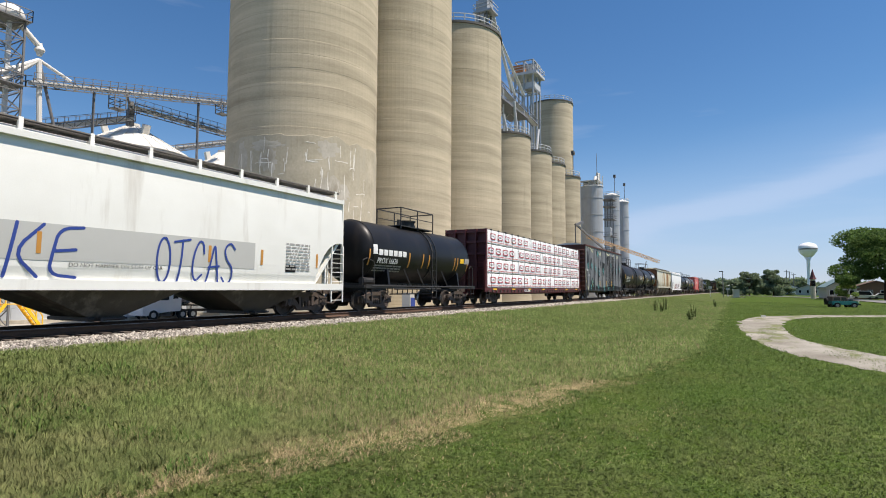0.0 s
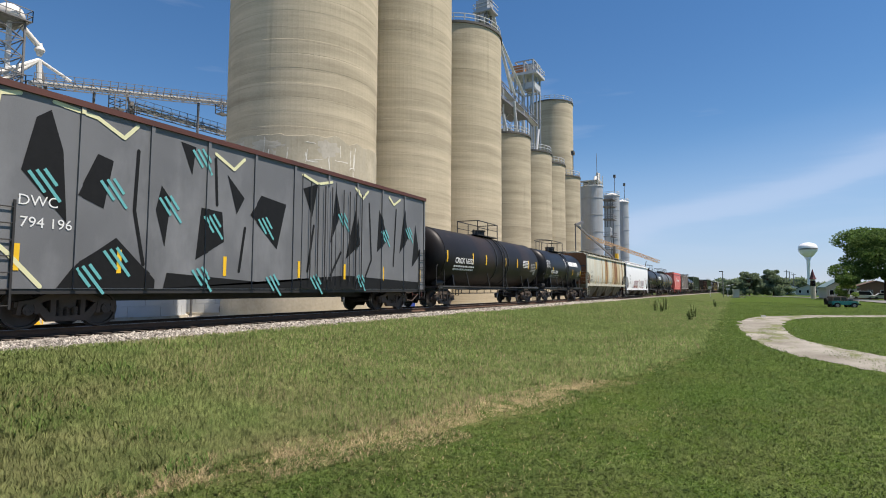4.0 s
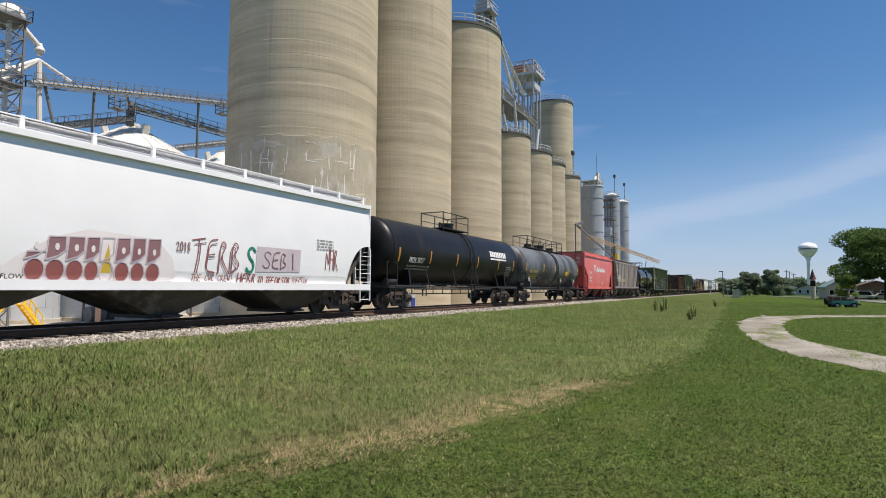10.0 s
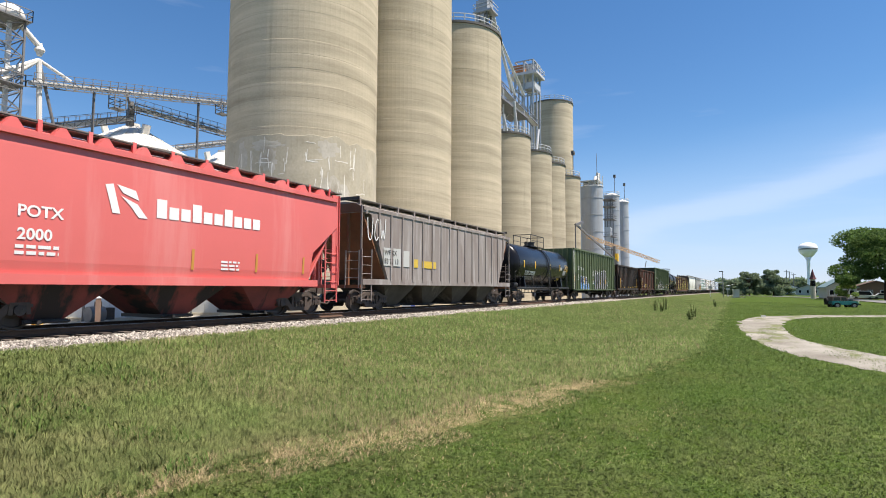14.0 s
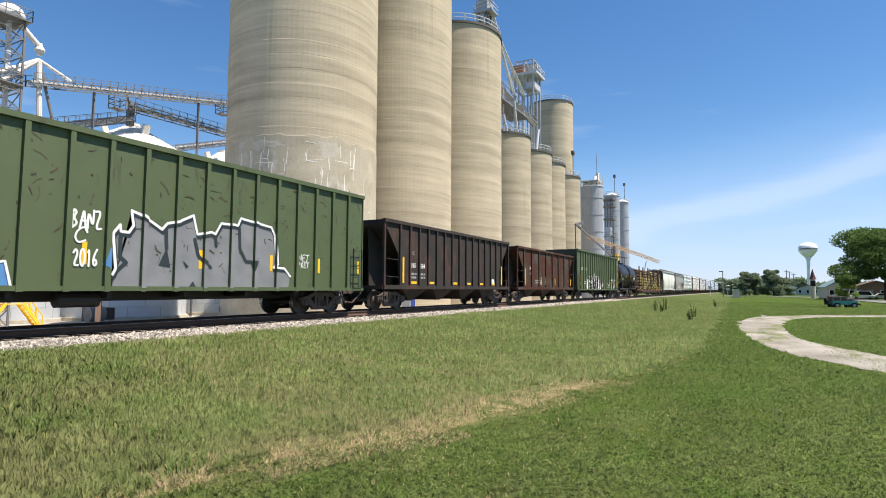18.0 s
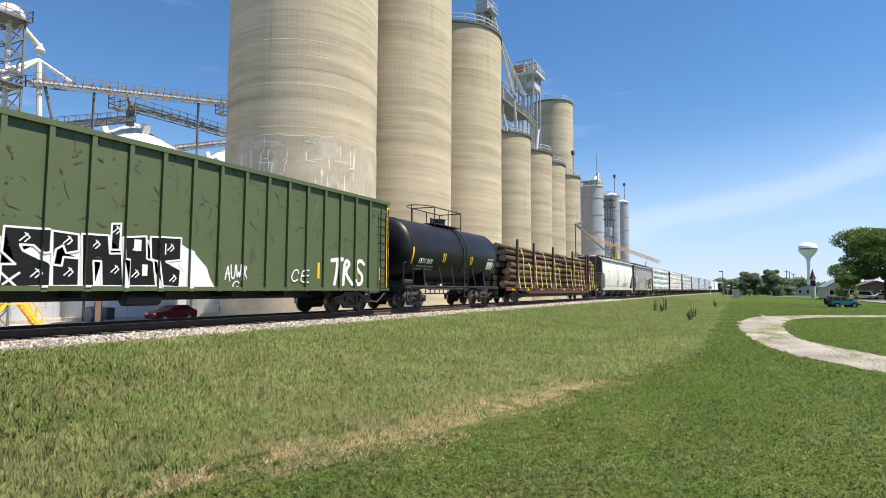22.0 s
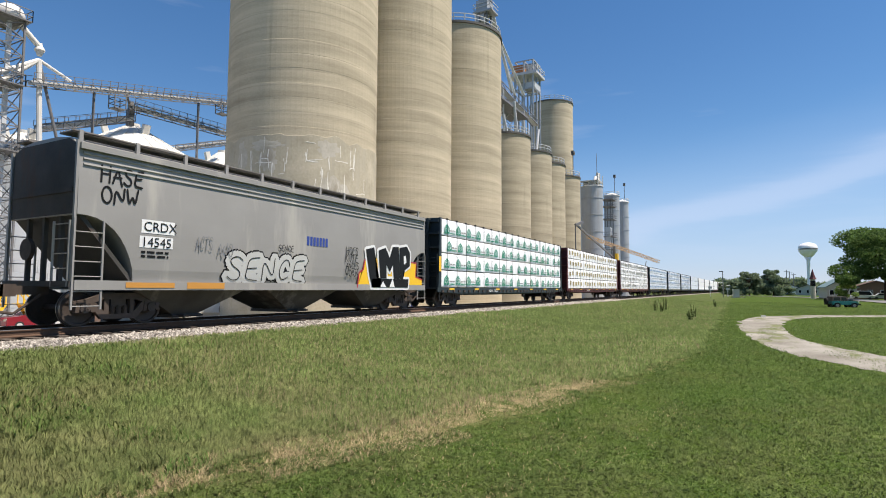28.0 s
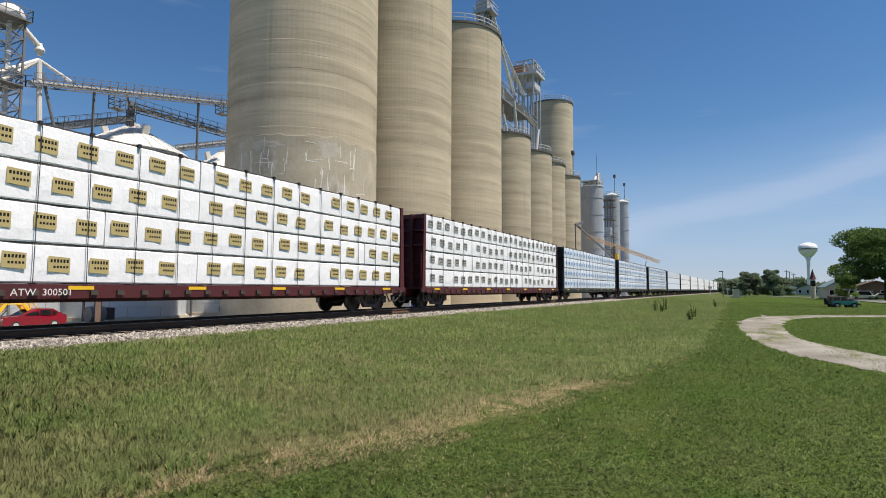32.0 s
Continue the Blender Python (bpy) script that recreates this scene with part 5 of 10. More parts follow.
    if rail == "round" and not long_rail:
        pts = [(0.75 * math.cos(t), p0 - 1.25 * math.sin(t), zt + 0.92) for t in [math.pi * k / 10 for k in range(11)]]
        for p, q in zip(pts, pts[1:]):
            rod(b, p, q, 0.026, 6)
        rod(b, (0, p0 - 1.25, zt + 0.92), (0, p0 - 1.25, zt - 0.02), 0.026, 6)
    part("platform_rail", b, M["black_steel"], e, "black guard rail")
    b = fresh()
    rod(b, (0, 0.2, zt - 0.06), (0, 0.2, zt + 0.38), 0.40, 20)
    rod(b, (0, 0.2, zt + 0.38), (0, 0.2, zt + 0.44), 0.46, 20)
    rod(b, (0.1, -0.75, zt - 0.05), (0.1, -0.75, zt + 0.42), 0.09, 10)
    rod(b, (-0.1, 1.0, zt - 0.05), (-0.1, 1.0, zt + 0.30), 0.12, 10)
    part("manway", tidy(b), M["black_steel"], e, "dark manway and valves")
    if long_rail:
        for y in (-2.6, 3.2):
            b = fresh()
            rod(b, (0, y, zt - 0.06), (0, y, zt + 0.40), 0.30, 16)
            part("dome_hatch", b, M["black_steel"], e)
    # side ladder follows the shell
    for s in (-1, 1):
        b = fresh()
        arc = [(s * (r + 0.07) * math.cos(radians(a)), zc + (r + 0.07) * math.sin(radians(a))) for a in range(-10, 61, 10)]
        arc = [(s * (r + 0.08), 0.55), (s * (r + 0.08), zc - 0.3)] + arc
        for dy in (0.05, 0.50):
            for p, q in zip(arc, arc[1:]):
                bar(b, (p[0], 0.22 + dy, p[1]), (q[0], 0.22 + dy, q[1]), 0.045)
        total = 0.0
        for p, q in zip(arc, arc[1:]):
            seg = math.hypot(q[0] - p[0], q[1] - p[1])
            k = math.ceil(total / 0.34) * 0.34
            while k < total + seg:
                f = (k - total) / seg
                rod(b, (p[0] + (q[0] - p[0]) * f, 0.27, p[1] + (q[1] - p[1]) * f), (p[0] + (q[0] - p[0]) * f, 0.72, p[1] + (q[1] - p[1]) * f), 0.015, 6)
                k += 0.34
            total += seg
        part("side_ladder", b, M["black_steel"], e, "black steel ladder")
    for s in (-1, 1):
        b = fresh()
        rod(b, (s * 1.50, -hb + 0.5, 1.09), (s * 1.50, hb - 0.5, 1.09), 0.038, 8)
        part("running_rail", b, M["black_steel"], e, "black pipe rail along the tank")
        for k in range(4):
            y = (-hb + 3.6) + (2 * hb - 7.2) * k / 3
            b = fresh()
            bar(b, (s * 1.50, y + 0.12, 1.09), (s * (r * 0.86), y - 0.12, zc - r * 0.50), 0.05, 0.05)
            part("rail_strut", b, M["black_steel"], e)
    b = fresh()
    rod(b, (0.5, -hb + 3.4, 0.72), (0.5, hb - 3.4, 0.72), 0.03, 6)
    rod(b, (0.9, -hb + 3.2, 0.98), (0.9, hb - 3.2, 0.98), 0.045, 6)
    for k in range(9):
        y = -hb + 3.6 + (2 * hb - 7.2) * k / 8
        bar(b, (0.5, y, 0.70), (0.5, y, zc - r), 0.04)
    rod(b, (0, -0.4, zc - r + 0.02), (0, -0.4, zc - r - 0.22), 0.35, 14)
    part("underbody_piping", b, M["black_steel"], e, "dark brake pipes and bottom outlet")
    return e, hb, tank_skin(r, zc), random.Random(seed)


def conspicuity(e, ys, z, mat, skin, h=0.55, w=0.11, name="reflector_strip"):
    for y in ys:
        rects(e, [(y - w / 2, y + w / 2, z, z + h)], mat, skin, name, 0.012)


MARKS = {}


def bundle_mesh(kind, tier_h, variant, length=4.84):
    """One wrapped lumber pack with its printed marks, local to its own middle."""
    key = (kind, round(tier_h, 3), variant, round(length, 2))
    if key in MARKS:
        return MARKS[key]
    rng = random.Random(hash_of(kind) + variant)
    wrap = M["wrap_blue"] if kind == "blue" else M["wrap"]
    b = fresh()
    d, h = 1.30, tier_h - 0.038
    hl = length / 2 - 0.014
    nseg = max(6, int(length * 4))
    rings = []
    for k in range(nseg + 1):
        y = -hl + 2 * hl * k / nseg
        o = rng.uniform(-0.012, 0.012) - (0.015 if k in (0, nseg) else 0)
        t = rng.uniform(-0.012, 0.012)
        rings.append([(d / 2 + o - 0.02, y, 0.0 + rng.uniform(0, 0.012)), (d / 2 + o, y, 0.04), (d / 2 + o + rng.uniform(0, 0.018), y, h * 0.35), (d / 2 + o + rng.uniform(0, 0.018), y, h * 0.68), (d / 2 + o, y, h - 0.03 + t), (d / 2 - 0.04, y, h + t), (-d / 2, y, h), (-d / 2, y, 0.0)])
    loft(b, rings)
    # Dark strip filling the tier gap; its colour stands for the shade there.
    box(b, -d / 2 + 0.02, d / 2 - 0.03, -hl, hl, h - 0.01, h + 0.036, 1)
    x = d / 2 + 0.030

    def poly(pts, mi, lift=0.0):
        f = b.faces.new([b.verts.new((x + 0.0015 * mi + lift, p, q)) for p, q in pts])
        f.material_index = mi

    def rect(c, z, w, hh, mi, skew=0.0, lift=0.0):
        poly([(c - w / 2, z - hh / 2), (c + w / 2, z - hh / 2 - skew), (c + w / 2, z + hh / 2 - skew), (c - w / 2, z + hh / 2)], mi, lift)

    def places(pitch, half):
        c = -hl + half + rng.uniform(0.05, 0.5)
        while c < hl - half:
            yield c
            c += pitch
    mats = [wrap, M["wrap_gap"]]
    if kind == "red":
        mats += [M["mark_red"], M["wrap"], M["ink_black"]]
        z = h * 0.55
        for c in places(1.21, 0.42):
            rect(c, z, 0.80, 0.39, 2, rng.uniform(-0.012, 0.012))
            poly([(c + 0.365 * math.cos(t), z + 0.145 * math.sin(t)) for t in [2 * math.pi * k / 20 for k in range(20)]], 3)
            for k in range(6):
                rect(c - 0.235 + 0.094 * k, z, 0.050, 0.115, 4)
                rect(c - 0.235 + 0.094 * k, z, 0.016, 0.06, 3, 0, 0.004)
        rect(0, 0.145, 2 * hl * 0.985, 0.030, 2)
        rect(0, 0.105, 2 * hl * 0.985, 0.014, 2)
    elif kind == "green":
        mats += [M["mark_green"], M["ink_black"], M["wrap"]]
        z = h * 0.42
        for c in places(1.36, 0.36):
            poly([(c - 0.29, z - 0.25), (c + 0.29, z - 0.25), (c + 0.29, z + 0.07), (c, z + 0.28), (c - 0.29, z + 0.07)], 2)
            for m in (-1, 1):
                rect(c + m * 0.175, z - 0.01, 0.032, 0.24, 4)
                rect(c + m * 0.125, z - 0.125, 0.10, 0.030, 4)
                rect(c + m * 0.055, z + 0.085, 0.11, 0.026, 4, 0.07 * m)
                rect(c + m * 0.055, z - 0.005, 0.11, 0.026, 4, 0.07 * m)
                rect(c + m * 0.03, z - 0.16, 0.012, 0.14, 4, 0.0, 0.001)
            if c + 1.0 < hl:
                for k in range(9):
                    if k != 4:
                        rect(c + 0.375 + 0.068 * k, z - 0.06, 0.040, 0.08 if k in (0, 5) else 0.062, 3)
                rect(c + 0.65, z - 0.21, 0.60, 0.06, 2)
    elif kind in ("tan", "grey"):
        mats += [M["mark_tan" if kind == "tan" else "mark_grey"], M["ink_black"]]
        for c in places(0.93, 0.3):
            z = h * rng.uniform(0.48, 0.60)
            rect(c, z, 0.48, 0.36, 2, 0.03)
            for k in range(6):
                rect(c - 0.17 + 0.07 * k, z + 0.07, 0.046, 0.075, 3)
            for k in range(5):
                rect(c - 0.10 + 0.07 * k, z - 0.07, 0.046, 0.055, 3)
    else:
        mats += [M["mark_blue"]]
        for c in places(0.9, 0.3):
            rect(c, h * 0.5, 0.4, h * 0.30, 2)
    tidy(b)
    me = bpy.data.meshes.new("lumber_pack")
    b.to_mesh(me)
    b.free()
    for m in mats:
        me.materials.append(m)
    MARKS[key] = me
    return me


def hash_of(s):
    return sum(ord(c) * (i + 3) for i, c in enumerate(s))


def centerbeam(s0, s1, steel, kind, label, top=4.78, tiers=4, seed=0, near=True):
    e, hb = begin_car("centerbeam_flatcar", s0, s1, label, "flat car", 2.2)
    rng = random.Random(seed)
    b = fresh()
    plate(b, [(-hb, 0.82), (-hb + 2.6, 0.72), (hb - 2.6, 0.72), (hb, 0.82), (hb, 1.04), (-hb, 1.04)], "x", 1.38, 1.46)
    plate(b, [(-hb, 0.82), (-hb + 2.6, 0.72), (hb - 2.6, 0.72), (hb, 0.82), (hb, 1.04), (-hb, 1.04)], "x", -1.46, -1.38)
    box(b, -1.40, 1.40, -hb, hb, 0.98, 1.06)
    box(b, -0.25, 0.25, -hb, hb, 0.60, 1.0)
    part("deck", tidy(b), steel, e)
    if near:
        b = fresh()
        for k in range(34):
            y = -hb + 0.5 + (2 * hb - 1.0) * k / 33
            box(b, 1.44, 1.52, y - 0.09, y + 0.09, 0.80, 0.92)
        part("winch_row", b, M["truck"], e, "row of strap winches")
        for k in range(7):
            y = -hb + 1.6 + (2 * hb - 3.2) * k / 6
            rects(e, [(y - 0.3, y + 0.3, 0.93, 1.02)], M["yellow"], flat(1.465), "reflector_strip", 0.006)
    for s in (-1, 1):
        b = fresh()
        y0, y1 = s * (hb - 0.02), s * (hb - 0.42)
        box(b, -1.42, 1.42, min(y1, y1 + s * 0.06), max(y1, y1 + s * 0.06), 1.04, top)
        part("bulkhead", tidy(b), steel, e)
        for x in (-1.42, 1.42):
            b = fresh()
            plate(b, [(y0 - s * 0.08, 1.04), (y1, 1.04), (y1, top), (y0 - s * 0.22, top)], "x", x - 0.03, x + 0.03)
            part("bulkhead_side", tidy(b), steel, e)
        for z in (1.7, 2.45, 3.2, 3.95, 4.6):
            b = fresh()
            box(b, -1.38, 1.38, min(y1, y0 - s * 0.14), max(y1, y0 - s * 0.14), z - 0.06, z + 0.06)
            part("bulkhead_rib", b, steel, e)
        for x in (-0.75, 0.0, 0.75):
            b = fresh()
            box(b, x - 0.06, x + 0.06, min(y1, y0 - s * 0.10), max(y1, y0 - s * 0.10), 1.04, top - 0.02)
            part("bulkhead_post", b, steel, e)
        if near:
            ladder(e, s * (hb - 0.10), 0.85, 1.35, 1.1, 2.8, steel, face="y")
            for x in (-1, 1):
                b = fresh()
                for yy in (hb - 0.6, hb - 0.15):
                    bar(b, (x * 1.47, s * yy, 0.85), (x * 1.47, s * yy, 0.38), 0.04)
                bar(b, (x * 1.47, s * (hb - 0.6), 0.38), (x * 1.47, s * (hb - 0.15), 0.38), 0.05, 0.03)
                part("sill_step", b, M["black_steel"], e)
    b = fresh()
    inner = hb - 0.46
    box(b, -0.06, 0.06, -inner, inner, top - 0.14, top + 0.02)
    for k in range(10):
        y = -inner + 2 * inner * k / 9
        box(b, -0.07, 0.07, y - 0.06, y + 0.06, 1.04, top)
    part("center_beam", b, steel, e)
    if near:
        n = int(2 * inner / 4.6)
        length = 2 * inner / n
        tier_h = (top - 1.08) / tiers
        for t in range(tiers):
            sizes = [length] * n if (t + seed) % 3 else [length * 0.5] + [length] * (n - 1) + [length * 0.5]
            y = -inner
            for size in sizes:
                for s in ((1, -1) if t == tiers - 1 else (1,)):
                    ob = new("lumber_pack", bundle_mesh(kind, tier_h, rng.randrange(4), size))
                    ob.parent = e
                    off = rng.uniform(-0.012, 0.012)
                    ob.matrix_basis = pose(s * (0.77 + off), y + size / 2, 1.08 + t * tier_h, 0, 0, rng.uniform(-0.1, 0.1) + (0 if s > 0 else 180))
                y += size
        k = 0
        while -inner + 0.55 + 1.21 * k < inner - 0.2:
            y = -inner + 0.55 + 1.21 * k + rng.uniform(-0.05, 0.05)
            b = fresh()
            bar(b, (1.472, y, 1.04), (1.472 + rng.uniform(-0.004, 0.004), y + rng.uniform(-0.03, 0.03), top - 0.02), 0.010, 0.017)
            bar(b, (1.46, y, top - 0.02), (0.10, y, top + 0.035), 0.014, 0.05)
            box(b, 1.36, 1.49, y - 0.035, y + 0.035, top - 0.07, top + 0.03)
            part("tie_down_cable", b, M["black_steel"], e)
            k += 1
        b = fresh()
        box(b, -1.38, -0.1, -inner, inner, 1.08, top - tier_h - 0.02)
        part("inner_stack", b, M["wrap"], e, "white wrapped lumber on the far side")
    else:
        for s in (-1, 1):
            for t in range(3):
                b = fresh()
                h = (top - 1.08) / 3
                box(b, 0.1 if s > 0 else -1.42, 1.42 if s > 0 else -0.1, -inner, inner, 1.10 + t * h, 1.10 + t * h + h - 0.07)
                part("lumber_tier", b, M["wrap_blue" if kind == "blue" else "wrap"], e, "pale wrapped lumber tier")
    return e, hb, flat(1.46), rng


def gondola(s0, s1, label, seed=0, ladder_right=False):
    """A high-sided wood chip gondola with vertical ribs."""
    e, hb = begin_car("chip_gondola", s0, s1, label, "gondola car", 2.0)
    g, top, sill, w = M["green"], 4.85, 1.0, 1.50
    rib_ys = [-hb + 1.22 + 0.965 * k for k in range(18)]
    skin = flat(w)
    RIBBED[skin] = [(y - 0.065, y + 0.065, w + 0.092) for y in rib_ys]
    for s in (-1, 1):
        b = fresh()
        box(b, min(s * w, s * (w - 0.06)), max(s * w, s * (w - 0.06)), -hb, hb, sill, top)
        part("side_wall", b, g, e)
        b = fresh()
        box(b, min(s * (w - 0.08), s * (w + 0.1)), max(s * (w - 0.08), s * (w + 0.1)), -hb, hb, top - 0.12, top + 0.02)
        part("top_chord", b, g, e)
        b = fresh()
        box(b, min(s * (w - 0.08), s * (w + 0.08)), max(s * (w - 0.08), s * (w + 0.08)), -hb, hb, sill - 0.10, sill + 0.02)
        part("side_sill", b, g, e)
        for y in rib_ys:
            b = fresh()
            plate(b, [(y - 0.07, sill - 0.12), (y + 0.07, sill - 0.12), (y + 0.06, top - 0.1), (y - 0.06, top - 0.1)], "x", min(s * w, s * (w + 0.09)), max(s * w, s * (w + 0.09)))
            part("side_rib", tidy(b), g, e)
    for s in (-1, 1):
        b = fresh()
        box(b, -w, w, min(s * (hb - 0.08), s * (hb - 0.02)), max(s * (hb - 0.08), s * (hb - 0.02)), sill, top)
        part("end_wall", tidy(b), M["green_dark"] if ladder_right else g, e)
        for k in range(7):
            b = fresh()
            z = sill + 0.35 + k * 0.52
            if ladder_right:
                box(b, -w + 0.05, w - 0.05, min(s * (hb - 0.04), s * (hb + 0.07)), max(s * (hb - 0.04), s * (hb + 0.07)), z - 0.10, z + 0.10)
            else:
                x = -w + 0.12 + (2 * w - 0.24) * k / 6
                box(b, x - 0.07, x + 0.07, min(s * (hb - 0.04), s * (hb + 0.10)), max(s * (hb - 0.04), s * (hb + 0.10)), sill, top - 0.02)
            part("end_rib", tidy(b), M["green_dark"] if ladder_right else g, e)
        ladder(e, 1.62, s * (hb - 0.75), s * (hb - 0.2), 1.0, 2.6 if not (ladder_right and s > 0) else 4.5, M["black_steel"])
        ladder(e, s * (hb + 0.10), 0.8, 1.35, 1.0, 2.7, M["black_steel"], face="y")
    rs = random.Random(seed + 77)
    marks = []
    for _ in range(260):
        y, z, a = rs.uniform(-hb + 0.1, hb - 0.2), 1.2 + 3.4 * rs.random() ** 0.7, rs.uniform(0, 3.14)
        ln = 0.03 + 0.22 * rs.random() ** 3
        q = a + rs.uniform(-0.9, 0.9)
        marks += stroke([(y, z), (y + ln * math.cos(a), z + ln * math.sin(a)), (y + ln * (math.cos(a) + math.cos(q)), z + ln * (math.sin(a) + math.sin(q)))], rs.uniform(0.008, 0.05))
    decal(e, marks, M["scrape"], flat(w), "scrape_mark", 0.004, "rusty dents and scrapes")
    b = fresh()
    box(b, -w + 0.06, w - 0.06, -hb + 0.1, hb - 0.1, 1.0, 1.1)
    box(b, -0.3, 0.3, -hb, hb, 0.62, 1.0)
    part("floor", b, M["black_steel"], e)
    for k in range(6):
        b = fresh()
        y = -hb * 0.6 + hb * 1.2 * k / 5
        box(b, -1.3, 1.3, y - 0.06, y + 0.06, 0.72, 0.98)
        part("cross_bearer", b, M["black_steel"], e)
    b = fresh()
    rod(b, (0.9, -2.2, 0.68), (0.9, -1.2, 0.68), 0.2, 12)
    part("air_reservoir", b, M["black_steel"], e)
    return e, hb, skin, random.Random(seed)


def open_hopper(s0, s1, paint, label, top=4.10, bays=4, ribs=13, seed=0):
    e, hb = begin_car("open_hopper", s0, s1, label, "hopper car", 1.35)
    sill, w, ci = 1.12, 1.50, 1.36
    for s in (-1, 1):
        b = fresh()
        x0, x1 = min(s * w, s * (w - 0.05)), max(s * w, s * (w - 0.05))
        plate(b, [(-hb + ci, sill), (hb - ci, sill), (hb - ci + 0.10, 2.60), (hb - 0.12, top - 0.15), (hb - 0.12, top), (-hb + 0.12, top), (-hb + 0.12, top - 0.15), (-hb + ci - 0.10, 2.60)], "x", x0, x1)
        part("side_sheet", tidy(b), paint, e)
        b = fresh()
        box(b, min(s * (w - 0.08), s * (w + 0.10)), max(s * (w - 0.08), s * (w + 0.10)), -hb + 0.05, hb - 0.05, top - 0.12, top + 0.03)
        part("top_chord", b, paint, e)
        b = fresh()
        box(b, min(s * (w - 0.08), s * (w + 0.08)), max(s * (w - 0.08), s * (w + 0.08)), -hb + 0.05, hb - 0.05, sill - 0.16, sill + 0.03)
        part("side_sill", b, paint, e)
        for k in range(ribs):
            y = -hb + ci + (2 * hb - 2 * ci) * k / (ribs - 1)
            b = fresh()
            box(b, min(s * w, s * (w + 0.09)), max(s * w, s * (w + 0.09)), y - 0.055, y + 0.055, sill - 0.1, top - 0.1)
            part("side_rib", b, paint, e)
    for s in (-1, 1):
        b = fresh()
        plate(b, [(s * (hb - 0.15), top), (s * (hb - 0.25), top), (s * (hb - 0.25), 4.0), (s * (hb - 4.0), 1.1), (s * (hb - 3.9), 1.0), (s * (hb - 0.15), 3.85)], "x", -w + 0.05, w - 0.05)
        part("slope_sheet", tidy(b), paint, e)
        for x in (-0.6, w):
            b = fresh()
            box(b, x - 0.06, x + 0.06, s * (hb - 0.10) - 0.06, s * (hb - 0.10) + 0.06, 1.0, top - 0.05)
            part("end_post", b, paint, e)
        for x in (-0.6, 0.6):
            b = fresh()
            plate(b, [(s * (hb - 0.18), 1.05), (s * (hb - 0.18), 3.82), (s * (hb - 3.7), 1.10), (s * (hb - 3.7), 1.05)], "x", x - 0.03, x + 0.03)
            part("end_web", tidy(b), paint, e, "sooty steel web plate")
        b = fresh()
        box(b, -w, w, min(s * hb, s * (hb - 0.3)), max(s * hb, s * (hb - 0.3)), 0.95, 1.12)
        part("end_sill", b, paint, e)
        for x in (-1, 1):
            for z in (1.55, 2.35):
                b = fresh()
                rod(b, (x * w, s * (hb - 0.1), z), (x * w, s * (hb - ci), z - 0.05), 0.018, 6)
                part("grab_iron", b, paint, e)
            b = fresh()
            for yy in (hb - 0.5, hb - 0.12):
                bar(b, (x * 1.5, s * yy, 1.0), (x * 1.5, s * yy, 0.42), 0.04)
            bar(b, (x * 1.5, s * (hb - 0.5), 0.42), (x * 1.5, s * (hb - 0.12), 0.42), 0.05, 0.03)
            part("sill_step", b, M["black_steel"], e)
        b = fresh()
        rod(b, (0.2, s * (hb - 1.6), 1.35), (0.9, s * (hb - 1.6), 1.35), 0.18, 12)
        part("brake_cylinder", b, M["truck"], e)
    span = 2 * (hb - ci) - 0.6
    for k in range(bays):
        c = -span / 2 + span * (k + 0.5) / bays
        hl = span / bays / 2
        b = fresh()
        loft(b, [[(x, c + y, 0.40) for x, y in ((-1.0, -0.16), (1.0, -0.16), (1.0, 0.16), (-1.0, 0.16))], [(x, c + y, sill + 0.02) for x, y in ((-1.42, -hl), (1.42, -hl), (1.42, hl), (-1.42, hl))]])
        # Bays take hopper_black whatever the body paint.
        part("discharge_bay", tidy(b), M["hopper_black"], e, "dark discharge hopper")
    return e, hb, flat(w), random.Random(seed)


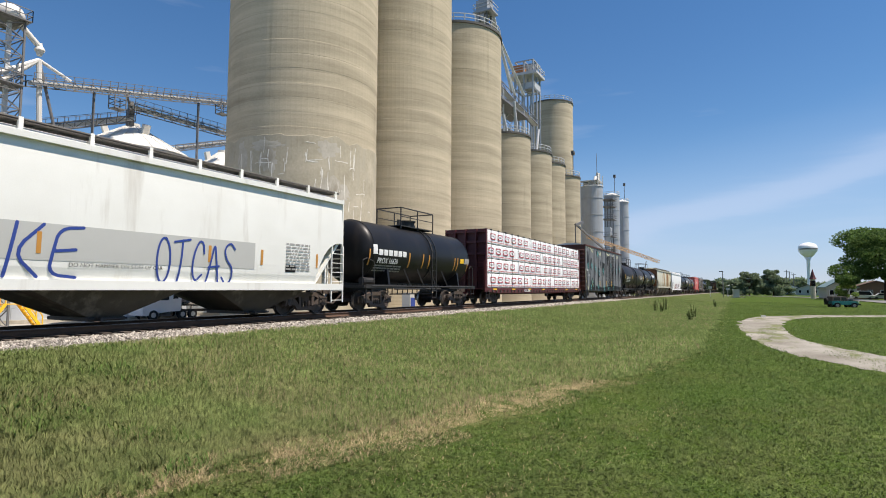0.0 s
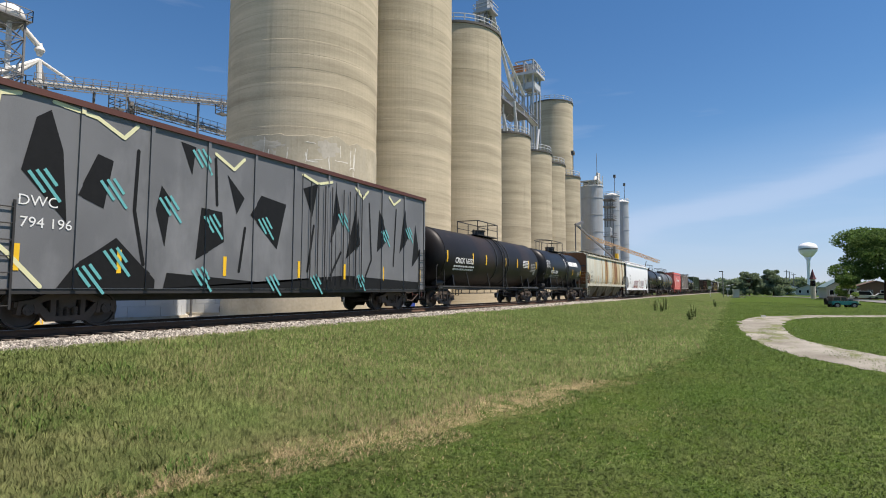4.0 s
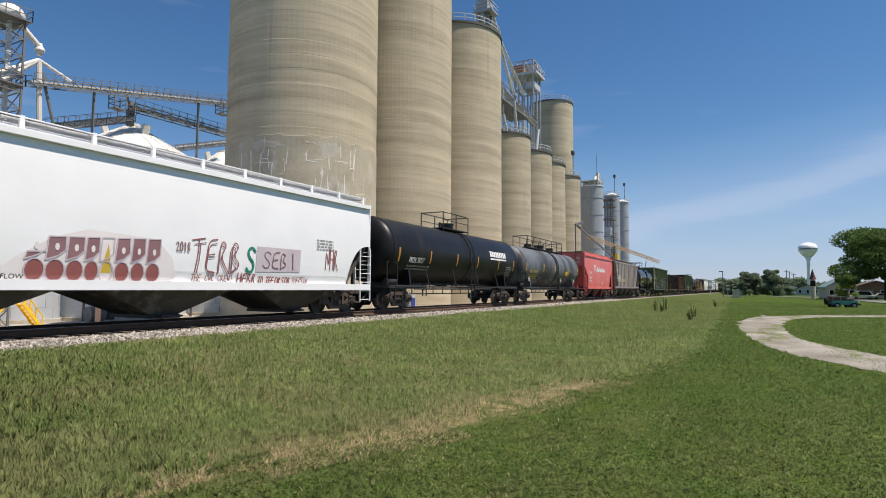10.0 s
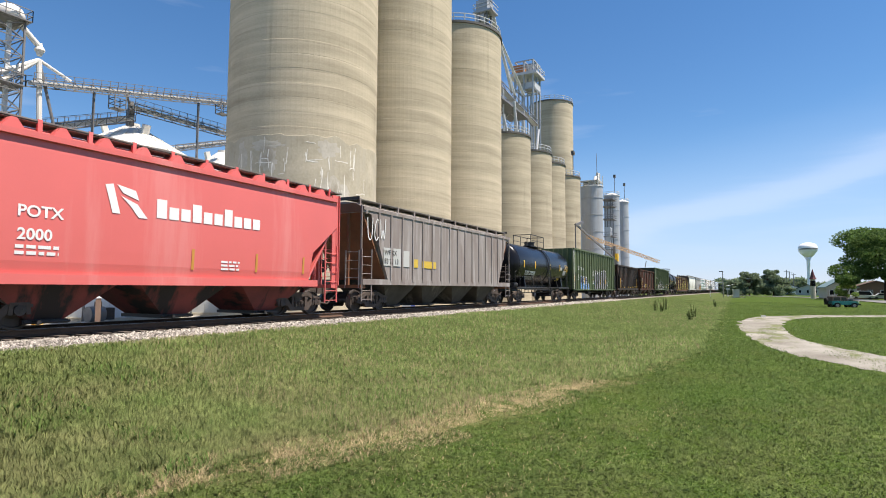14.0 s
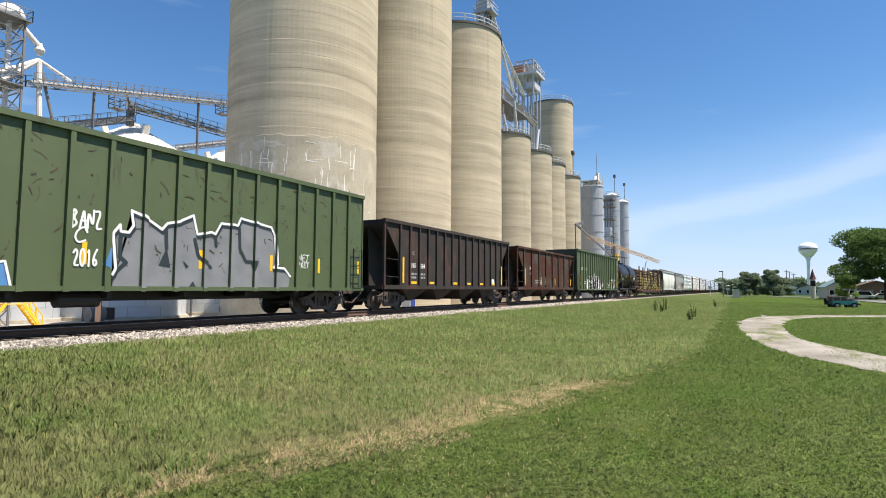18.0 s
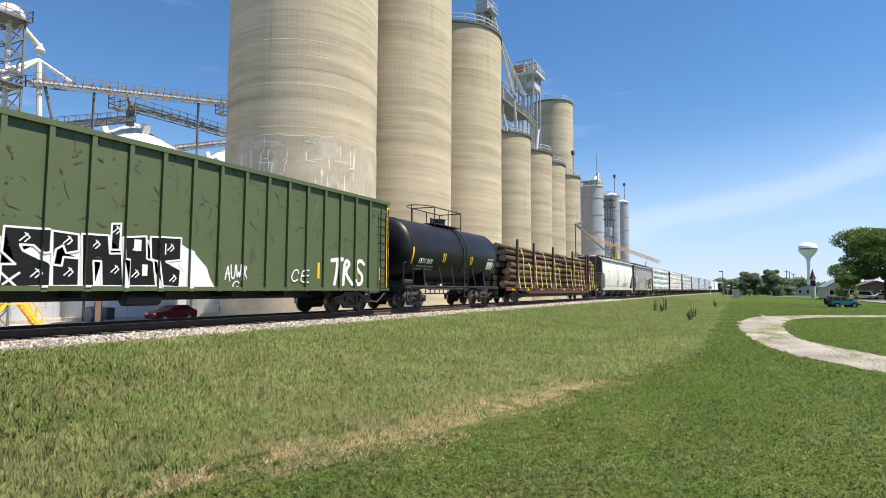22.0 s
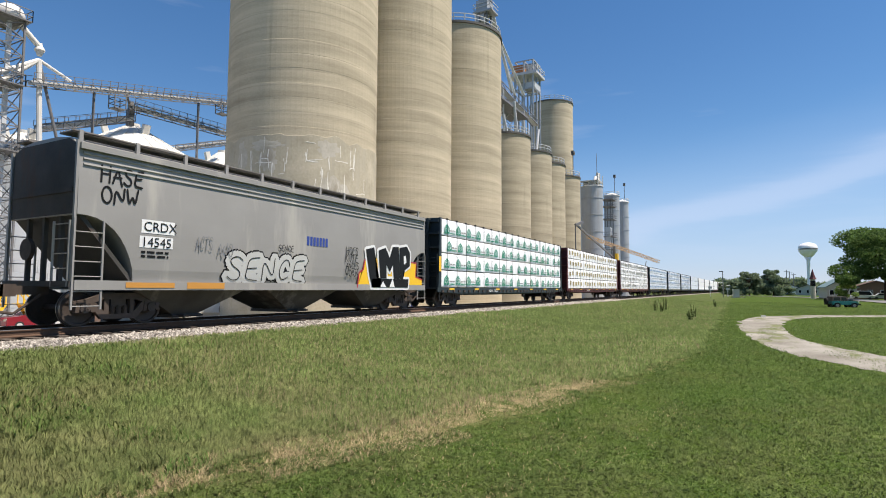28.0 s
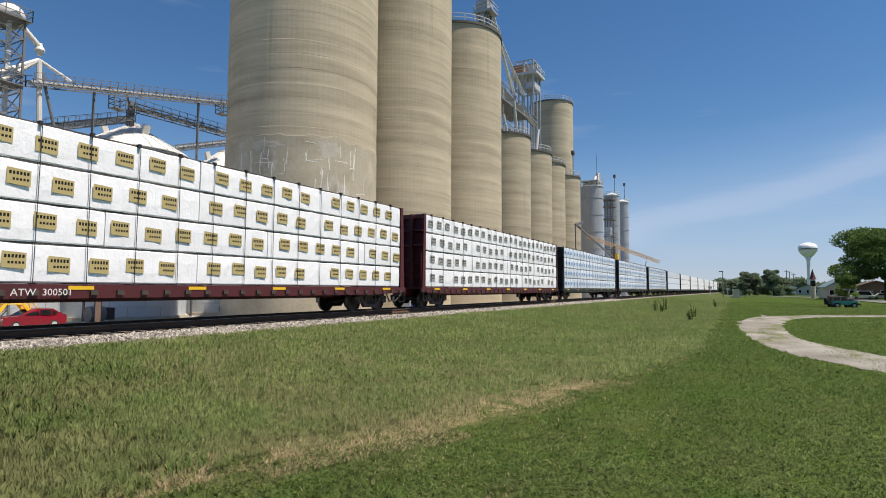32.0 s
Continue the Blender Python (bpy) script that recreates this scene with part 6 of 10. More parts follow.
def boxcar(s0, s1, label, seed=0):
    e, hb = begin_car("boxcar", s0, s1, label, "boxcar", 2.1)
    w, sill, top = 1.55, 0.95, 5.38
    skin = flat(w)
    RIBBED[skin] = [(-hb + 0.07 + (2 * hb - 0.24) * k / 10, -hb + 0.17 + (2 * hb - 0.24) * k / 10, w + 0.052) for k in range(11)]
    RIBBED[skin] += [(q, q + 1.86, w + 0.037) for q in (0.4, 2.3)]
    skin_paint = surface("silver_sprayed_steel", (0.175, 0.178, 0.182), (0.110, 0.112, 0.116), 0.5, 0, 0.5, 0.9, 0.04, rust=(0.215, 0.218, 0.222), rust_scale=(0.6, 0.6, 0.25), rust_from=0.52, rust_to=0.72)
    for s in (-1, 1):
        b = fresh()
        box(b, min(s * w, s * (w - 0.08)), max(s * w, s * (w - 0.08)), -hb, hb, sill, top)
        part("side_wall", b, skin_paint if s > 0 else M["oxide"], e)
        b = fresh()
        box(b, min(s * (w - 0.1), s * (w + 0.07)), max(s * (w - 0.1), s * (w + 0.07)), -hb, hb, top - 0.02, top + 0.13)
        part("roof_eave", b, M["oxide"], e, "rusty red roof edge")
        for k in range(11):
            y = -hb + 0.12 + (2 * hb - 0.24) * k / 10
            b = fresh()
            box(b, min(s * w, s * (w + 0.05)), max(s * w, s * (w + 0.05)), y - 0.05, y + 0.05, sill, top - 0.02)
            part("side_post", b, skin_paint if s > 0 else M["oxide"], e)
        for y0 in (0.4, 2.3):
            b = fresh()
            box(b, min(s * w, s * (w + 0.035)), max(s * w, s * (w + 0.035)), y0, y0 + 1.86, sill + 0.15, top - 0.25)
            d = part("plug_door", b, skin_paint if s > 0 else M["oxide"], e, "dark plug door")
            b = fresh()
            for k in range(4):
                rod(b, (s * (w + 0.12), y0 + 0.35 + 0.4 * k, sill + 0.3), (s * (w + 0.12), y0 + 0.35 + 0.4 * k, top - 0.5), 0.022, 6)
            part("door_bar", b, M["black_steel"], d, "door locking rods")
    b = fresh()
    plate(b, [(-w, top + 0.12), (w, top + 0.12), (0.4, top + 0.30), (-0.4, top + 0.30)], "y", -hb, hb)
    part("roof", tidy(b), M["galv"], e, "pale galvanised roof")
    b = fresh()
    box(b, -w + 0.02, w - 0.02, -hb + 0.05, hb - 0.05, sill - 0.12, sill + 0.05)
    box(b, -0.3, 0.3, -hb, hb, 0.62, 0.9)
    part("underframe", b, M["black_steel"], e)
    for s in (-1, 1):
        b = fresh()
        box(b, -w, w, min(s * (hb - 0.05), s * (hb + 0.01)), max(s * (hb - 0.05), s * (hb + 0.01)), sill, top + 0.1)
        part("end_wall", tidy(b), M["oxide"], e, "red oxide end wall")
        for k in range(9):
            b = fresh()
            z = sill + 0.35 + k * 0.45
            loft(b, [[(x, s * hb + s * 0.0, z - 0.15), (x, s * (hb + 0.10), z - 0.05), (x, s * (hb + 0.10), z + 0.05), (x, s * hb, z + 0.15)] for x in (-w + 0.1, w - 0.1)])
            part("end_rib", tidy(b), M["oxide"], e)
        ladder(e, 1.60, s * (hb - 0.60), s * (hb - 0.12), 0.5, 2.9, M["black_steel"])
        ladder(e, s * (hb + 0.12), 0.75, 1.30, 0.6, 2.9, M["oxide"], face="y")
    return e, hb, skin, random.Random(seed)


def log_car(s0, s1, label, seed=0):
    e, hb = begin_car("log_flatcar", s0, s1, label, "flat car", 2.6)
    rng = random.Random(seed)
    b = fresh()
    for s in (-1, 1):
        plate(b, [(-hb, 0.86), (-hb + 3.6, 0.86), (-hb + 4.6, 0.66), (hb - 4.6, 0.66), (hb - 3.6, 0.86), (hb, 0.86), (hb, 1.08), (-hb, 1.08)], "x", s * 1.40 - 0.05, s * 1.40 + 0.05)
    box(b, -1.42, 1.42, -hb, hb, 1.02, 1.10)
    part("deck", tidy(b), M["oxide"], e)
    b = fresh()
    box(b, -0.3, 0.3, -hb, hb, 0.6, 1.0)
    box(b, -1.05, 1.05, -hb + 4.0, hb - 4.0, 0.40, 1.0)
    part("center_sill", b, M["black_steel"], e)
    stakes = [-11.35, -7.83, -3.0, 3.0, 7.9, 8.9, 11.9]
    for k, y in enumerate(stakes):
        for s in (-1, 1):
            b = fresh()
            box(b, s * 1.45 - 0.07, s * 1.45 + 0.07, y - 0.09, y + 0.09, 1.05, 4.5)
            plate(b, [(y - 0.32, 1.05), (y + 0.32, 1.05), (y + 0.12, 1.55), (y - 0.12, 1.55)], "x", s * 1.45 - 0.09, s * 1.45 + 0.09)
            part("stake", tidy(b), M["oxide"] if k in (4, 5) else M["truck"], e, "rusty steel stake")
    # logs: two piles end to end
    for g0, g1 in ((-hb + 0.35, -0.1), (0.1, hb - 0.9)):
        z, row = 1.36, 0
        while z < 4.05:
            n = 6
            x = -1.17
            for k in range(n):
                r = rng.uniform(0.175, 0.25)
                px = -1.17 + 2.34 * k / (n - 1) + (0.03 if row % 2 else 0.0)
                if abs(px) > 1.22 or (row >= 6 and abs(px) > 0.8):
                    continue
                a = g0 + rng.uniform(-0.55, 0.95)
                c = g1 + rng.uniform(-0.5, 0.3)
                b = fresh()
                m = 12
                wob = [rng.uniform(-0.02, 0.02) for _ in range(5)]
                loft(b, [[(r * rr * math.cos(2 * math.pi * i / m) + wob[j], a + (c - a) * j / 4, r * rr * math.sin(2 * math.pi * i / m)) for i in range(m)] for j, rr in enumerate((1.0, 0.98, 0.96, 0.93, 0.90))])
                tidy(b)
                for f in b.faces:
                    if abs(f.normal.y) > 0.8:
                        f.material_index = 1
                ob = part("log", b, [M["bark"], M["log_end"]], e, "", True)
                ob.data.polygons.foreach_set("use_smooth", [q.material_index == 0 for q in ob.data.polygons])
                ob.matrix_basis = pose(px, 0, z + rng.uniform(-0.03, 0.03))
            z += 0.43
            row += 1
    for y, zt in ((-10.97, 4.4), (-9.9, 4.4), (-8.41, 3.0), (-7.15, 4.4), (-5.96, 2.9), (-4.82, 4.4), (-3.65, 3.0), (-2.29, 4.4), (-0.98, 2.9), (1.17, 4.4), (2.77, 3.0), (3.86, 4.4), (5.3, 2.9), (6.2, 4.4), (7.3, 3.0), (9.5, 2.9), (10.5, 4.4), (11.2, 4.4)):
        b = fresh()
        prev = None
        pts = [(1.53, 1.05), (1.45, 1.9), (1.47, 2.9), (1.44, 3.5), (1.30, 3.85), (0.85, 4.12), (0.0, 4.34)] if zt > 4 else [(1.53, 1.05), (1.45, 1.9), (1.44, 2.6), (1.30, zt), (1.10, zt + 0.03)]
        for x, z in pts:
            o = y - 0.13 * (z - 1.05)
            row = [b.verts.new((x, o - 0.05, z)), b.verts.new((x, o + 0.05, z)), b.verts.new((x + 0.012, o + 0.05, z)), b.verts.new((x + 0.012, o - 0.05, z))]
            if prev:
                for i in range(4):
                    b.faces.new((prev[i], prev[(i + 1) % 4], row[(i + 1) % 4], row[i]))
            prev = row
        part("tie_down_strap", tidy(b), M["strap"], e, "yellow webbing strap")
    for k in range(9):
        y = -hb + 1.0 + (2 * hb - 2.0) * k / 8
        rects(e, [(y, y + 0.55, 0.90, 1.04)], M["yellow"], flat(1.45), "reflector_strip", 0.012)
    for k in range(24):
        b = fresh()
        y = -hb + 1.3 + (2 * hb - 2.6) * k / 23
        box(b, 1.45, 1.53, y - 0.08, y + 0.08, 0.98, 1.12)
        part("strap_winch", b, M["oxide"], e)
    return e, hb, flat(1.45), rng


# ---- the train, from the front of the clip to its end ----
SPEED = (12.8435, -0.00195, -0.003057)


def run(t):
    u = t - 16.0
    return SPEED[0] * u + SPEED[1] * u * u / 2 + SPEED[2] * u ** 3 / 6


W_, F_, K_, Y_, O_ = M["ink_white"], M["ink_faint"], M["ink_black"], M["yellow"], M["orange"]

# white hopper with blue scrawls
e, hb, sk, rg = covered_hopper("covered_hopper", -204.6, -185.2, M["hopper_white"], "white covered hopper car with blue graffiti and sloped ends", top=4.42, seed=1)
rects(e, [(-hb + 2.4, hb - 4.6, 1.60, 2.45)], M["lower_grey"], sk, "paint_panel", 0.006, "pale grey touched-up panel")
letter(e, "DO NOT HAMMER ON SIDES OF CAR", -1.34, 1.47, 0.145, K_, sk)
decal(e, by_hand("KE", -2.7, 1.22, 1.75, 1.2, 0.075) + by_hand("IU", -4.3, 1.2, 1.4, 1.2, 0.075) + by_hand("OTCAS", 0.83, 1.12, 2.75, 1.25, 0.06), M["ink_blue"], sk, "spray_scrawl", 0.012, "blue sprayed scrawl")
small_print(e, hb - 3.2, 2.5, 1.2, 9, F_, sk, rg)
conspicuity(e, (-2.0, 2.6, hb - 4.3, hb - 1.6), 1.75, M["orange"], sk, 0.5, 0.1)
rects(e, [(hb - 3.2, hb - 2.7, 1.55, 1.8)], K_, sk, "test_panel")

# black tank car
e, hb, sk, rg = tank_car(-185.2, -172.75, M["tank_black"], 1.42, 2.66, "black tank car with white lettering and orange stripes", "square", 2, over=0.1)
rects(e, [(-4.76, -4.44, 2.50, 2.92)], W_, sk, "brand_emblem", 0.013, "white emblem")
rects(e, [(-4.33 + 0.39 * k, -4.02 + 0.39 * k, 2.47, 2.73) for k in range(6)], W_, sk, "brand_panel", 0.013, "white brand bars")
letter(e, "PROX 16626", -4.37, 2.12, 0.33, W_, sk, 0.92, 0.008)
small_print(e, -4.5, 1.98, 2.2, 3, F_, sk, rg)
conspicuity(e, (-5.0, -1.75, 0.15, -0.45, 3.0, 3.35, 4.6), 2.0, M["orange"], sk, 0.7, 0.10)
rects(e, [(3.65, 4.10, 2.42, 2.68)], Y_, sk, "yellow_placard", 0.013)
rects(e, [(4.2, 4.75, 2.40, 2.70)], F_, sk, "data_panel", 0.013)

# maroon centerbeam with red marks
e, hb, sk, rg = centerbeam(-172.75, -148.5, M["maroon"], "red", "maroon centerbeam flatcar with white wrapped lumber marked in red", seed=3)
letter(e, "AOK  28246", -4.6, 0.80, 0.24, W_, flat(1.53), 1.0, 0.004)

# graffiti boxcar
e, hb, sk, rg = boxcar(-148.5, -128.5, "red oxide boxcar covered in dark grey graffiti", 4)
over = sk
shards = [[(-8.0, 5.1), (-7.7, 4.2), (-7.55, 2.5), (-8.55, 3.6), (-8.3, 4.85)], [(-6.9, 4.3), (-6.5, 4.2), (-6.7, 2.95), (-7.35, 3.2)], [(-6.35, 2.25), (-5.25, 1.2), (-5.25, 0.97), (-7.7, 0.97), (-7.3, 1.55), (-6.8, 1.9)], [(-5.15, 3.8), (-4.85, 3.45), (-5.0, 2.1), (-5.3, 3.1)],
          [(-4.6, 5.15), (-4.1, 5.1), (-4.2, 4.25)], [(-3.85, 3.35), (-3.1, 3.3), (-3.0, 2.4), (-4.0, 1.8)], [(-2.95, 4.5), (-2.25, 3.85), (-2.55, 3.3)], [(-1.55, 4.05), (-0.4, 3.9), (-0.8, 2.3), (-2.0, 3.35)]]
shards += [[(2.25, 4.9), (2.55, 3.9), (1.95, 2.7)], [(3.55, 4.3), (3.85, 2.8), (2.9, 2.15)], [(5.25, 4.45), (6.0, 3.2), (5.1, 2.55)], [(0.4, 4.6), (1.2, 4.9), (0.9, 3.6)], [(7.3, 4.7), (7.7, 3.4), (6.9, 2.6)], [(8.3, 4.1), (8.7, 2.6), (8.0, 2.0)], [(-4.9, 1.4), (-1.0, 1.15), (3.0, 1.5), (8.6, 1.3), (8.6, 0.97), (-5.0, 0.97)]]
for q in shards:
    decal(e, [q], K_, over, "spray_shard", 0.006, "black sprayed shard between letters")
for q in ([(-5.85, 4.6), (-5.9, 3.0), (-5.6, 1.6)], [(-3.4, 4.9), (-3.3, 3.5)], [(-2.2, 2.9), (-2.4, 1.5)], [(1.0, 3.3), (0.7, 1.6)], [(2.6, 2.4), (2.0, 1.5)], [(4.5, 4.6), (4.7, 2.2), (4.3, 1.5)], [(6.6, 4.6), (6.4, 2.0)]):
    decal(e, outline(q, 0.10, False), K_, over, "spray_line", 0.006)
rim = []
for q in ([(-9.15, 4.3), (-9.05, 5.2), (-8.65, 5.3)], [(-9.2, 3.0), (-9.15, 2.1), (-8.75, 1.75), (-8.05, 1.0)], [(-7.95, 5.3), (-6.95, 5.2), (-6.25, 4.85), (-5.9, 5.25)], [(-3.4, 5.05), (-2.7, 4.7), (-2.3, 5.1)], [(3.5, 5.1), (4.0, 4.75), (4.4, 5.1)], [(0.4, 5.1), (1.2, 4.9), (2.0, 5.1)], [(6.0, 5.1), (6.4, 4.8), (6.9, 5.1)]):
    rim += outline(q, 0.10, False)
decal(e, rim, M["spray_cream"], over, "spray_border", 0.012, "cream sprayed border")
tl = []
for y, z in ((-8.4, 3.6), (-6.8, 3.65), (-4.2, 5.0), (-5.2, 3.45), (-3.75, 3.1), (-1.65, 3.25), (-4.1, 1.5), (-7.3, 1.45), (-1.25, 1.35), (-6.65, 1.9), (0.85, 1.4), (2.4, 3.9), (5.4, 3.5), (7.4, 3.8), (3.6, 1.5)):
    for j in range(3):
        ln = (0.5, 0.75, 0.4)[j]
        tl += stroke([(y + 0.16 * j, z + 0.05 * j), (y + 0.16 * j + 0.7 * ln, z - 0.9 * ln + 0.05 * j)], 0.075)
decal(e, tl, M["spray_teal"], over, "spray_highlights", 0.014, "teal sprayed flecks")
letter(e, "DWC", -8.59, 2.82, 0.34, W_, sk)
letter(e, "794 196", -8.53, 2.33, 0.34, W_, sk)
conspicuity(e, (-8.55, -6.25, -2.95, 0.3, 2.85, 5.6, hb - 0.5), 1.35, Y_, sk, 0.6, 0.12)

# long sooty tank car
e, hb, sk, rg = tank_car(-128.5, -110.9, M["tank_brown"], 1.65, 2.77, "long sooty black tank car with yellow stripes", "square", 5, bands=2)
letter(e, "CRGX 16332", -6.37, 2.42, 0.42, W_, sk, 1.0, 0.012)
small_print(e, -6.45, 2.20, 2.6, 2, W_, sk, rg, 0.17)
conspicuity(e, (-7.3, -4.1, -2.2, 0.95, 3.1, 5.4, hb - 1.0), 2.45, Y_, sk, 0.60, 0.13)
small_print(e, 4.2, 2.95, 1.1, 5, W_, sk, rg)
rects(e, [(6.5, 6.9, 2.05, 2.25)], F_, sk, "placard_holder", 0.013)
small_print(e, hb - 2.2, 2.8, 1.0, 6, F_, sk, rg)

# tank car with a white scrawl
e, hb, sk, rg = tank_car(-110.9, -97.6, M["tank_black"], 1.52, 2.82, "black tank car with white brand bars and sprayed tags", "round", 6)
letter(e, "STSX 61284", -4.08, 2.32, 0.36, W_, sk, 1.0, 0.008)
rects(e, [(0.91 + 0.35 * k, 1.20 + 0.35 * k, 3.08, 3.48) for k in range(9)], W_, sk, "brand_panel", 0.013, "white brand bars")
decal(e, scrawl(rg, -5.35, 2.75, 0.95, 0.6, 5, 0.03) + scrawl(rg, -0.1, 2.95, 0.75, 0.7, 4, 0.03), W_, sk, "spray_scrawl", 0.014, "white sprayed tag")
conspicuity(e, (-3.6, 0.45, 2.4, hb - 0.85), 2.25, Y_, sk, 0.55, 0.12)
small_print(e, -4.1, 2.12, 2.4, 2, F_, sk, rg, 0.14)
small_print(e, hb - 2.0, 2.6, 0.9, 5, F_, sk, rg)

# rust-streaked hopper
e, hb, sk, rg = covered_hopper("covered_hopper", -97.6, -76.4, M["streaked"], "cream covered hopper car streaked with rust", top=4.50, sill=1.55, bays=4, end_paint=M["rust_end"], trim=M["sill_cream"], bay_paint=M["bay_cream"], seed=7)
letter(e, "TILX", -8.32, 2.66, 0.38, K_, sk, 0.85)
letter(e, "636111", -8.34, 2.20, 0.38, K_, sk, 0.85)
small_print(e, -8.30, 2.00, 0.9, 2, M["frame_steel"], sk, rg, 0.13)
conspicuity(e, (-8.62, -hb + 5.0, -1.0, 3.0), 1.72, M["orange"], sk, 0.75, 0.12)

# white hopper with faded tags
e, hb, sk, rg = covered_hopper("covered_hopper", -76.4, -56.7, M["pure_white"], "bright white covered hopper car with faded maroon graffiti", top=4.45, bays=3, seed=8, walkway=M["pure_white"], end_paint=M["end_grime_shade"], trim=M["pure_white"])
letter(e, "WLPX", -7.01, 2.76, 0.32, K_, sk, 1.0, 0, "lettering", 1.3)
letter(e, "35007", -6.99, 2.30, 0.32, K_, sk, 1.0, 0, "lettering", 1.3)
tag = lambda z: sk(z) + 0.004
glow = [(-4.6, 1.15), (-4.2, 1.6), (-3.4, 2.15), (-2.6, 2.4), (-0.8, 2.3), (-0.3, 1.8), (-0.15, 1.3), (-0.5, 1.05)]
decal(e, fan(glow), M["spray_blush"], tag, "spray_haze", 0.004, "pale pink sprayed haze")
for k, (y, w, dark) in enumerate(((-3.95, 0.42, True), (-3.52, 0.42, True), (-3.08, 0.40, True), (-2.66, 0.34, True), (-2.30, 0.34, False), (-1.92, 0.38, True), (-1.50, 0.38, True), (-1.08, 0.40, True))):
    top_z = 2.14 + 0.02 * k - (0.35 if k == 0 else 0.0)
    upper = [(y, 1.62), (y + 0.04, top_z), (y + w, top_z + 0.02), (y + w, 1.86), (y + 0.62 * w, 1.72)]
    lower = [(y + w / 2 + 0.50 * w * math.cos(t), 1.38 + 0.26 * math.sin(t)) for t in [math.pi * j / 7 for j in range(14)]]
    if dark:
        decal(e, [upper], M["spray_pink"], tag, "spray_letter", 0.010, "faded maroon sprayed letter")
        decal(e, [lower], M["spray_brick"], tag, "spray_letter", 0.012, "brick red foot of a sprayed letter")
        eye = [(y + 0.55 * w + 0.05 * math.cos(t), 1.93 + 0.09 * math.sin(t)) for t in [math.pi * j / 4 for j in range(8)]]
        decal(e, [eye], M["spray_blush"], tag, "spray_counter", 0.016)
    else:
        decal(e, [[(y + 0.04, 1.35), (y + 0.2, 2.1), (y + 0.3, 1.35)]], M["ink_yellow"], tag, "spray_letter", 0.010, "ochre sprayed letter")
    decal(e, outline(upper, 0.03) + outline(lower, 0.03), M["spray_pale"], tag, "spray_outline", 0.018)
decal(e, by_hand("2018", -0.22, 2.02, 0.47, 0.27, 0.03), M["spray_pink"], tag, "spray_scrawl", 0.012)
decal(e, by_hand("TERB", 0.28, 1.45, 1.9, 1.0, 0.035), M["spray_brick"], tag, "spray_scrawl", 0.012, "red sprayed outline tag")
decal(e, by_hand("TERB", 0.36, 1.42, 1.7, 0.9, 0.03), M["spray_pink"], tag, "spray_scrawl", 0.014)
decal(e, by_hand("S", 2.30, 1.5, 0.42, 0.8, 0.08), M["mark_green"], tag, "spray_scrawl", 0.012, "dark green sprayed curl")
decal(e, [[(2.72, 1.5), (4.78, 1.55), (4.8, 2.35), (2.75, 2.35)]], M["spray_pale"], tag, "paint_panel", 0.008, "washed out mauve panel")
decal(e, by_hand("SEBI", 3.0, 1.65, 1.6, 0.55, 0.04), M["spray_pink"], tag, "spray_scrawl", 0.014)
decal(e, by_hand("THE CWC CREW!", 0.33, 1.18, 1.5, 0.2, 0.022), M["spray_brick"], tag, "spray_scrawl", 0.012)
decal(e, by_hand("HEBR", 2.0, 1.1, 0.8, 0.36, 0.04) + by_hand("TO TEE", 2.85, 1.1, 0.7, 0.26, 0.04) + by_hand("ORSOB", 3.6, 1.1, 0.75, 0.26, 0.04) + by_hand("2UECTIN", 4.4, 1.1, 0.8, 0.28, 0.028), M["spray_brick"], tag, "spray_scrawl", 0.012, "row of small red sprayed tags")
decal(e, by_hand("NHR", 6.15, 1.7, 0.75, 0.8, 0.04), M["spray_brick"], tag, "spray_scrawl", 0.012)
small_print(e, 5.65, 2.75, 0.95, 4, F_, sk, rg)
letter(e, "ACF CENTER FLOW", -5.35, 1.17, 0.16, K_, sk)
conspicuity(e, (-7.55, -hb + 4.1), 1.45, M["orange"], sk, 0.8, 0.11)
small_print(e, -7.0, 2.05, 0.9, 3, F_, sk, rg)

# long black tank car
e, hb, sk, rg = tank_car(-56.7, -39.1, M["tank_black"], 1.56, 2.84, "long matte black tank car with a white brand panel", "square", 9, bands=1, over=0.55)
letter(e, "PROX 78717", -6.33, 2.25, 0.36, W_, sk, 0.72, 0.006)
rects(e, [(3.2 + 0.29 * k, 3.43 + 0.29 * k, 3.0, 3.35) for k in range(9)] + [(3.2, 5.8, 2.82, 2.92)], W_, sk, "brand_panel", 0.013, "white brand bars")
conspicuity(e, (-7.25, -4.3, -1.3, 1.4, 4.6, hb - 0.85), 2.25, M["orange"], sk, 0.65, 0.12)
small_print(e, -6.4, 2.05, 2.2, 2, F_, sk, rg, 0.14)
small_print(e, hb - 2.1, 2.4, 0.9, 6, F_, sk, rg)

# grey tank car
e, hb, sk, rg = tank_car(-39.5, -22.4, M["tank_grey"], 1.52, 2.76, "stained grey tank car with long top railings and yellow lettering", "square", 10, long_rail=True, bands=1)
letter(e, "UTLX 100018", -6.19, 2.22, 0.34, M["ink_yellow"], sk, 0.88, 0.006)
small_print(e, -6.2, 2.02, 2.0, 3, M["ink_yellow"], sk, rg, 0.13)
rects(e, [(3.05, 3.85, 2.20, 2.52)], Y_, sk, "yellow_placard", 0.013)
small_print(e, 3.12, 2.39, 0.66, 2, K_, sk, rg, 0.12)
small_print(e, 4.78, 2.62, 0.34, 3, F_, sk, rg, 0.07)
small_print(e, 6.0, 2.44, 0.95, 4, F_, sk, rg, 0.10)
conspicuity(e, (-7.0, -3.0, 0.0, 4.15, hb - 0.8), 2.35, Y_, sk, 0.6, 0.10)
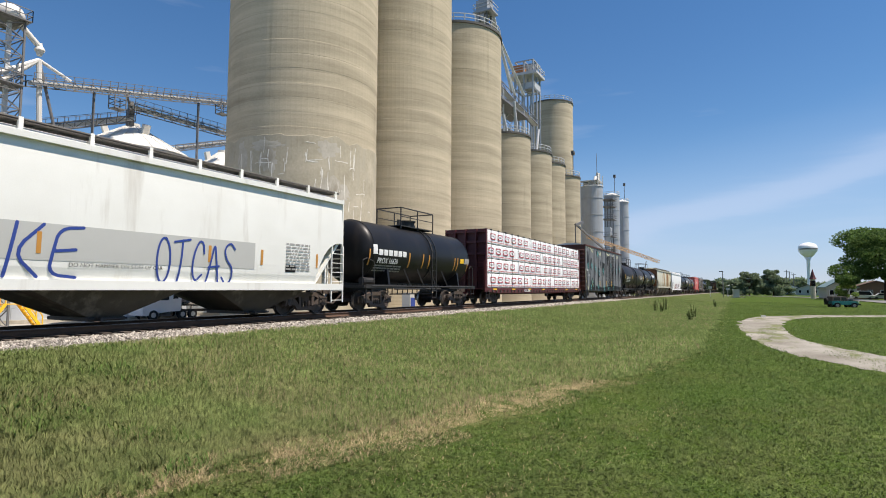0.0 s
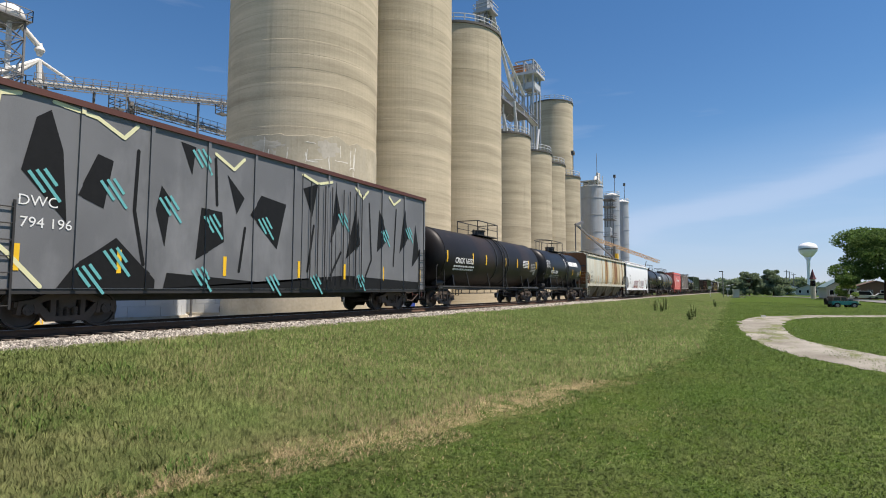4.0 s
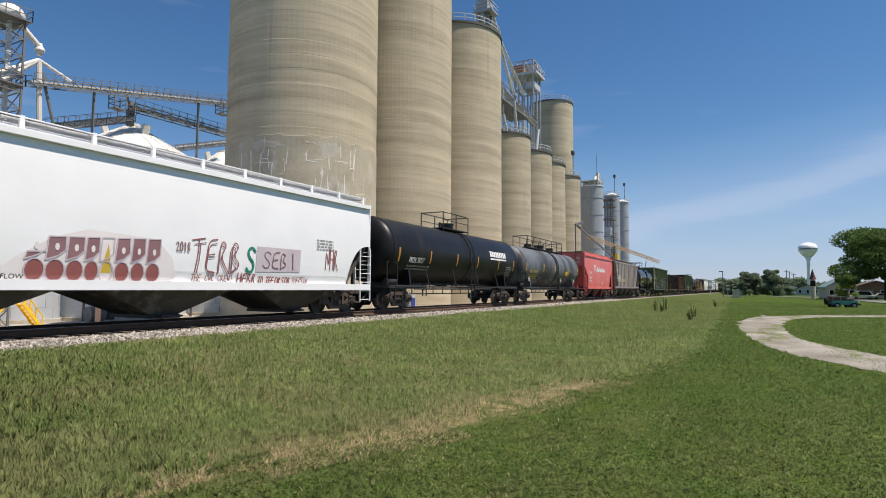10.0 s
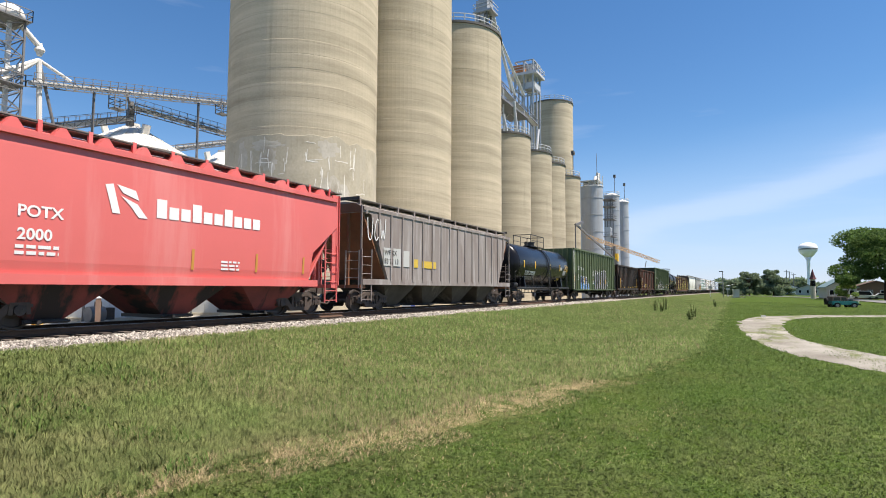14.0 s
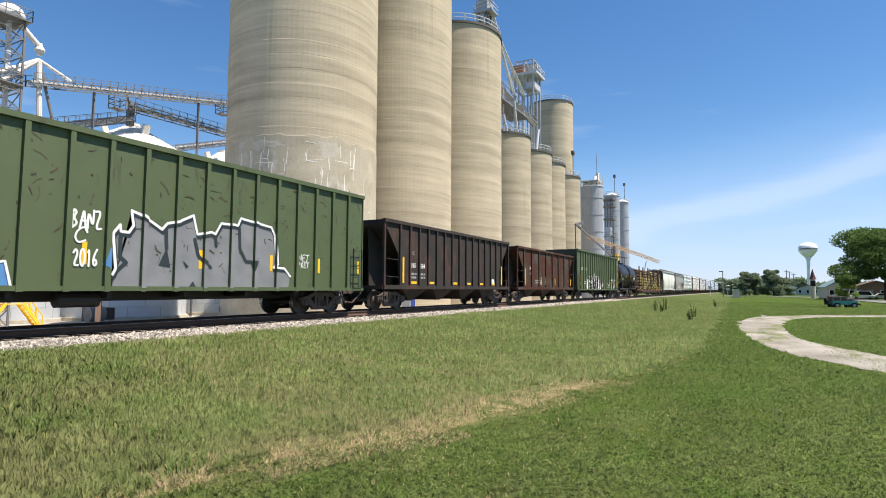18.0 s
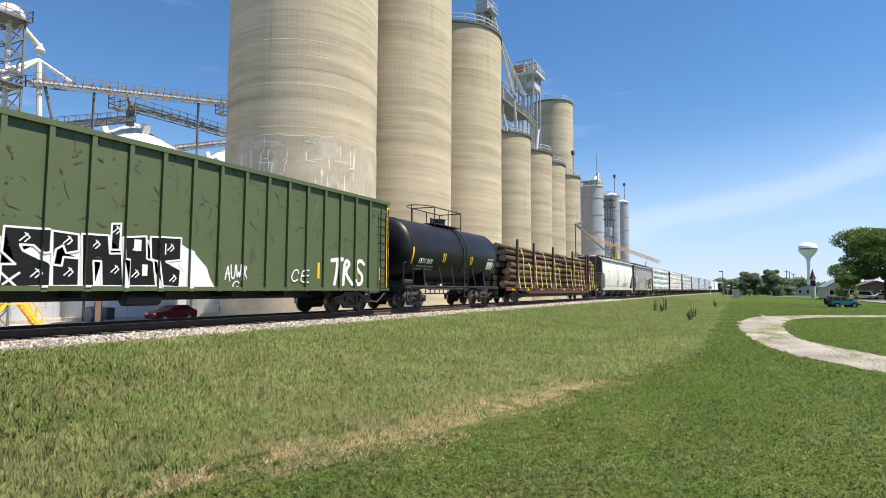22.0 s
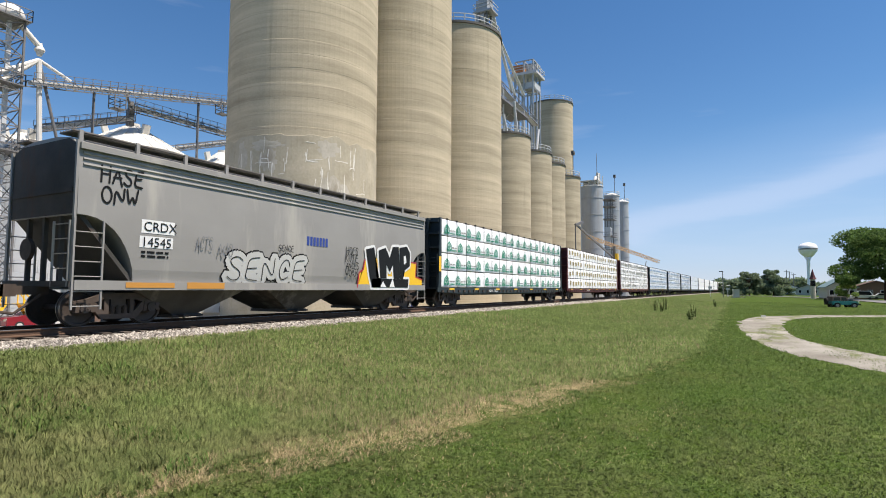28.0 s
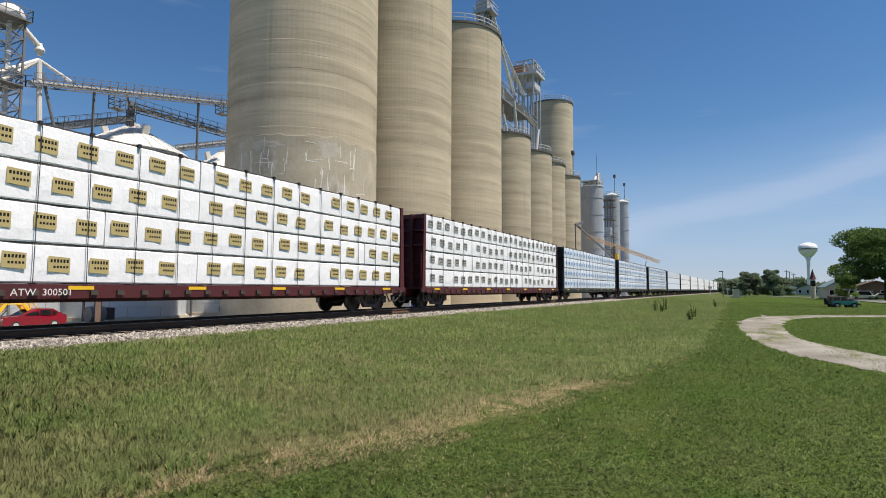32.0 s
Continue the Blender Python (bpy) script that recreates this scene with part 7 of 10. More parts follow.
for y in (-hb + 1.75, 2.1, hb - 1.55):
    decal(e, [[(y - 0.24, 1.75), (y, 1.51), (y + 0.24, 1.75), (y, 1.99)]], F_, flat(1.33), "placard_diamond", 0.016)

# coral red hopper
e, hb, sk, rg = covered_hopper("covered_hopper", -22.2, -7.6, M["potash_red"], "coral red covered hopper car with white brand emblem", top=4.45, sill=1.25, bays=3, bulge=0.04, cut=(1.5, 3.35), end_paint=M["potash_red"], trim=M["potash_red"], bay_paint=M["bay_red"], seed=11, hatch_saw=True, trough=False)
letter(e, "POTX", -4.50, 2.57, 0.36, W_, sk, 1.0, 0.008)
letter(e, "2000", -4.48, 2.05, 0.36, W_, sk, 1.0, 0.008)
decal(e, [[(a - 0.85, b + 0.22) for a, b in q] for q in ([(-1.75, 3.35), (-1.55, 3.4), (-1.35, 2.65), (-1.55, 2.65)], [(-1.45, 3.4), (-0.95, 3.3), (-0.85, 3.05), (-1.3, 3.2)], [(-1.35, 3.12), (-0.9, 2.95), (-0.6, 2.6), (-0.85, 2.6), (-1.1, 2.9)])], W_, sk, "brand_emblem", 0.013, "white emblem")
rects(e, [(-1.19 + 0.375 * k, -0.89 + 0.375 * k, 2.88, 3.40 if k in (0, 3, 6) else 3.22) for k in range(10)], W_, sk, "brand_panel", 0.013, "white brand bars")
small_print(e, -4.5, 1.85, 0.9, 2, W_, sk, rg, 0.14)
small_print(e, 1.0, 1.75, 0.7, 3, W_, sk, rg)
conspicuity(e, (-5.0, 0.0, 2.4, 4.6), 1.5, M["orange"], sk, 0.6, 0.09)

# weathered ribbed hopper
e, hb, sk, rg = covered_hopper("covered_hopper", -7.6, 10.6, M["weathered"], "weathered brown ribbed hopper car with grey patches", top=4.40, sill=1.35, bays=4, bulge=0.0, cut=(1.9, 4.2), seed=12, ribs=18, trough=False, end_paint=M["rust_end"])
rects(e, [(-6.75, -6.1, 2.0, 2.8), (-5.98, -5.35, 2.0, 2.8), (-5.2, -4.6, 2.0, 2.75)], M["lower_grey"], flat(1.60), "paint_panel", 0.008, "grey stencil panel")
letter(e, "WF RX", -6.7, 2.48, 0.32, K_, flat(1.61))
letter(e, "83 73 13", -6.7, 2.1, 0.32, K_, flat(1.61))
decal(e, scrawl(rg, -8.0, 3.0, 1.4, 1.0, 3, 0.05), W_, flat(1.60), "spray_scrawl")
rects(e, [(-4.3, -3.8, 2.0, 2.4), (-3.4, -2.0, 2.0, 2.35)], M["ink_yellow"], flat(1.60), "faded_yellow_patch", 0.008)

# glossy black tank car
e, hb, sk, rg = tank_car(10.6, 25.3, M["tank_gloss"], 1.55, 2.84, "glossy black tank car with white lettering and yellow stripes", "square", 13)
letter(e, "TCIX 200058", -4.79, 2.06, 0.40, W_, sk, 1.0, 0.010)
small_print(e, -4.85, 1.86, 2.4, 2, F_, sk, rg, 0.15)
conspicuity(e, (-2.75, 0.95, 3.6, 5.2, -5.2, hb - 0.85), 2.55, Y_, sk, 0.55, 0.12)
rects(e, [(3.5, 4.3, 1.70, 1.90)], M["ink_yellow"], sk, "yellow_placard", 0.013)
rects(e, [(hb - 2.0, hb - 1.2, 2.2, 2.6)], F_, sk, "data_panel", 0.012)
rects(e, [(3.7, 4.2, 2.6, 2.85)], F_, sk, "data_panel", 0.012)

# green chip gondolas
e, hb, sk, rg = gondola(25.3, 45.45, "olive green ribbed gondola car with blue and grey graffiti", 14)
rects(e, [(-hb + 0.02, -hb + 0.18, 1.0, 4.85)], M["cream_white"], flat(1.52), "pale_corner_strip", 0.02, "cream painted corner")
letter(e, "BCOL", -7.93, 2.90, 0.38, W_, sk, 0.85, 0.006)
letter(e, "91 155", -6.53, 2.86, 0.38, W_, sk, 0.9, 0.006)
over = sk
blue = [(-6.93, 0.97), (-6.85, 1.42), (-7.0, 1.73), (-6.85, 2.33), (-6.55, 2.28), (-6.3, 2.11), (-6.0, 2.24), (-5.23, 2.22), (-5.08, 2.07), (-4.67, 2.21), (-4.37, 2.15), (-4.38, 1.33), (-4.06, 1.69), (-3.83, 1.5), (-3.55, 1.55), (-3.41, 0.97)]
decal(e, [blue], M["spray_sky"], over, "spray_fill", 0.006, "blue sprayed letters")
decal(e, [[(-6.95, 1.62), (-6.98, 1.75), (-6.85, 2.30), (-6.55, 2.25), (-6.3, 2.08), (-6.0, 2.2), (-5.23, 2.18), (-5.08, 2.04), (-4.67, 2.17), (-4.38, 2.12), (-4.38, 1.66)]], M["spray_navy"], over, "spray_fill", 0.010, "navy sprayed upper half")
lines = outline(blue, 0.055)
for q in ([(-6.43, 1.61), (-6.2, 2.08)], [(-6.42, 1.5), (-6.23, 0.97)], [(-6.43, 1.61), (-6.42, 1.5)], [(-6.14, 1.0), (-5.95, 2.17)], [(-5.85, 1.0), (-5.8, 1.3), (-5.72, 1.0)], [(-5.54, 2.12), (-5.58, 1.0)], [(-5.85, 1.75), (-5.72, 1.95), (-5.75, 1.65)], [(-5.5, 1.42), (-4.96, 1.7), (-5.13, 2.03)], [(-5.19, 1.0), (-4.9, 1.43), (-4.9, 1.0)], [(-4.77, 2.09), (-4.6, 1.48), (-4.31, 1.05)], [(-4.05, 1.05), (-3.95, 1.4), (-3.7, 1.05)]):
    lines += outline(q, 0.05, False)
decal(e, lines, W_, over, "spray_outline", 0.016, "white sprayed outline")
mass = [(-1.2, 0.97), (-1.19, 1.32), (-1.12, 1.47), (-1.22, 2.36), (-1.05, 2.6), (-1.02, 2.43), (-0.81, 2.42), (-0.69, 2.61), (-0.76, 3.0), (-0.43, 2.9), (0.13, 2.59), (0.28, 2.77), (0.64, 2.86), (1.11, 3.09), (1.26, 2.55), (1.75, 2.66), (1.89, 2.61), (2.1, 2.96), (2.74, 2.96), (2.85, 3.2), (3.42, 3.13), (4.16, 3.04), (4.31, 2.79), (4.43, 1.79), (4.3, 1.68), (4.81, 1.67), (5.1, 1.4), (5.02, 0.97)]
decal(e, [mass], M["spray_silver"], over, "spray_fill", 0.006, "silver grey sprayed letters")
decal(e, outline([(y + 0.03, z - 0.09) for y, z in mass[1:26]], 0.10, False), M["navy_steel"], over, "spray_shade", 0.010, "dark line inside the letters")
decal(e, outline(mass[1:27], 0.075, False), W_, over, "spray_outline", 0.016, "white sprayed outline")
dark = []
for q in ([(-1.02, 2.4), (-1.02, 1.77), (-0.85, 1.63), (-1.17, 1.32)], [(0.25, 2.6), (0.29, 2.06)], [(1.18, 2.4), (1.33, 1.9), (1.76, 1.59)], [(1.9, 2.52), (1.94, 2.25)], [(2.8, 2.9), (2.85, 2.22), (3.1, 1.83), (3.55, 1.82)]):
    dark += outline(q, 0.11, False)
dark += [[(0.29, 2.1), (0.06, 1.6), (0.42, 1.55)], [(0.81, 1.76), (0.92, 1.54), (1.01, 1.6)], [(1.01, 0.97), (1.16, 1.18), (1.3, 0.97)], [(2.11, 1.7), (2.38, 1.34), (2.23, 1.52)], [(3.3, 1.85), (3.58, 1.85), (3.42, 1.52)]]
decal(e, dark, M["navy_steel"], over, "spray_shade", 0.012)
decal(e, by_hand("BANZ", -2.23, 2.42, 0.72, 0.46, 0.055) + by_hand("C", -2.2, 2.05, 0.4, 0.4, 0.05) + by_hand("2016", -2.17, 1.5, 0.6, 0.42, 0.05), W_, over, "spray_scrawl", 0.012, "white sprayed tag")
decal(e, by_hand("NET", 5.5, 1.95, 0.55, 0.25, 0.03) + by_hand("PRET", 5.5, 1.72, 0.55, 0.2, 0.03) + by_hand("WHN", -8.0, 1.9, 0.6, 0.55, 0.02), W_, over, "spray_scrawl", 0.012)
decal(e, [[(-1.45, 1.55), (-1.15, 1.4), (-1.05, 1.85), (-1.3, 2.0)]], M["spray_sky"], over, "spray_fill", 0.004)
rects(e, [(-9.09, -8.98, 1.76, 2.31), (-8.95, -8.84, 1.76, 2.31)], Y_, flat(1.53), "yellow_panel", 0.012)
conspicuity(e, (-hb + 4.0, -1.9, 1.4, 4.2, 6.6, hb - 0.3), 1.55, Y_, sk, 0.55, 0.12)

e, hb, sk, rg = open_hopper(45.45, 61.9, M["hopper_black"], "sooty black open hopper car with yellow strips", top=4.10, bays=4, ribs=15, seed=15)
letter(e, "IC", -5.0, 2.6, 0.28, F_, sk)
letter(e, "365", -5.12, 2.0, 0.31, W_, sk, 1.0, 0.006)
letter(e, "424", -4.26, 2.0, 0.31, W_, sk, 1.0, 0.006)
small_print(e, -5.05, 1.65, 0.5, 2, F_, sk, rg, 0.17)
small_print(e, -4.18, 1.65, 0.42, 2, F_, sk, rg, 0.17)
conspicuity(e, (-hb + 1.55, hb - 1.5), 1.25, Y_, flat(1.595), 1.2, 0.14)
rects(e, [(-hb + 1.36 + 0.8736 * k + 0.16, -hb + 1.36 + 0.8736 * k + 0.68, 1.22, 1.34) for k in (1, 3, 6, 8, 10, 12)], Y_, sk, "reflector_strip", 0.012)
rects(e, [(4.55, 5.0, 1.32, 1.6)], W_, sk, "sprayed_patch", 0.014)

e, hb, sk, rg = open_hopper(61.9, 78.0, M["hopper_brown"], "worn brown open hopper car with peeling paint", top=4.02, bays=3, ribs=8, seed=16)
letter(e, "BLE", -4.63, 2.45, 0.33, W_, sk)
letter(e, "5030", -4.6, 2.05, 0.3, F_, sk)
small_print(e, -hb + 3.9, 1.6, 1.6, 2, F_, sk, rg, 0.16)
conspicuity(e, (-hb + 1.55,), 1.3, Y_, flat(1.595), 1.2, 0.13)
conspicuity(e, (-hb + 5.3, -0.9, 1.6, 6.3), 1.3, Y_, flat(1.52), 0.6, 0.12)

e, hb, sk, rg = gondola(78.0, 98.6, "olive green ribbed gondola car with black and white graffiti", 17, True)
letter(e, "BCOL", -8.09, 2.90, 0.38, W_, sk, 0.85, 0.006)
letter(e, "91 181", -6.67, 2.88, 0.36, W_, sk, 0.9, 0.006)
over = sk
decal(e, fan([(-6.35, 0.97), (-6.31, 1.21), (-6.13, 1.53), (-5.92, 1.61), (-5.73, 1.92), (-5.41, 2.08), (-3.0, 2.3), (-0.93, 2.22), (-0.5, 2.0), (-0.05, 1.58), (0.06, 1.29), (0.27, 0.97)]), W_, over, "spray_cloud", 0.004, "white sprayed cloud")
decal(e, [[(-6.15, 0.98), (-5.98, 1.55), (-5.45, 1.98), (-5.38, 0.98)]], M["spray_blush"], over, "spray_tint", 0.008, "pale pink tint")
for q in ([(-5.29, 2.31), (-4.38, 2.32), (-4.34, 1.8), (-4.51, 1.76), (-4.7, 1.93), (-4.97, 1.93), (-4.91, 1.8), (-4.32, 1.51), (-4.32, 1.01), (-5.33, 0.98), (-5.31, 1.48), (-5.04, 1.49), (-5.31, 1.75)],
          [(-4.33, 2.3), (-3.74, 2.26), (-3.72, 1.86), (-4.0, 1.79), (-4.08, 1.97), (-4.23, 1.87), (-4.28, 1.51), (-4.09, 1.49), (-4.06, 1.7), (-3.7, 1.68), (-3.69, 1.02), (-4.28, 1.01)],
          [(-3.67, 2.28), (-3.02, 2.3), (-2.97, 1.84), (-2.66, 1.86), (-2.59, 1.02), (-3.14, 1.02), (-3.18, 1.64), (-3.37, 1.64), (-3.32, 1.02), (-3.62, 1.02)],
          [(-2.95, 2.6), (-2.71, 2.63), (-2.72, 1.95), (-2.96, 1.94)],
          [(-2.64, 2.28), (-2.01, 2.36), (-1.97, 1.76), (-1.78, 1.7), (-1.68, 1.03), (-2.47, 1.02), (-2.46, 1.7), (-2.62, 1.73)],
          [(-1.89, 2.36), (-0.95, 2.4), (-0.95, 1.77), (-1.42, 1.71), (-0.94, 1.49), (-0.97, 1.0), (-1.54, 1.03), (-1.65, 1.7), (-1.85, 1.76)]):
    decal(e, [q], K_, over, "spray_fill", 0.010, "black sprayed block letter")
    decal(e, outline(q, 0.05), W_, over, "spray_outline", 0.018, "white sprayed outline")
marks = []
for y, z in ((-4.9, 2.1), (-4.65, 1.3), (-4.0, 2.1), (-3.95, 1.35), (-3.35, 2.05), (-2.85, 2.45), (-2.85, 1.45), (-2.3, 2.05), (-2.3, 1.35), (-1.3, 2.1), (-1.2, 1.25)):
    marks += outline([(y - 0.08, z - 0.08), (y + 0.08, z + 0.08)], 0.03, False) + outline([(y + 0.02, z + 0.1), (y + 0.12, z), (y + 0.02, z - 0.1)], 0.03, False)
marks += [[(-2.35, 1.95), (-2.15, 1.95), (-2.15, 2.25), (-2.35, 2.25)], [(-2.1, 1.3), (-1.95, 1.3), (-1.95, 1.6), (-2.1, 1.6)], [(-1.5, 1.9), (-1.42, 1.9), (-1.42, 2.2), (-1.5, 2.2)]]
decal(e, marks, W_, over, "spray_inline", 0.018)
decal(e, outline([(-5.3, 1.3), (-5.0, 1.0)], 0.05, False) + outline([(-5.25, 1.05), (-4.95, 1.3)], 0.05, False) + by_hand("WHK", -6.2, 1.8, 0.5, 0.45, 0.02) + by_hand("AUWR", 0.6, 1.25, 0.85, 0.45, 0.045) + by_hand("C", 0.85, 0.98, 0.35, 0.22, 0.04) + by_hand("CE", 3.4, 1.2, 1.0, 0.45, 0.05), W_, over, "spray_scrawl", 0.014)
decal(e, by_hand("TRS", 5.6, 1.15, 2.2, 1.0, 0.16), W_, over, "spray_scrawl", 0.012, "white sprayed tag")
rects(e, [(hb - 0.20, hb - 0.02, 1.0, 4.85)], Y_, flat(1.52), "yellow_corner_strip", 0.02, "yellow painted corner")
conspicuity(e, (-hb + 0.95,), 1.3, Y_, flat(1.53), 1.1, 0.14)
conspicuity(e, (4.9, 7.2, hb - 0.65), 1.35, Y_, sk, 0.6, 0.12)
small_print(e, -hb + 2.2, 1.7, 1.0, 2, W_, sk, rg, 0.16)

e, hb, sk, rg = tank_car(98.6, 111.4, M["tank_black"], 1.58, 2.96, "black tank car with paired yellow stripes", "round", 18)
letter(e, "STSX 3001", -4.41, 2.26, 0.34, W_, sk, 0.92, 0.008)
small_print(e, -4.45, 2.08, 1.7, 2, F_, sk, rg, 0.14)
conspicuity(e, (-5.05,), 2.2, Y_, sk, 0.8, 0.13)
conspicuity(e, (-1.95, -1.75, 1.35, 1.55), 2.4, Y_, sk, 0.45, 0.09)
letter(e, "CORN SYRUP", hb - 1.9, 2.75, 0.14, W_, sk, 1.0, 0.003)
rects(e, [(hb - 1.95, hb - 1.05, 2.2, 2.65)], W_, sk, "data_panel", 0.013)
conspicuity(e, (hb - 0.8,), 2.0, Y_, sk, 0.6, 0.10)

log_car(111.4, 139.7, "rust-red flatcar loaded with long dark logs", 19)

e, hb, sk, rg = covered_hopper("covered_hopper", 139.7, 159.8, M["cream_white"], "cream white covered hopper car with scrawled tags", top=4.50, bays=4, bulge=0.13, trim=M["lower_grey"], seed=20, end_paint=M["frame_steel"], walkway=M["frame_steel"], cut=(1.6, 2.9))
letter(e, "SSPX", -6.19, 2.95, 0.32, K_, sk)
letter(e, "2223", -6.19, 2.42, 0.32, K_, sk)
decal(e, scrawl(rg, -1.6, 1.6, 1.3, 0.5, 3, 0.05) + scrawl(rg, 2.0, 1.45, 3.5, 0.45, 6, 0.04), K_, sk, "spray_scrawl")
conspicuity(e, (-hb + 2.4, 3.6, hb - 3.6, hb - 1.75), 1.7, M["orange"], sk, 0.6, 0.12)

e, hb, sk, rg = covered_hopper("covered_hopper", 159.8, 178.0, M["grey_hopper"], "dull grey covered hopper car with outlined graffiti", top=4.45, bays=3, bulge=0.05, seed=21, end_paint=M["end_grime_shade"], walkway=M["frame_steel"], trough=True)
decal(e, by_hand("HASE", -7.73, 3.62, 1.15, 0.42, 0.05), K_, sk, "spray_scrawl", 0.010, "black sprayed tag")
decal(e, by_hand("ONW", -7.73, 3.10, 1.0, 0.42, 0.05), K_, sk, "spray_scrawl", 0.010, "black sprayed tag")
rects(e, [(-6.62, -5.64, 2.44, 2.80), (-6.66, -5.68, 2.05, 2.36)], W_, sk, "number_panel", 0.008, "white number panel")
letter(e, "CRDX", -6.57, 2.50, 0.36, K_, lambda z: sk(z) + 0.006)
letter(e, "14545", -6.62, 2.08, 0.36, K_, lambda z: sk(z) + 0.006)
small_print(e, -6.6, 1.9, 0.8, 2, K_, sk, rg)
throw_up(e, rg, -4.08, 0.98, 4.0, 1.25, 5, M["lower_grey"], K_, sk)
over = flat(1.605)
decal(e, [[(2.77, 1.05), (2.87, 1.64), (3.16, 1.79), (3.23, 2.16), (3.6, 2.3), (6.95, 2.23), (7.4, 2.21), (7.35, 1.55), (7.95, 1.43), (7.95, 1.03)]], Y_, over, "spray_fill", 0.004, "yellow sprayed backing")
decal(e, outline([(2.77, 1.05), (2.87, 1.64), (3.16, 1.79), (3.23, 2.16), (3.5, 2.3)], 0.07, False) + outline([(6.95, 2.23), (7.4, 2.21), (7.35, 1.55), (7.95, 1.43)], 0.06, False), M["mark_red"], over, "spray_outline", 0.008, "dark red sprayed edge")
LMP = ([(3.3, 2.63), (3.88, 2.75), (4.05, 1.53), (4.4, 1.42), (4.4, 1.05), (3.77, 1.04), (3.57, 1.52)],
       [(4.22, 2.64), (4.75, 2.79), (5.08, 2.36), (5.32, 2.86), (5.81, 2.9), (5.92, 1.43), (5.43, 1.43), (5.35, 2.05), (5.1, 1.72), (4.83, 2.03), (4.85, 1.43), (4.36, 1.43)],
       [(5.87, 2.86), (6.51, 2.96), (6.82, 2.65), (6.78, 2.04), (6.37, 1.86), (6.19, 1.76), (6.21, 1.43), (5.92, 1.43)], [(3.75, 1.41), (6.68, 1.43), (6.65, 1.04), (3.72, 1.04)])
for q in LMP:
    decal(e, outline(q, 0.22), W_, over, "spray_outline", 0.012, "white sprayed outline")
for q in LMP:
    decal(e, [q], K_, over, "spray_block", 0.030, "black block letter graffiti")
for q in ([(6.23, 2.48), (6.4, 2.53), (6.47, 2.2), (6.26, 2.1)], [(4.37, 1.05), (4.56, 1.32), (4.82, 1.05)], [(5.07, 1.05), (5.32, 1.45), (5.5, 1.05)]):
    decal(e, [q], W_, over, "spray_counter", 0.036)
decal(e, by_hand("HOES", 2.0, 2.35, 0.8, 0.3, 0.03) + by_hand("RUTE", 1.95, 2.05, 0.85, 0.3, 0.03) + by_hand("ANCES", 2.0, 1.75, 0.85, 0.28, 0.03) + by_hand("WORN", 1.95, 1.47, 0.85, 0.26, 0.03) + by_hand("SENCE", -1.7, 2.25, 0.75, 0.22, 0.025), K_, over, "spray_scrawl", 0.006, "black sprayed tags")
decal(e, by_hand("ACTS", -4.95, 2.1, 0.6, 0.4, 0.025) + by_hand("ANO", -4.2, 1.95, 0.6, 0.4, 0.025), M["spray_silver"], over, "spray_scrawl", 0.006)
for z in (3.98, 4.12, 4.26):
    for s in (-1, 1):
        b = fresh()
        rod(b, (s * (sk(z) + 0.005), -hb + 0.2, z), (s * (sk(z) + 0.005), hb - 0.2, z), 0.035, 6)
        part("side_bead", b, M["grey_hopper"], e, "pressed bead along the side")
rects(e, [(-7.0, -5.6, 0.98, 1.12), (-5.2, -3.9, 0.96, 1.14)], M["orange"], flat(1.61), "orange_spray_patch", 0.012)
rects(e, [(-0.25 + 0.17 * k, -0.13 + 0.17 * k, 2.55, 2.88) for k in range(7)], M["ink_blue"], sk, "brand_panel", 0.010)

e, hb, sk, rg = centerbeam(178.0, 202.05, M["navy_steel"], "green", "dark teal centerbeam flatcar with white wrapped lumber marked in green", seed=22)
rects(e, [(-hb + 0.1, -hb + 0.35, 1.9, 2.7)], Y_, flat(1.46), "yellow_panel", 0.02)
letter(e, "NOKL  738685", -4.8, 0.80, 0.22, W_, flat(1.53))
e, hb, sk, rg = centerbeam(202.05, 226.4, M["maroon"], "tan", "maroon centerbeam flatcar with white wrapped lumber marked in tan", seed=23)
letter(e, "ATW  300501", -4.8, 0.80, 0.22, W_, flat(1.53))
centerbeam(226.4, 250.95, M["maroon"], "grey", "maroon centerbeam flatcar with white wrapped lumber", seed=24)
pitch = 24.5
for k in range(10):
    a = 250.95 + pitch * k
    centerbeam(a, a + pitch, M["navy_steel"] if k != 7 else M["maroon"], "blue" if k < 4 else "white", "dark centerbeam flatcar with pale bluish wrapped lumber", seed=30 + k, near=k < 3)
for k in range(4):
    a = 250.95 + 10 * pitch + 18.5 * k
    covered_hopper("covered_hopper", a, a + 18.5, M["cream_white"] if k % 2 else M["lower_grey"], "pale covered hopper car far down the train", seed=50 + k)


# ---- elevator steelwork ----
def lattice(bm, p, q, wide, high, bays, t=0.09, top=True):
    """A trussed walkway or conveyor bridge from p to q."""
    p, q = Vector(p), Vector(q)
    d = q - p
    side = d.cross(Vector((0, 0, 1))).normalized() * wide / 2
    up = Vector((0, 0, high))
    for s in (-1, 1):
        bar(bm, p + side * s, q + side * s, t)
        bar(bm, p + side * s + up, q + side * s + up, t)
        for k in range(bays):
            a, b = p + d * (k / bays) + side * s, p + d * ((k + 1) / bays) + side * s
            bar(bm, a, a + up, t * 0.7)
            bar(bm, *((a, b + up) if k % 2 else (a + up, b)), t * 0.7)
        bar(bm, q + side * s, q + side * s + up, t * 0.7)


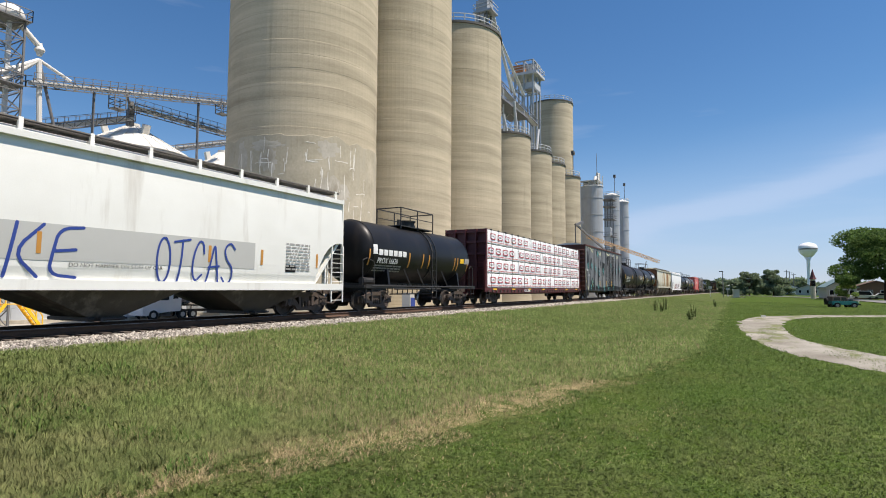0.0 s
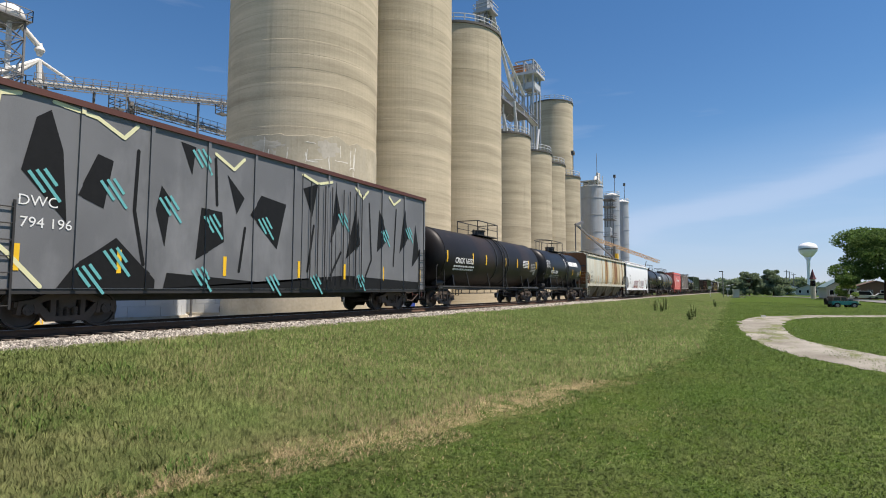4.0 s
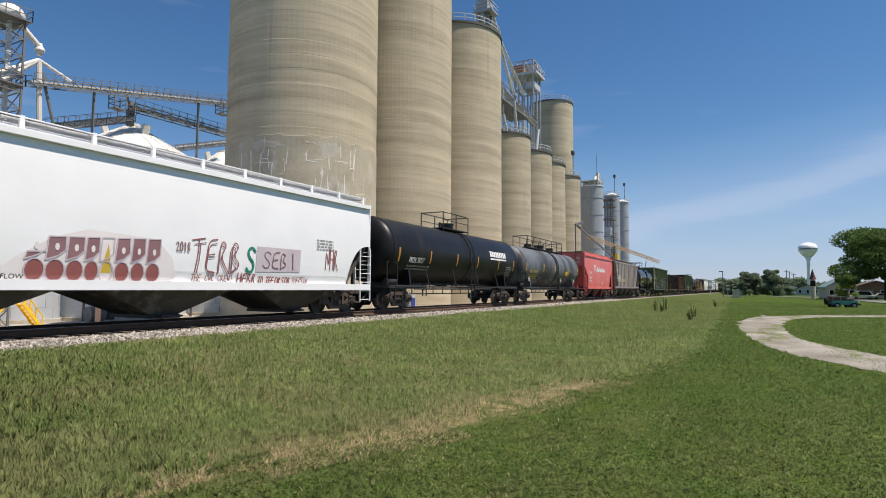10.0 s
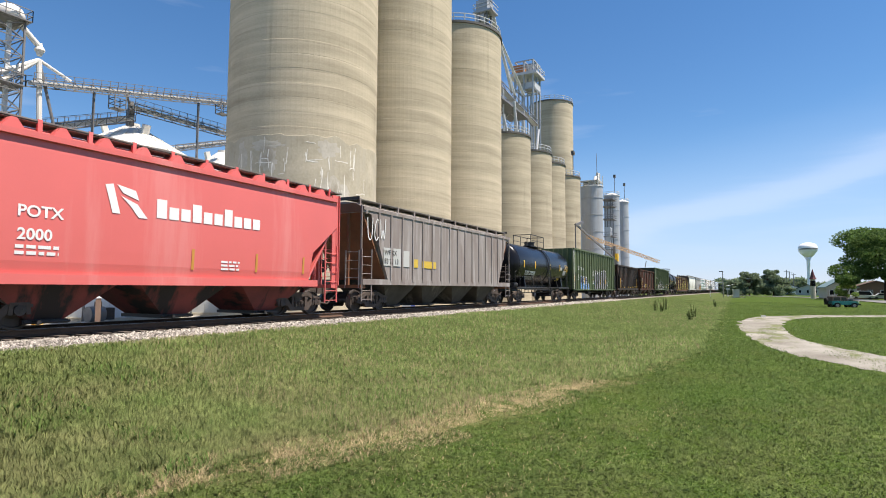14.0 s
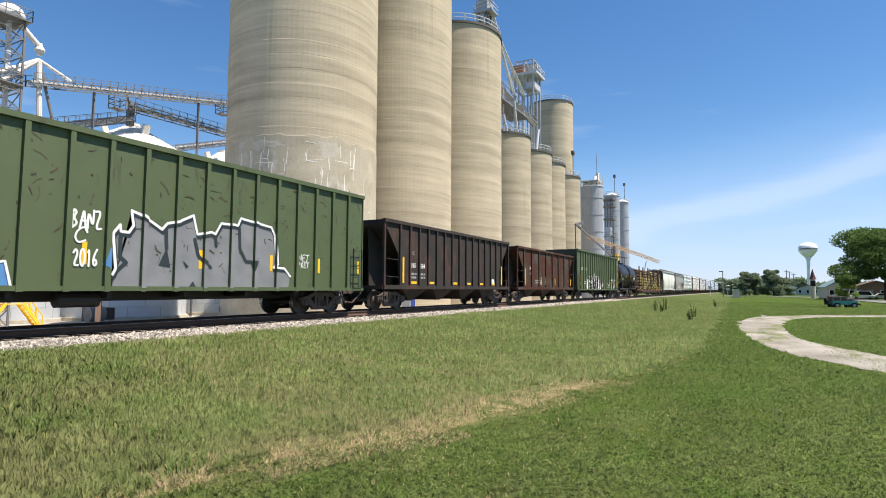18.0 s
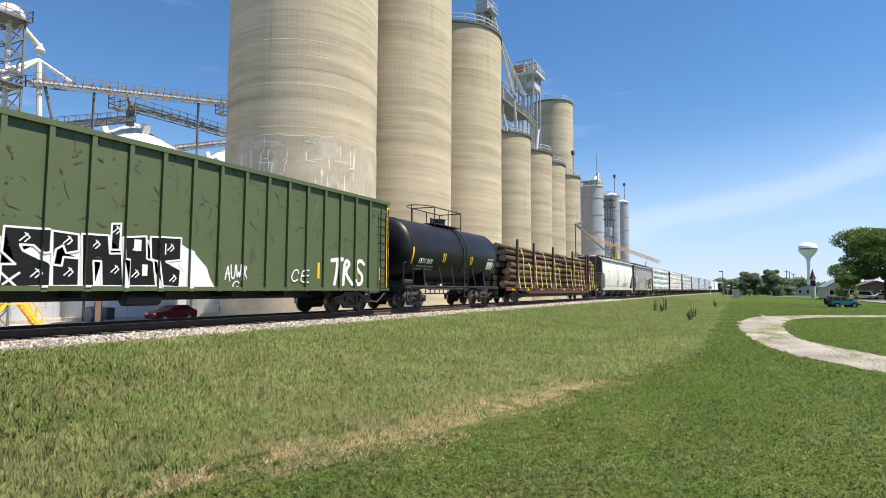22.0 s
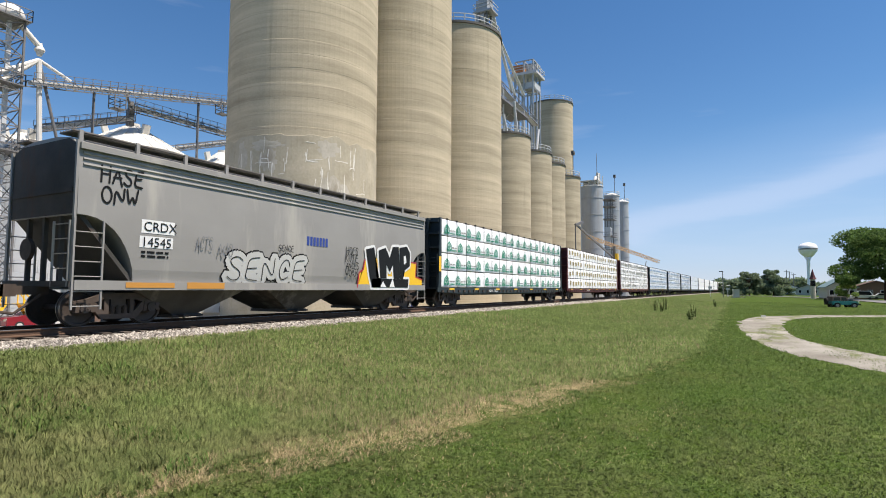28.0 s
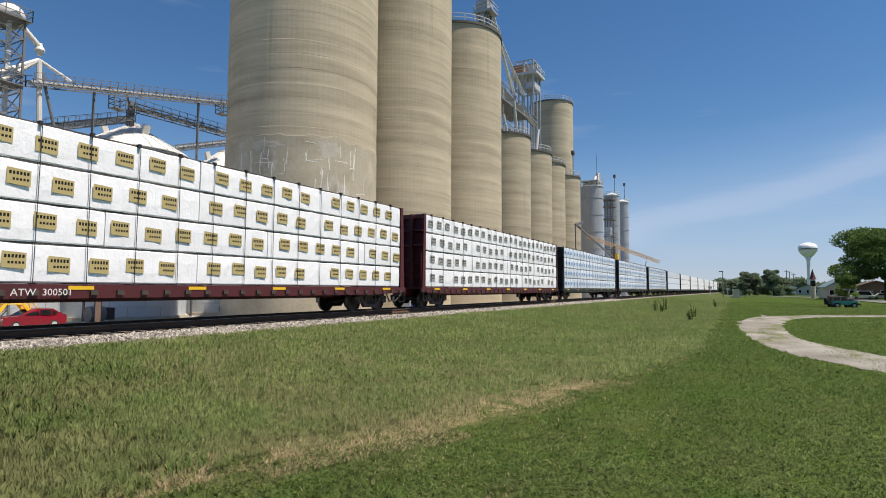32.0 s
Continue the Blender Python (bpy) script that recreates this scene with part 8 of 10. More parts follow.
def hand_rail(bm, p, q, wide, n, h=1.0, t=0.05):
    p, q = Vector(p), Vector(q)
    d = q - p
    side = d.cross(Vector((0, 0, 1))).normalized() * wide / 2
    for s in (-1, 1):
        bar(bm, p + side * s + Vector((0, 0, h)), q + side * s + Vector((0, 0, h)), t)
        for k in range(n + 1):
            a = p + d * (k / n) + side * s
            bar(bm, a, a + Vector((0, 0, h)), t)


def conveyor(p, q, label, wide=1.3, high=0.9, rail=True, bays=14):
    e = tagged(empty("conveyor_bridge"), label, "conveyor", "grain conveyors")
    bm = fresh()
    lattice(bm, p, q, wide, high, bays)
    part("truss", bm, M["frame_steel"], e)
    bm = fresh()
    up = Vector((0, 0, high * 0.5))
    bar(bm, Vector(p) + up, Vector(q) + up, wide * 0.55, high * 0.55)
    part("casing", bm, M["pale_steel"], e, "pale steel conveyor casing")
    if rail:
        bm = fresh()
        up = Vector((0, 0, high))
        hand_rail(bm, Vector(p) + up, Vector(q) + up, wide + 0.3, bays, 0.55, 0.045)
        part("hand_rail", bm, M["frame_steel"], e)
    return e


conveyor((-58, 26.4, 20.25), (-58, 49.0, 24.95), "long inclined conveyor bridge over the grain bins", 1.2, 0.55, True, 26)
conveyor((-59.5, 27.9, 16.4), (-59.5, 37.3, 19.9), "short conveyor rising to a bin roof", 1.0, 0.7, True, 9)
conveyor((-59.5, 37.15, 21.2), (-59.5, 50.2, 21.4), "pale conveyor falling towards the silo", 1.0, 0.7, True, 12)
conveyor((-64.0, 45.6, 18.9), (-64.0, 54.5, 21.8), "conveyor behind the grain bins", 1.0, 0.8, False, 8)


def supports():
    e = tagged(empty("conveyor_tower"), "slim steel legs carrying the conveyor bridge", "steel frame")
    for y, z in ((32.2, 21.4), (44.5, 24.0)):
        for x in (-58.12, -57.88):
            bm = fresh()
            bar(bm, (x, y, -2.0), (x, y, z), 0.10)
            part("leg", bm, M["frame_steel"], e)
        bm = fresh()
        for k in range(9):
            a, b = -2.0 + (z + 2) * k / 9, -2.0 + (z + 2) * (k + 1) / 9
            bar(bm, (-58.12, y, a), (-57.88, y, b), 0.05)
        part("bracing", bm, M["frame_steel"], e)
    e = tagged(empty("transfer_head"), "rusty conveyor drive and transfer box on a bin roof", "conveyor drive")
    bm = fresh()
    box(bm, -59.85, -59.25, 36.75, 37.35, 19.4, 21.3)
    box(bm, -59.8, -59.3, 36.85, 37.25, 21.3, 22.1)
    rod(bm, (-59.5, 36.9, 21.6), (-59.0, 36.2, 22.7), 0.12, 12)
    part("drive_box", tidy(bm), M["frame_steel"], e)
    for y, z in ((34.6, 20.4), (48.0, 23.6)):
        c = tagged(empty("service_cage"), "small railed service cage hung below the conveyor", "cage", "service cages")
        bm = fresh()
        box(bm, -58.5, -57.4, y - 0.6, y + 0.6, z - 0.1, z)
        part("floor", bm, M["frame_steel"], c)
        bm = fresh()
        for zz in (0.5, 1.0):
            for a, b in (((-57.4, y - 0.6), (-57.4, y + 0.6)), ((-58.5, y - 0.6), (-58.5, y + 0.6)), ((-58.5, y - 0.6), (-57.4, y - 0.6)), ((-58.5, y + 0.6), (-57.4, y + 0.6))):
                bar(bm, (*a, z + zz), (*b, z + zz), 0.07)
        for a in ((-57.4, y - 0.6), (-57.4, y + 0.6), (-58.5, y - 0.6), (-58.5, y + 0.6)):
            bar(bm, (*a, z), (*a, z + 1.4), 0.08)
        part("cage_rail", bm, M["frame_steel"], c)


supports()


def leg_tower():
    """The bucket elevator tower with its head, distributor and spouts."""
    e = tagged(empty("elevator_tower", pose(-58.5, 23.6, -2.0)), "tall lattice elevator tower with a white domed head", "elevator tower")
    w, d, h = 1.5, 1.7, 27.6
    for x in (-w, w):
        for y in (-d, d):
            bm = fresh()
            bar(bm, (x, y, 0), (x, y, h), 0.16)
            part("tower_leg", bm, M["frame_steel"], e)
    n = 17
    for k in range(n):
        a, b = h * k / n, h * (k + 1) / n
        for p, q in (((-w, -d), (w, -d)), ((w, -d), (w, d)), ((w, d), (-w, d)), ((-w, d), (-w, -d))):
            bm = fresh()
            bar(bm, (*p, a), (*q, b), 0.07)
            bar(bm, (*q, a), (*p, b), 0.07)
            bar(bm, (*p, b), (*q, b), 0.08)
            part("tower_brace", bm, M["frame_steel"], e)
    for x, y in ((-0.5, -0.5), (0.5, 0.9)):
        bm = fresh()
        box(bm, x - 0.15, x + 0.15, y - 0.17, y + 0.17, 0, h + 0.4)
        part("elevator_casing", bm, M["galv"], e, "galvanised bucket elevator casing")
    for z, o in ((15.5, 0.4), (21.6, 0.2), (h, 0.4)):
        bm = fresh()
        box(bm, -w - o, w + o, -d - o, d + o, z, z + 0.10)
        part("platform", bm, M["frame_steel"], e)
        bm = fresh()
        for p, q in (((-1, -1), (1, -1)), ((1, -1), (1, 1)), ((1, 1), (-1, 1)), ((-1, 1), (-1, -1))):
            a, b = (p[0] * (w + o), p[1] * (d + o)), (q[0] * (w + o), q[1] * (d + o))
            for zz in (0.55, 1.1):
                bar(bm, (*a, z + zz), (*b, z + zz), 0.06)
            for k in range(5):
                c = (a[0] + (b[0] - a[0]) * k / 4, a[1] + (b[1] - a[1]) * k / 4)
                bar(bm, (*c, z), (*c, z + 1.1), 0.06)
        part("platform_rail", bm, M["frame_steel"], e)
    bm = fresh()
    prof = [(1.15, 0.1)] + [(1.15 * math.cos(t), 0.55 + 1.0 * math.sin(t)) for t in [radians(10 * k) for k in range(9)]] + [(0.05, 1.56)]
    revolve(bm, [(r, z + h) for r, z in prof], 0.5, 0.9, 24)
    part("head_cover", tidy(bm), M["galv_roof"], e, "white domed elevator head", True)
    bm = fresh()
    box(bm, -0.6, 0.9, -1.7, -0.5, h + 0.2, h + 1.3)
    part("drive_motor", bm, M["motor_orange"], e, "faded orange motor housing")
    bm = fresh()
    rod(bm, (0.5, 1.8, 27.6), (0.5, 3.35, 26.2), 0.26, 12)
    part("head_spout", bm, M["galv_roof"], e)
    bm = fresh()
    revolve(bm, [(0.2, 25.3), (0.30, 25.6), (0.44, 25.8), (0.42, 25.92), (0.24, 26.25), (0.18, 26.5)], 0.5, 3.45, 20)
    part("distributor", tidy(bm), M["galv_roof"], e, "conical grain distributor")
    for q, r in (((0.5, 4.0, 14.0), 0.24), ((0.5, 5.8, 16.0), 0.14), ((0.5, 6.3, 23.8), 0.16), ((0.9, -1.6, 21.2), 0.2), ((0.9, -2.0, 19.4), 0.2)):
        bm = fresh()
        rod(bm, (0.5, 3.45, 24.9), q, r, 10)
        part("spout", bm, M["galv_roof"] if r > 0.15 else M["frame_steel"], e, "grain spout pipe")


leg_tower()


def silo_top_works():
    # penthouse on the third silo
    e = tagged(empty("roof_penthouse", pose(-38.0, 85.2, 44.2)), "steel elevator head frame standing between silos", "head house")
    bm = fresh()
    for x in (-0.9, 0.9):
        for y in (-0.9, 0.9):
            bar(bm, (x * 0.7, y, -45.3), (x * 0.7, y, 7.0), 0.24)
    for z in (2.2, 4.4, 6.6):
        for p, q in (((-0.9, -0.9), (0.9, -0.9)), ((0.9, -0.9), (0.9, 0.9)), ((0.9, 0.9), (-0.9, 0.9)), ((-0.9, 0.9), (-0.9, -0.9))):
            bar(bm, (*p, z), (*q, z), 0.14)
            bar(bm, (*p, z), (*q, z - 2.2), 0.10)
    part("frame", bm, M["frame_steel"], e)
    bm = fresh()
    box(bm, -1.75, 1.75, -1.4, 1.4, 4.3, 4.6)
    box(bm, -1.2, 0.9, -1.3, 1.3, 4.6, 6.4)
    box(bm, -1.5, 0.2, -1.0, 1.0, 2.9, 4.2)
    part("drive_house", bm, M["galv_grey"], e)
    bm = fresh()
    for z in (5.2, 5.8):
        for p, q in (((-1.75, -1.4), (1.75, -1.4)), ((1.75, -1.4), (1.75, 1.4)), ((-1.75, -1.4), (-1.75, 1.4))):
            bar(bm, (*p, z), (*q, z), 0.08)
    part("platform_rail", bm, M["pale_steel"], e)
    # spouts down to the lower silos
    for k, (p, q) in enumerate((((-38.0, 88.0, 50.6), (-38.0, 97.4, 38.9)), ((-38.6, 88.4, 50.6), (-38.6, 100.6, 39.2)), ((-38.4, 89.0, 49.0), (-38.4, 105.0, 40.7)), ((-37.0, 95.8, 36.4), (-37.0, 98.8, 26.9)), ((-37.0, 109.9, 34.6), (-37.0, 107.6, 26.5)), ((-37.0, 90.5, 32.5), (-36.5, 92.5, 27.2)))):
        bm = fresh()
        rod(bm, p, q, 0.27, 12)
        tagged(part("grain_spout", bm, M["pale_steel"]), "pale steel grain spout between silo roofs", "spout", "grain spouts")
    # sloping gallery
    e = tagged(empty("conveyor_gallery"), "sloping steel conveyor gallery between silo tops", "conveyor")
    bm = fresh()
    lattice(bm, (-38.6, 84.0, 39.0), (-38.6, 113.0, 36.4), 1.3, 1.0, 14, 0.12)
    part("truss", bm, M["frame_steel"], e)
    bm = fresh()
    bar(bm, (-38.6, 84.0, 39.2), (-38.6, 113.0, 36.6), 1.0, 0.35)
    part("casing", bm, M["pale_steel"], e)
    for y in (88.0, 93.2, 99.0, 104.0):
        bm = fresh()
        for x in (-40.0, -38.0):
            bar(bm, (x, y, 26.8), (x, y, 39.0 - (y - 84) * 0.09), 0.2)
        for k in range(5):
            z = 27 + 2.4 * k
            bar(bm, (-40.0, y, z), (-38.0, y, z + 2.4), 0.12)
            bar(bm, (-38.0, y, z), (-40.0, y, z + 2.4), 0.12)
        part("trestle", bm, M["pale_steel"], e)
    bm = fresh()
    box(bm, -41.0, -37.0, 90.0, 104.0, 35.2, 35.6)
    box(bm, -40.4, -38.0, 96.0, 99.0, 28.0, 31.5)
    part("service_floor", bm, M["frame_steel"], e)
    # head house frame on the head silo
    e = tagged(empty("head_house", pose(-43.8, 123.4, 45.7)), "open steel head house with orange motor beside the tall silo", "head house")
    bm = fresh()
    for x in (-2.2, 0.0, 2.2):
        for y in (-3.4, -1.0, 1.4):
            bar(bm, (x, y, -47.4), (x, y, 8.6 if x > -1 else 5.4), 0.30)
    for z in (2.0, 5.4, 8.6):
        for y in (-3.4, -1.0, 1.4):
            bar(bm, (-2.2, y, z), (2.2, y, z), 0.24)
        for x in (-2.2, 0.0, 2.2):
            bar(bm, (x, -3.4, z), (x, 1.4, z), 0.24)
    for a, b in ((-3.4, -1.0), (-1.0, 1.4)):
        for x in (-2.2, 2.2):
            bar(bm, (x, a, 2.0), (x, b, 5.4), 0.16)
    part("frame", bm, M["galv_grey"], e)
    bm = fresh()
    box(bm, -3.7, 3.2, -4.0, 2.0, 5.2, 5.8)
    box(bm, -0.4, 2.4, -3.0, 1.0, 2.2, 3.6)
    rod(bm, (-5.4, -2.0, -2.2), (-0.6, -2.0, -2.2), 0.55, 14)
    box(bm, -1.8, 1.8, -0.6, 1.6, 5.9, 8.6)
    part("machine_floor", bm, M["pale_steel"], e)
    bm = fresh()
    box(bm, -2.9, -0.3, -3.6, -1.2, 6.0, 7.8)
    part("drive_motor", bm, M["motor_orange"], e, "faded orange motor housing")
    bm = fresh()
    for z in (6.5, 7.1):
        for p, q in (((3.2, -4.0), (3.2, 2.0)), ((-3.7, -4.0), (3.2, -4.0)), ((3.2, 2.0), (-3.7, 2.0))):
            bar(bm, (*p, z), (*q, z), 0.12)
    part("platform_rail", bm, M["pale_steel"], e)
    bm = fresh()
    box(bm, 3.6, 4.72, 0.9, 2.5, -10.5, -7.8)
    part("wall_louvre", bm, M["rim"], head_silo, "dark louvred opening")
    head = bpy.data.objects["wall_louvre"]
    head.matrix_basis = pose(0.0, 1.0, 50.2)
    # catwalks, lamps and a boom by the steel silos
    e = tagged(empty("stair_tower", pose(-34.4, 165.0, -1.1)), "caged ladder tower between steel silos", "stair tower")
    bm = fresh()
    for x in (-0.8, 0.8):
        for y in (-1.6, 1.6):
            bar(bm, (x, y, 0), (x, y, 28.5), 0.22)
    part("frame", bm, M["frame_steel"], e)
    for z in (10.0, 14.0, 17.8, 22.8, 26.5, 28.5):
        bm = fresh()
        box(bm, -1.6, 1.6, -2.8, 2.8, z, z + 0.15)
        for zz in (0.6, 1.2):
            for p, q in (((-1.6, -2.8), (1.6, -2.8)), ((1.6, -2.8), (1.6, 2.8)), ((1.6, 2.8), (-1.6, 2.8))):
                bar(bm, (*p, z + zz), (*q, z + zz), 0.09)
        part("landing", bm, M["frame_steel"], e)
    bm = fresh()
    box(bm, -0.7, 0.7, -2.2, 0.4, 10.0, 20.5)
    part("casing", bm, M["galv"], e)
    for x, y, z, r in ((-33.4, 123.0, 25.9, 6.2), (-35.2, 177.6, 30.4, 6.4), (-35.4, 194.6, 30.9, 6.2)):
        bm = fresh()
        bar(bm, (0, 0, 0), (0, 0, r), 0.14)
        box(bm, -0.3, 0.3, -0.55, 0.55, r - 0.4, r + 0.5)
        tagged(part("flood_lamp", bm, M["rim"]), "dark floodlight on a slim roof mast", "floodlight", "roof floodlights").matrix_basis = pose(x, y, z)
    bm = fresh()
    rod(bm, (0, 0, 0), (0, 0, 9.5), 0.06, 6)
    tagged(part("antenna_mast", bm, M["frame_steel"]), "thin antenna mast on a silo roof", "antenna").matrix_basis = pose(-34.9, 152.4, 29.1)
    e = tagged(empty("roof_gear", pose(-36.0, 150.75, 29.2)), "white vents and walkway on a steel silo roof", "roof gear")
    bm = fresh()
    box(bm, -2.4, 2.4, -2.6, 3.6, 1.2, 1.4)
    for y in (-2.4, 0.4, 3.4):
        bar(bm, (2.2, y, 0), (2.2, y, 3.4), 0.18)
    part("walkway", bm, M["pale_steel"], e)
    bm = fresh()
    rod(bm, (1.0, 2.6, 0.5), (1.0, 3.4, 4.2), 0.5, 10)
    part("vent_pipe", bm, M["galv_roof"], e)
    bm = fresh()
    rod(bm, (1.2, -1.6, 0.5), (1.2, -0.4, 2.6), 0.4, 10)
    part("vent_pipe", bm, M["galv_roof"], e)


silo_top_works()


def loading_boom():
    e = tagged(empty("loading_boom"), "tan lattice loading boom over the rail siding", "crane boom")
    a, b = Vector((-30.9, 125.0, 13.1)), Vector((-19.2, 150.0, 8.3))
    bm = fresh()
    lattice(bm, a, b, 0.6, 0.6, 16, 0.10)
    part("boom", bm, M["boom"], e, "tan lattice boom")
    bm = fresh()
    bar(bm, (-30.6, 114.0, 15.0), (-26.5, 133.0, 8.6), 0.34)
    bar(bm, (-30.6, 114.0, 15.0), (-30.6, 114.0, 2.0), 0.22)
    bar(bm, (-30.6, 114.0, 14.8), (-29.6, 116.0, 15.6), 0.5)
    part("boom_stay", bm, M["frame_steel"], e, "dark steel boom stay")
    bm = fresh()
    bar(bm, (-26.5, 132.0, -0.6), (-26.5, 132.0, 11.5), 0.7)
    box(bm, -27.8, -25.4, 130.0, 134.5, 5.4, 6.6)
    box(bm, -27.4, -25.8, 131.0, 133.0, 6.6, 8.4)
    part("operator_stand", bm, M["frame_steel"], e)
    bm = fresh()
    box(bm, -26.2, -25.6, 131.2, 132.4, 8.0, 9.8)
    part("signal_panel", bm, M["yellow"], e, "yellow control panel")
    bm = fresh()
    bar(bm, (-21.6, 146.0, 8.6), (-22.4, 146.4, 5.0), 0.12)
    part("hook_cable", bm, M["frame_steel"], e)


loading_boom()


# ---- the yard behind the train ----
def yellow_stairs():
    e = tagged(empty("yellow_stairs", pose(-50.0, 22.4, -1.75)), "yellow steel crossover stairs in the yard", "stairs")
    for y0, y1, z0, z1 in ((-2.0, -0.6, 0.0, 2.0), (2.0, 0.6, 0.0, 2.0)):
        for x in (-0.45, 0.45):
            bm = fresh()
            bar(bm, (x, y0, z0), (x, y1, z1), 0.12, 0.22)
            part("stringer", bm, M["yellow"], e)
            bm = fresh()
            bar(bm, (x, y0, z0 + 1.0), (x, y1, z1 + 1.0), 0.07)
            for k in range(4):
                f = k / 3
                bar(bm, (x, y0 + (y1 - y0) * f, z0 + (z1 - z0) * f), (x, y0 + (y1 - y0) * f, z0 + (z1 - z0) * f + 1.0), 0.07)
            part("hand_rail", bm, M["yellow"], e)
        for k in range(7):
            f = (k + 0.5) / 7
            bm = fresh()
            y, z = y0 + (y1 - y0) * f, z0 + (z1 - z0) * f
            box(bm, -0.45, 0.45, y - 0.14, y + 0.14, z, z + 0.04)
            part("tread", bm, M["yellow"], e)
    bm = fresh()
    box(bm, -0.5, 0.5, -0.65, 0.65, 1.96, 2.02)
    part("landing", bm, M["yellow"], e)


yellow_stairs()


def yard_things():
    # sheet-metal shed wall at the far left and pumps by the bins
    e = tagged(empty("control_shed", pose(-60.0, 15.0, -2.0)), "pale sheet metal shed beside the bins", "shed")
    bm = fresh()
    box(bm, -2.5, 2.5, -5.5, 5.2, 0, 5.0)
    part("wall", bm, M["galv"], e)
    bm = fresh()
    plate(bm, [(-5.7, 4.9), (5.4, 4.9), (5.4, 5.1), (-0.15, 6.2), (-5.7, 5.1)], "x", -2.8, 2.8)
    part("roof", tidy(bm), M["galv_roof"], e)
    e = tagged(empty("aeration_fan", pose(-54.6, 31.6, -1.9)), "grey aeration fan beside a grain bin", "fan", "aeration fans")
    bm = fresh()
    rod(bm, (0, -0.9, 0.9), (0, 0.5, 0.9), 0.75, 18)
    part("fan_drum", bm, M["frame_steel"], e)
    bm = fresh()
    box(bm, -0.5, 0.5, 0.5, 1.4, 0.35, 1.5)
    box(bm, -0.2, 0.2, -0.2, 0.3, 1.6, 2.1)
    part("motor_box", bm, M["truck"], e)
    bm = fresh()
    box(bm, -0.8, 0.8, -1.0, 1.5, 0.0, 0.2)
    part("skid", bm, M["galv_roof"], e)
    copy_thing(e, pose(-54.8, 47.3, -1.9, 0, 0, 12))
    e = tagged(empty("gas_cylinder_rack", pose(-53.5, 49.6, -1.85)), "pale pipe rack and panel beside a bin", "pipe rack")
    bm = fresh()
    for y in (-1.1, 0.0, 1.1):
        bar(bm, (0, y, 0), (0, y, 2.6), 0.14)
    for z in (0.7, 1.6, 2.5):
        bar(bm, (0, -1.1, z), (0, 1.1, z), 0.12)
    part("rack", bm, M["pale_steel"], e)
    bm = fresh()
    box(bm, -0.3, 0.1, -0.7, 0.6, 0.8, 2.1)
    part("panel", bm, M["frame_steel"], e)
    turn = math.degrees(math.atan2(-20.3, 35.0))
    e = tagged(empty("speed_sign", pose(-35.0, 20.3, -1.0, 0, 0, turn)), "white speed sign on a weathered brown post", "sign")
    bm = fresh()
    bar(bm, (0, 0, 0), (0, 0, 2.55), 0.30)
    part("post", bm, surface("weathered_wood_post", (0.22, 0.15, 0.11), (0.15, 0.10, 0.08), 0.9, 0, 4, 0.7, 0.2), e)
    bm = fresh()
    box(bm, 0.16, 0.18, -0.22, 0.22, 1.90, 2.48)
    part("sign_plate", bm, M["pure_white"], e, "white sign plate")
    me = text_mesh("35", 0.40, 0.006)
    for v in me.vertices:
        v.co = (0.186, v.co.x - 0.20, v.co.y + 2.05)
    me.materials.clear()
    me.materials.append(M["ink_black"])
    new("number", me).parent = e
    e = tagged(empty("track_cabinet", pose(-22.5, 36.2, -0.1)), "blue-grey relay cabinet beside the track", "cabinet")
    bm = fresh()
    box(bm, -0.35, 0.35, -0.4, 0.4, 0.0, 1.35)
    part("case", bm, M["lower_grey"], e)
    bm = fresh()
    box(bm, 0.35, 0.38, -0.3, 0.3, 0.3, 1.0)
    part("door", bm, M["ink_blue"], e, "dark blue cabinet door")


yard_things()


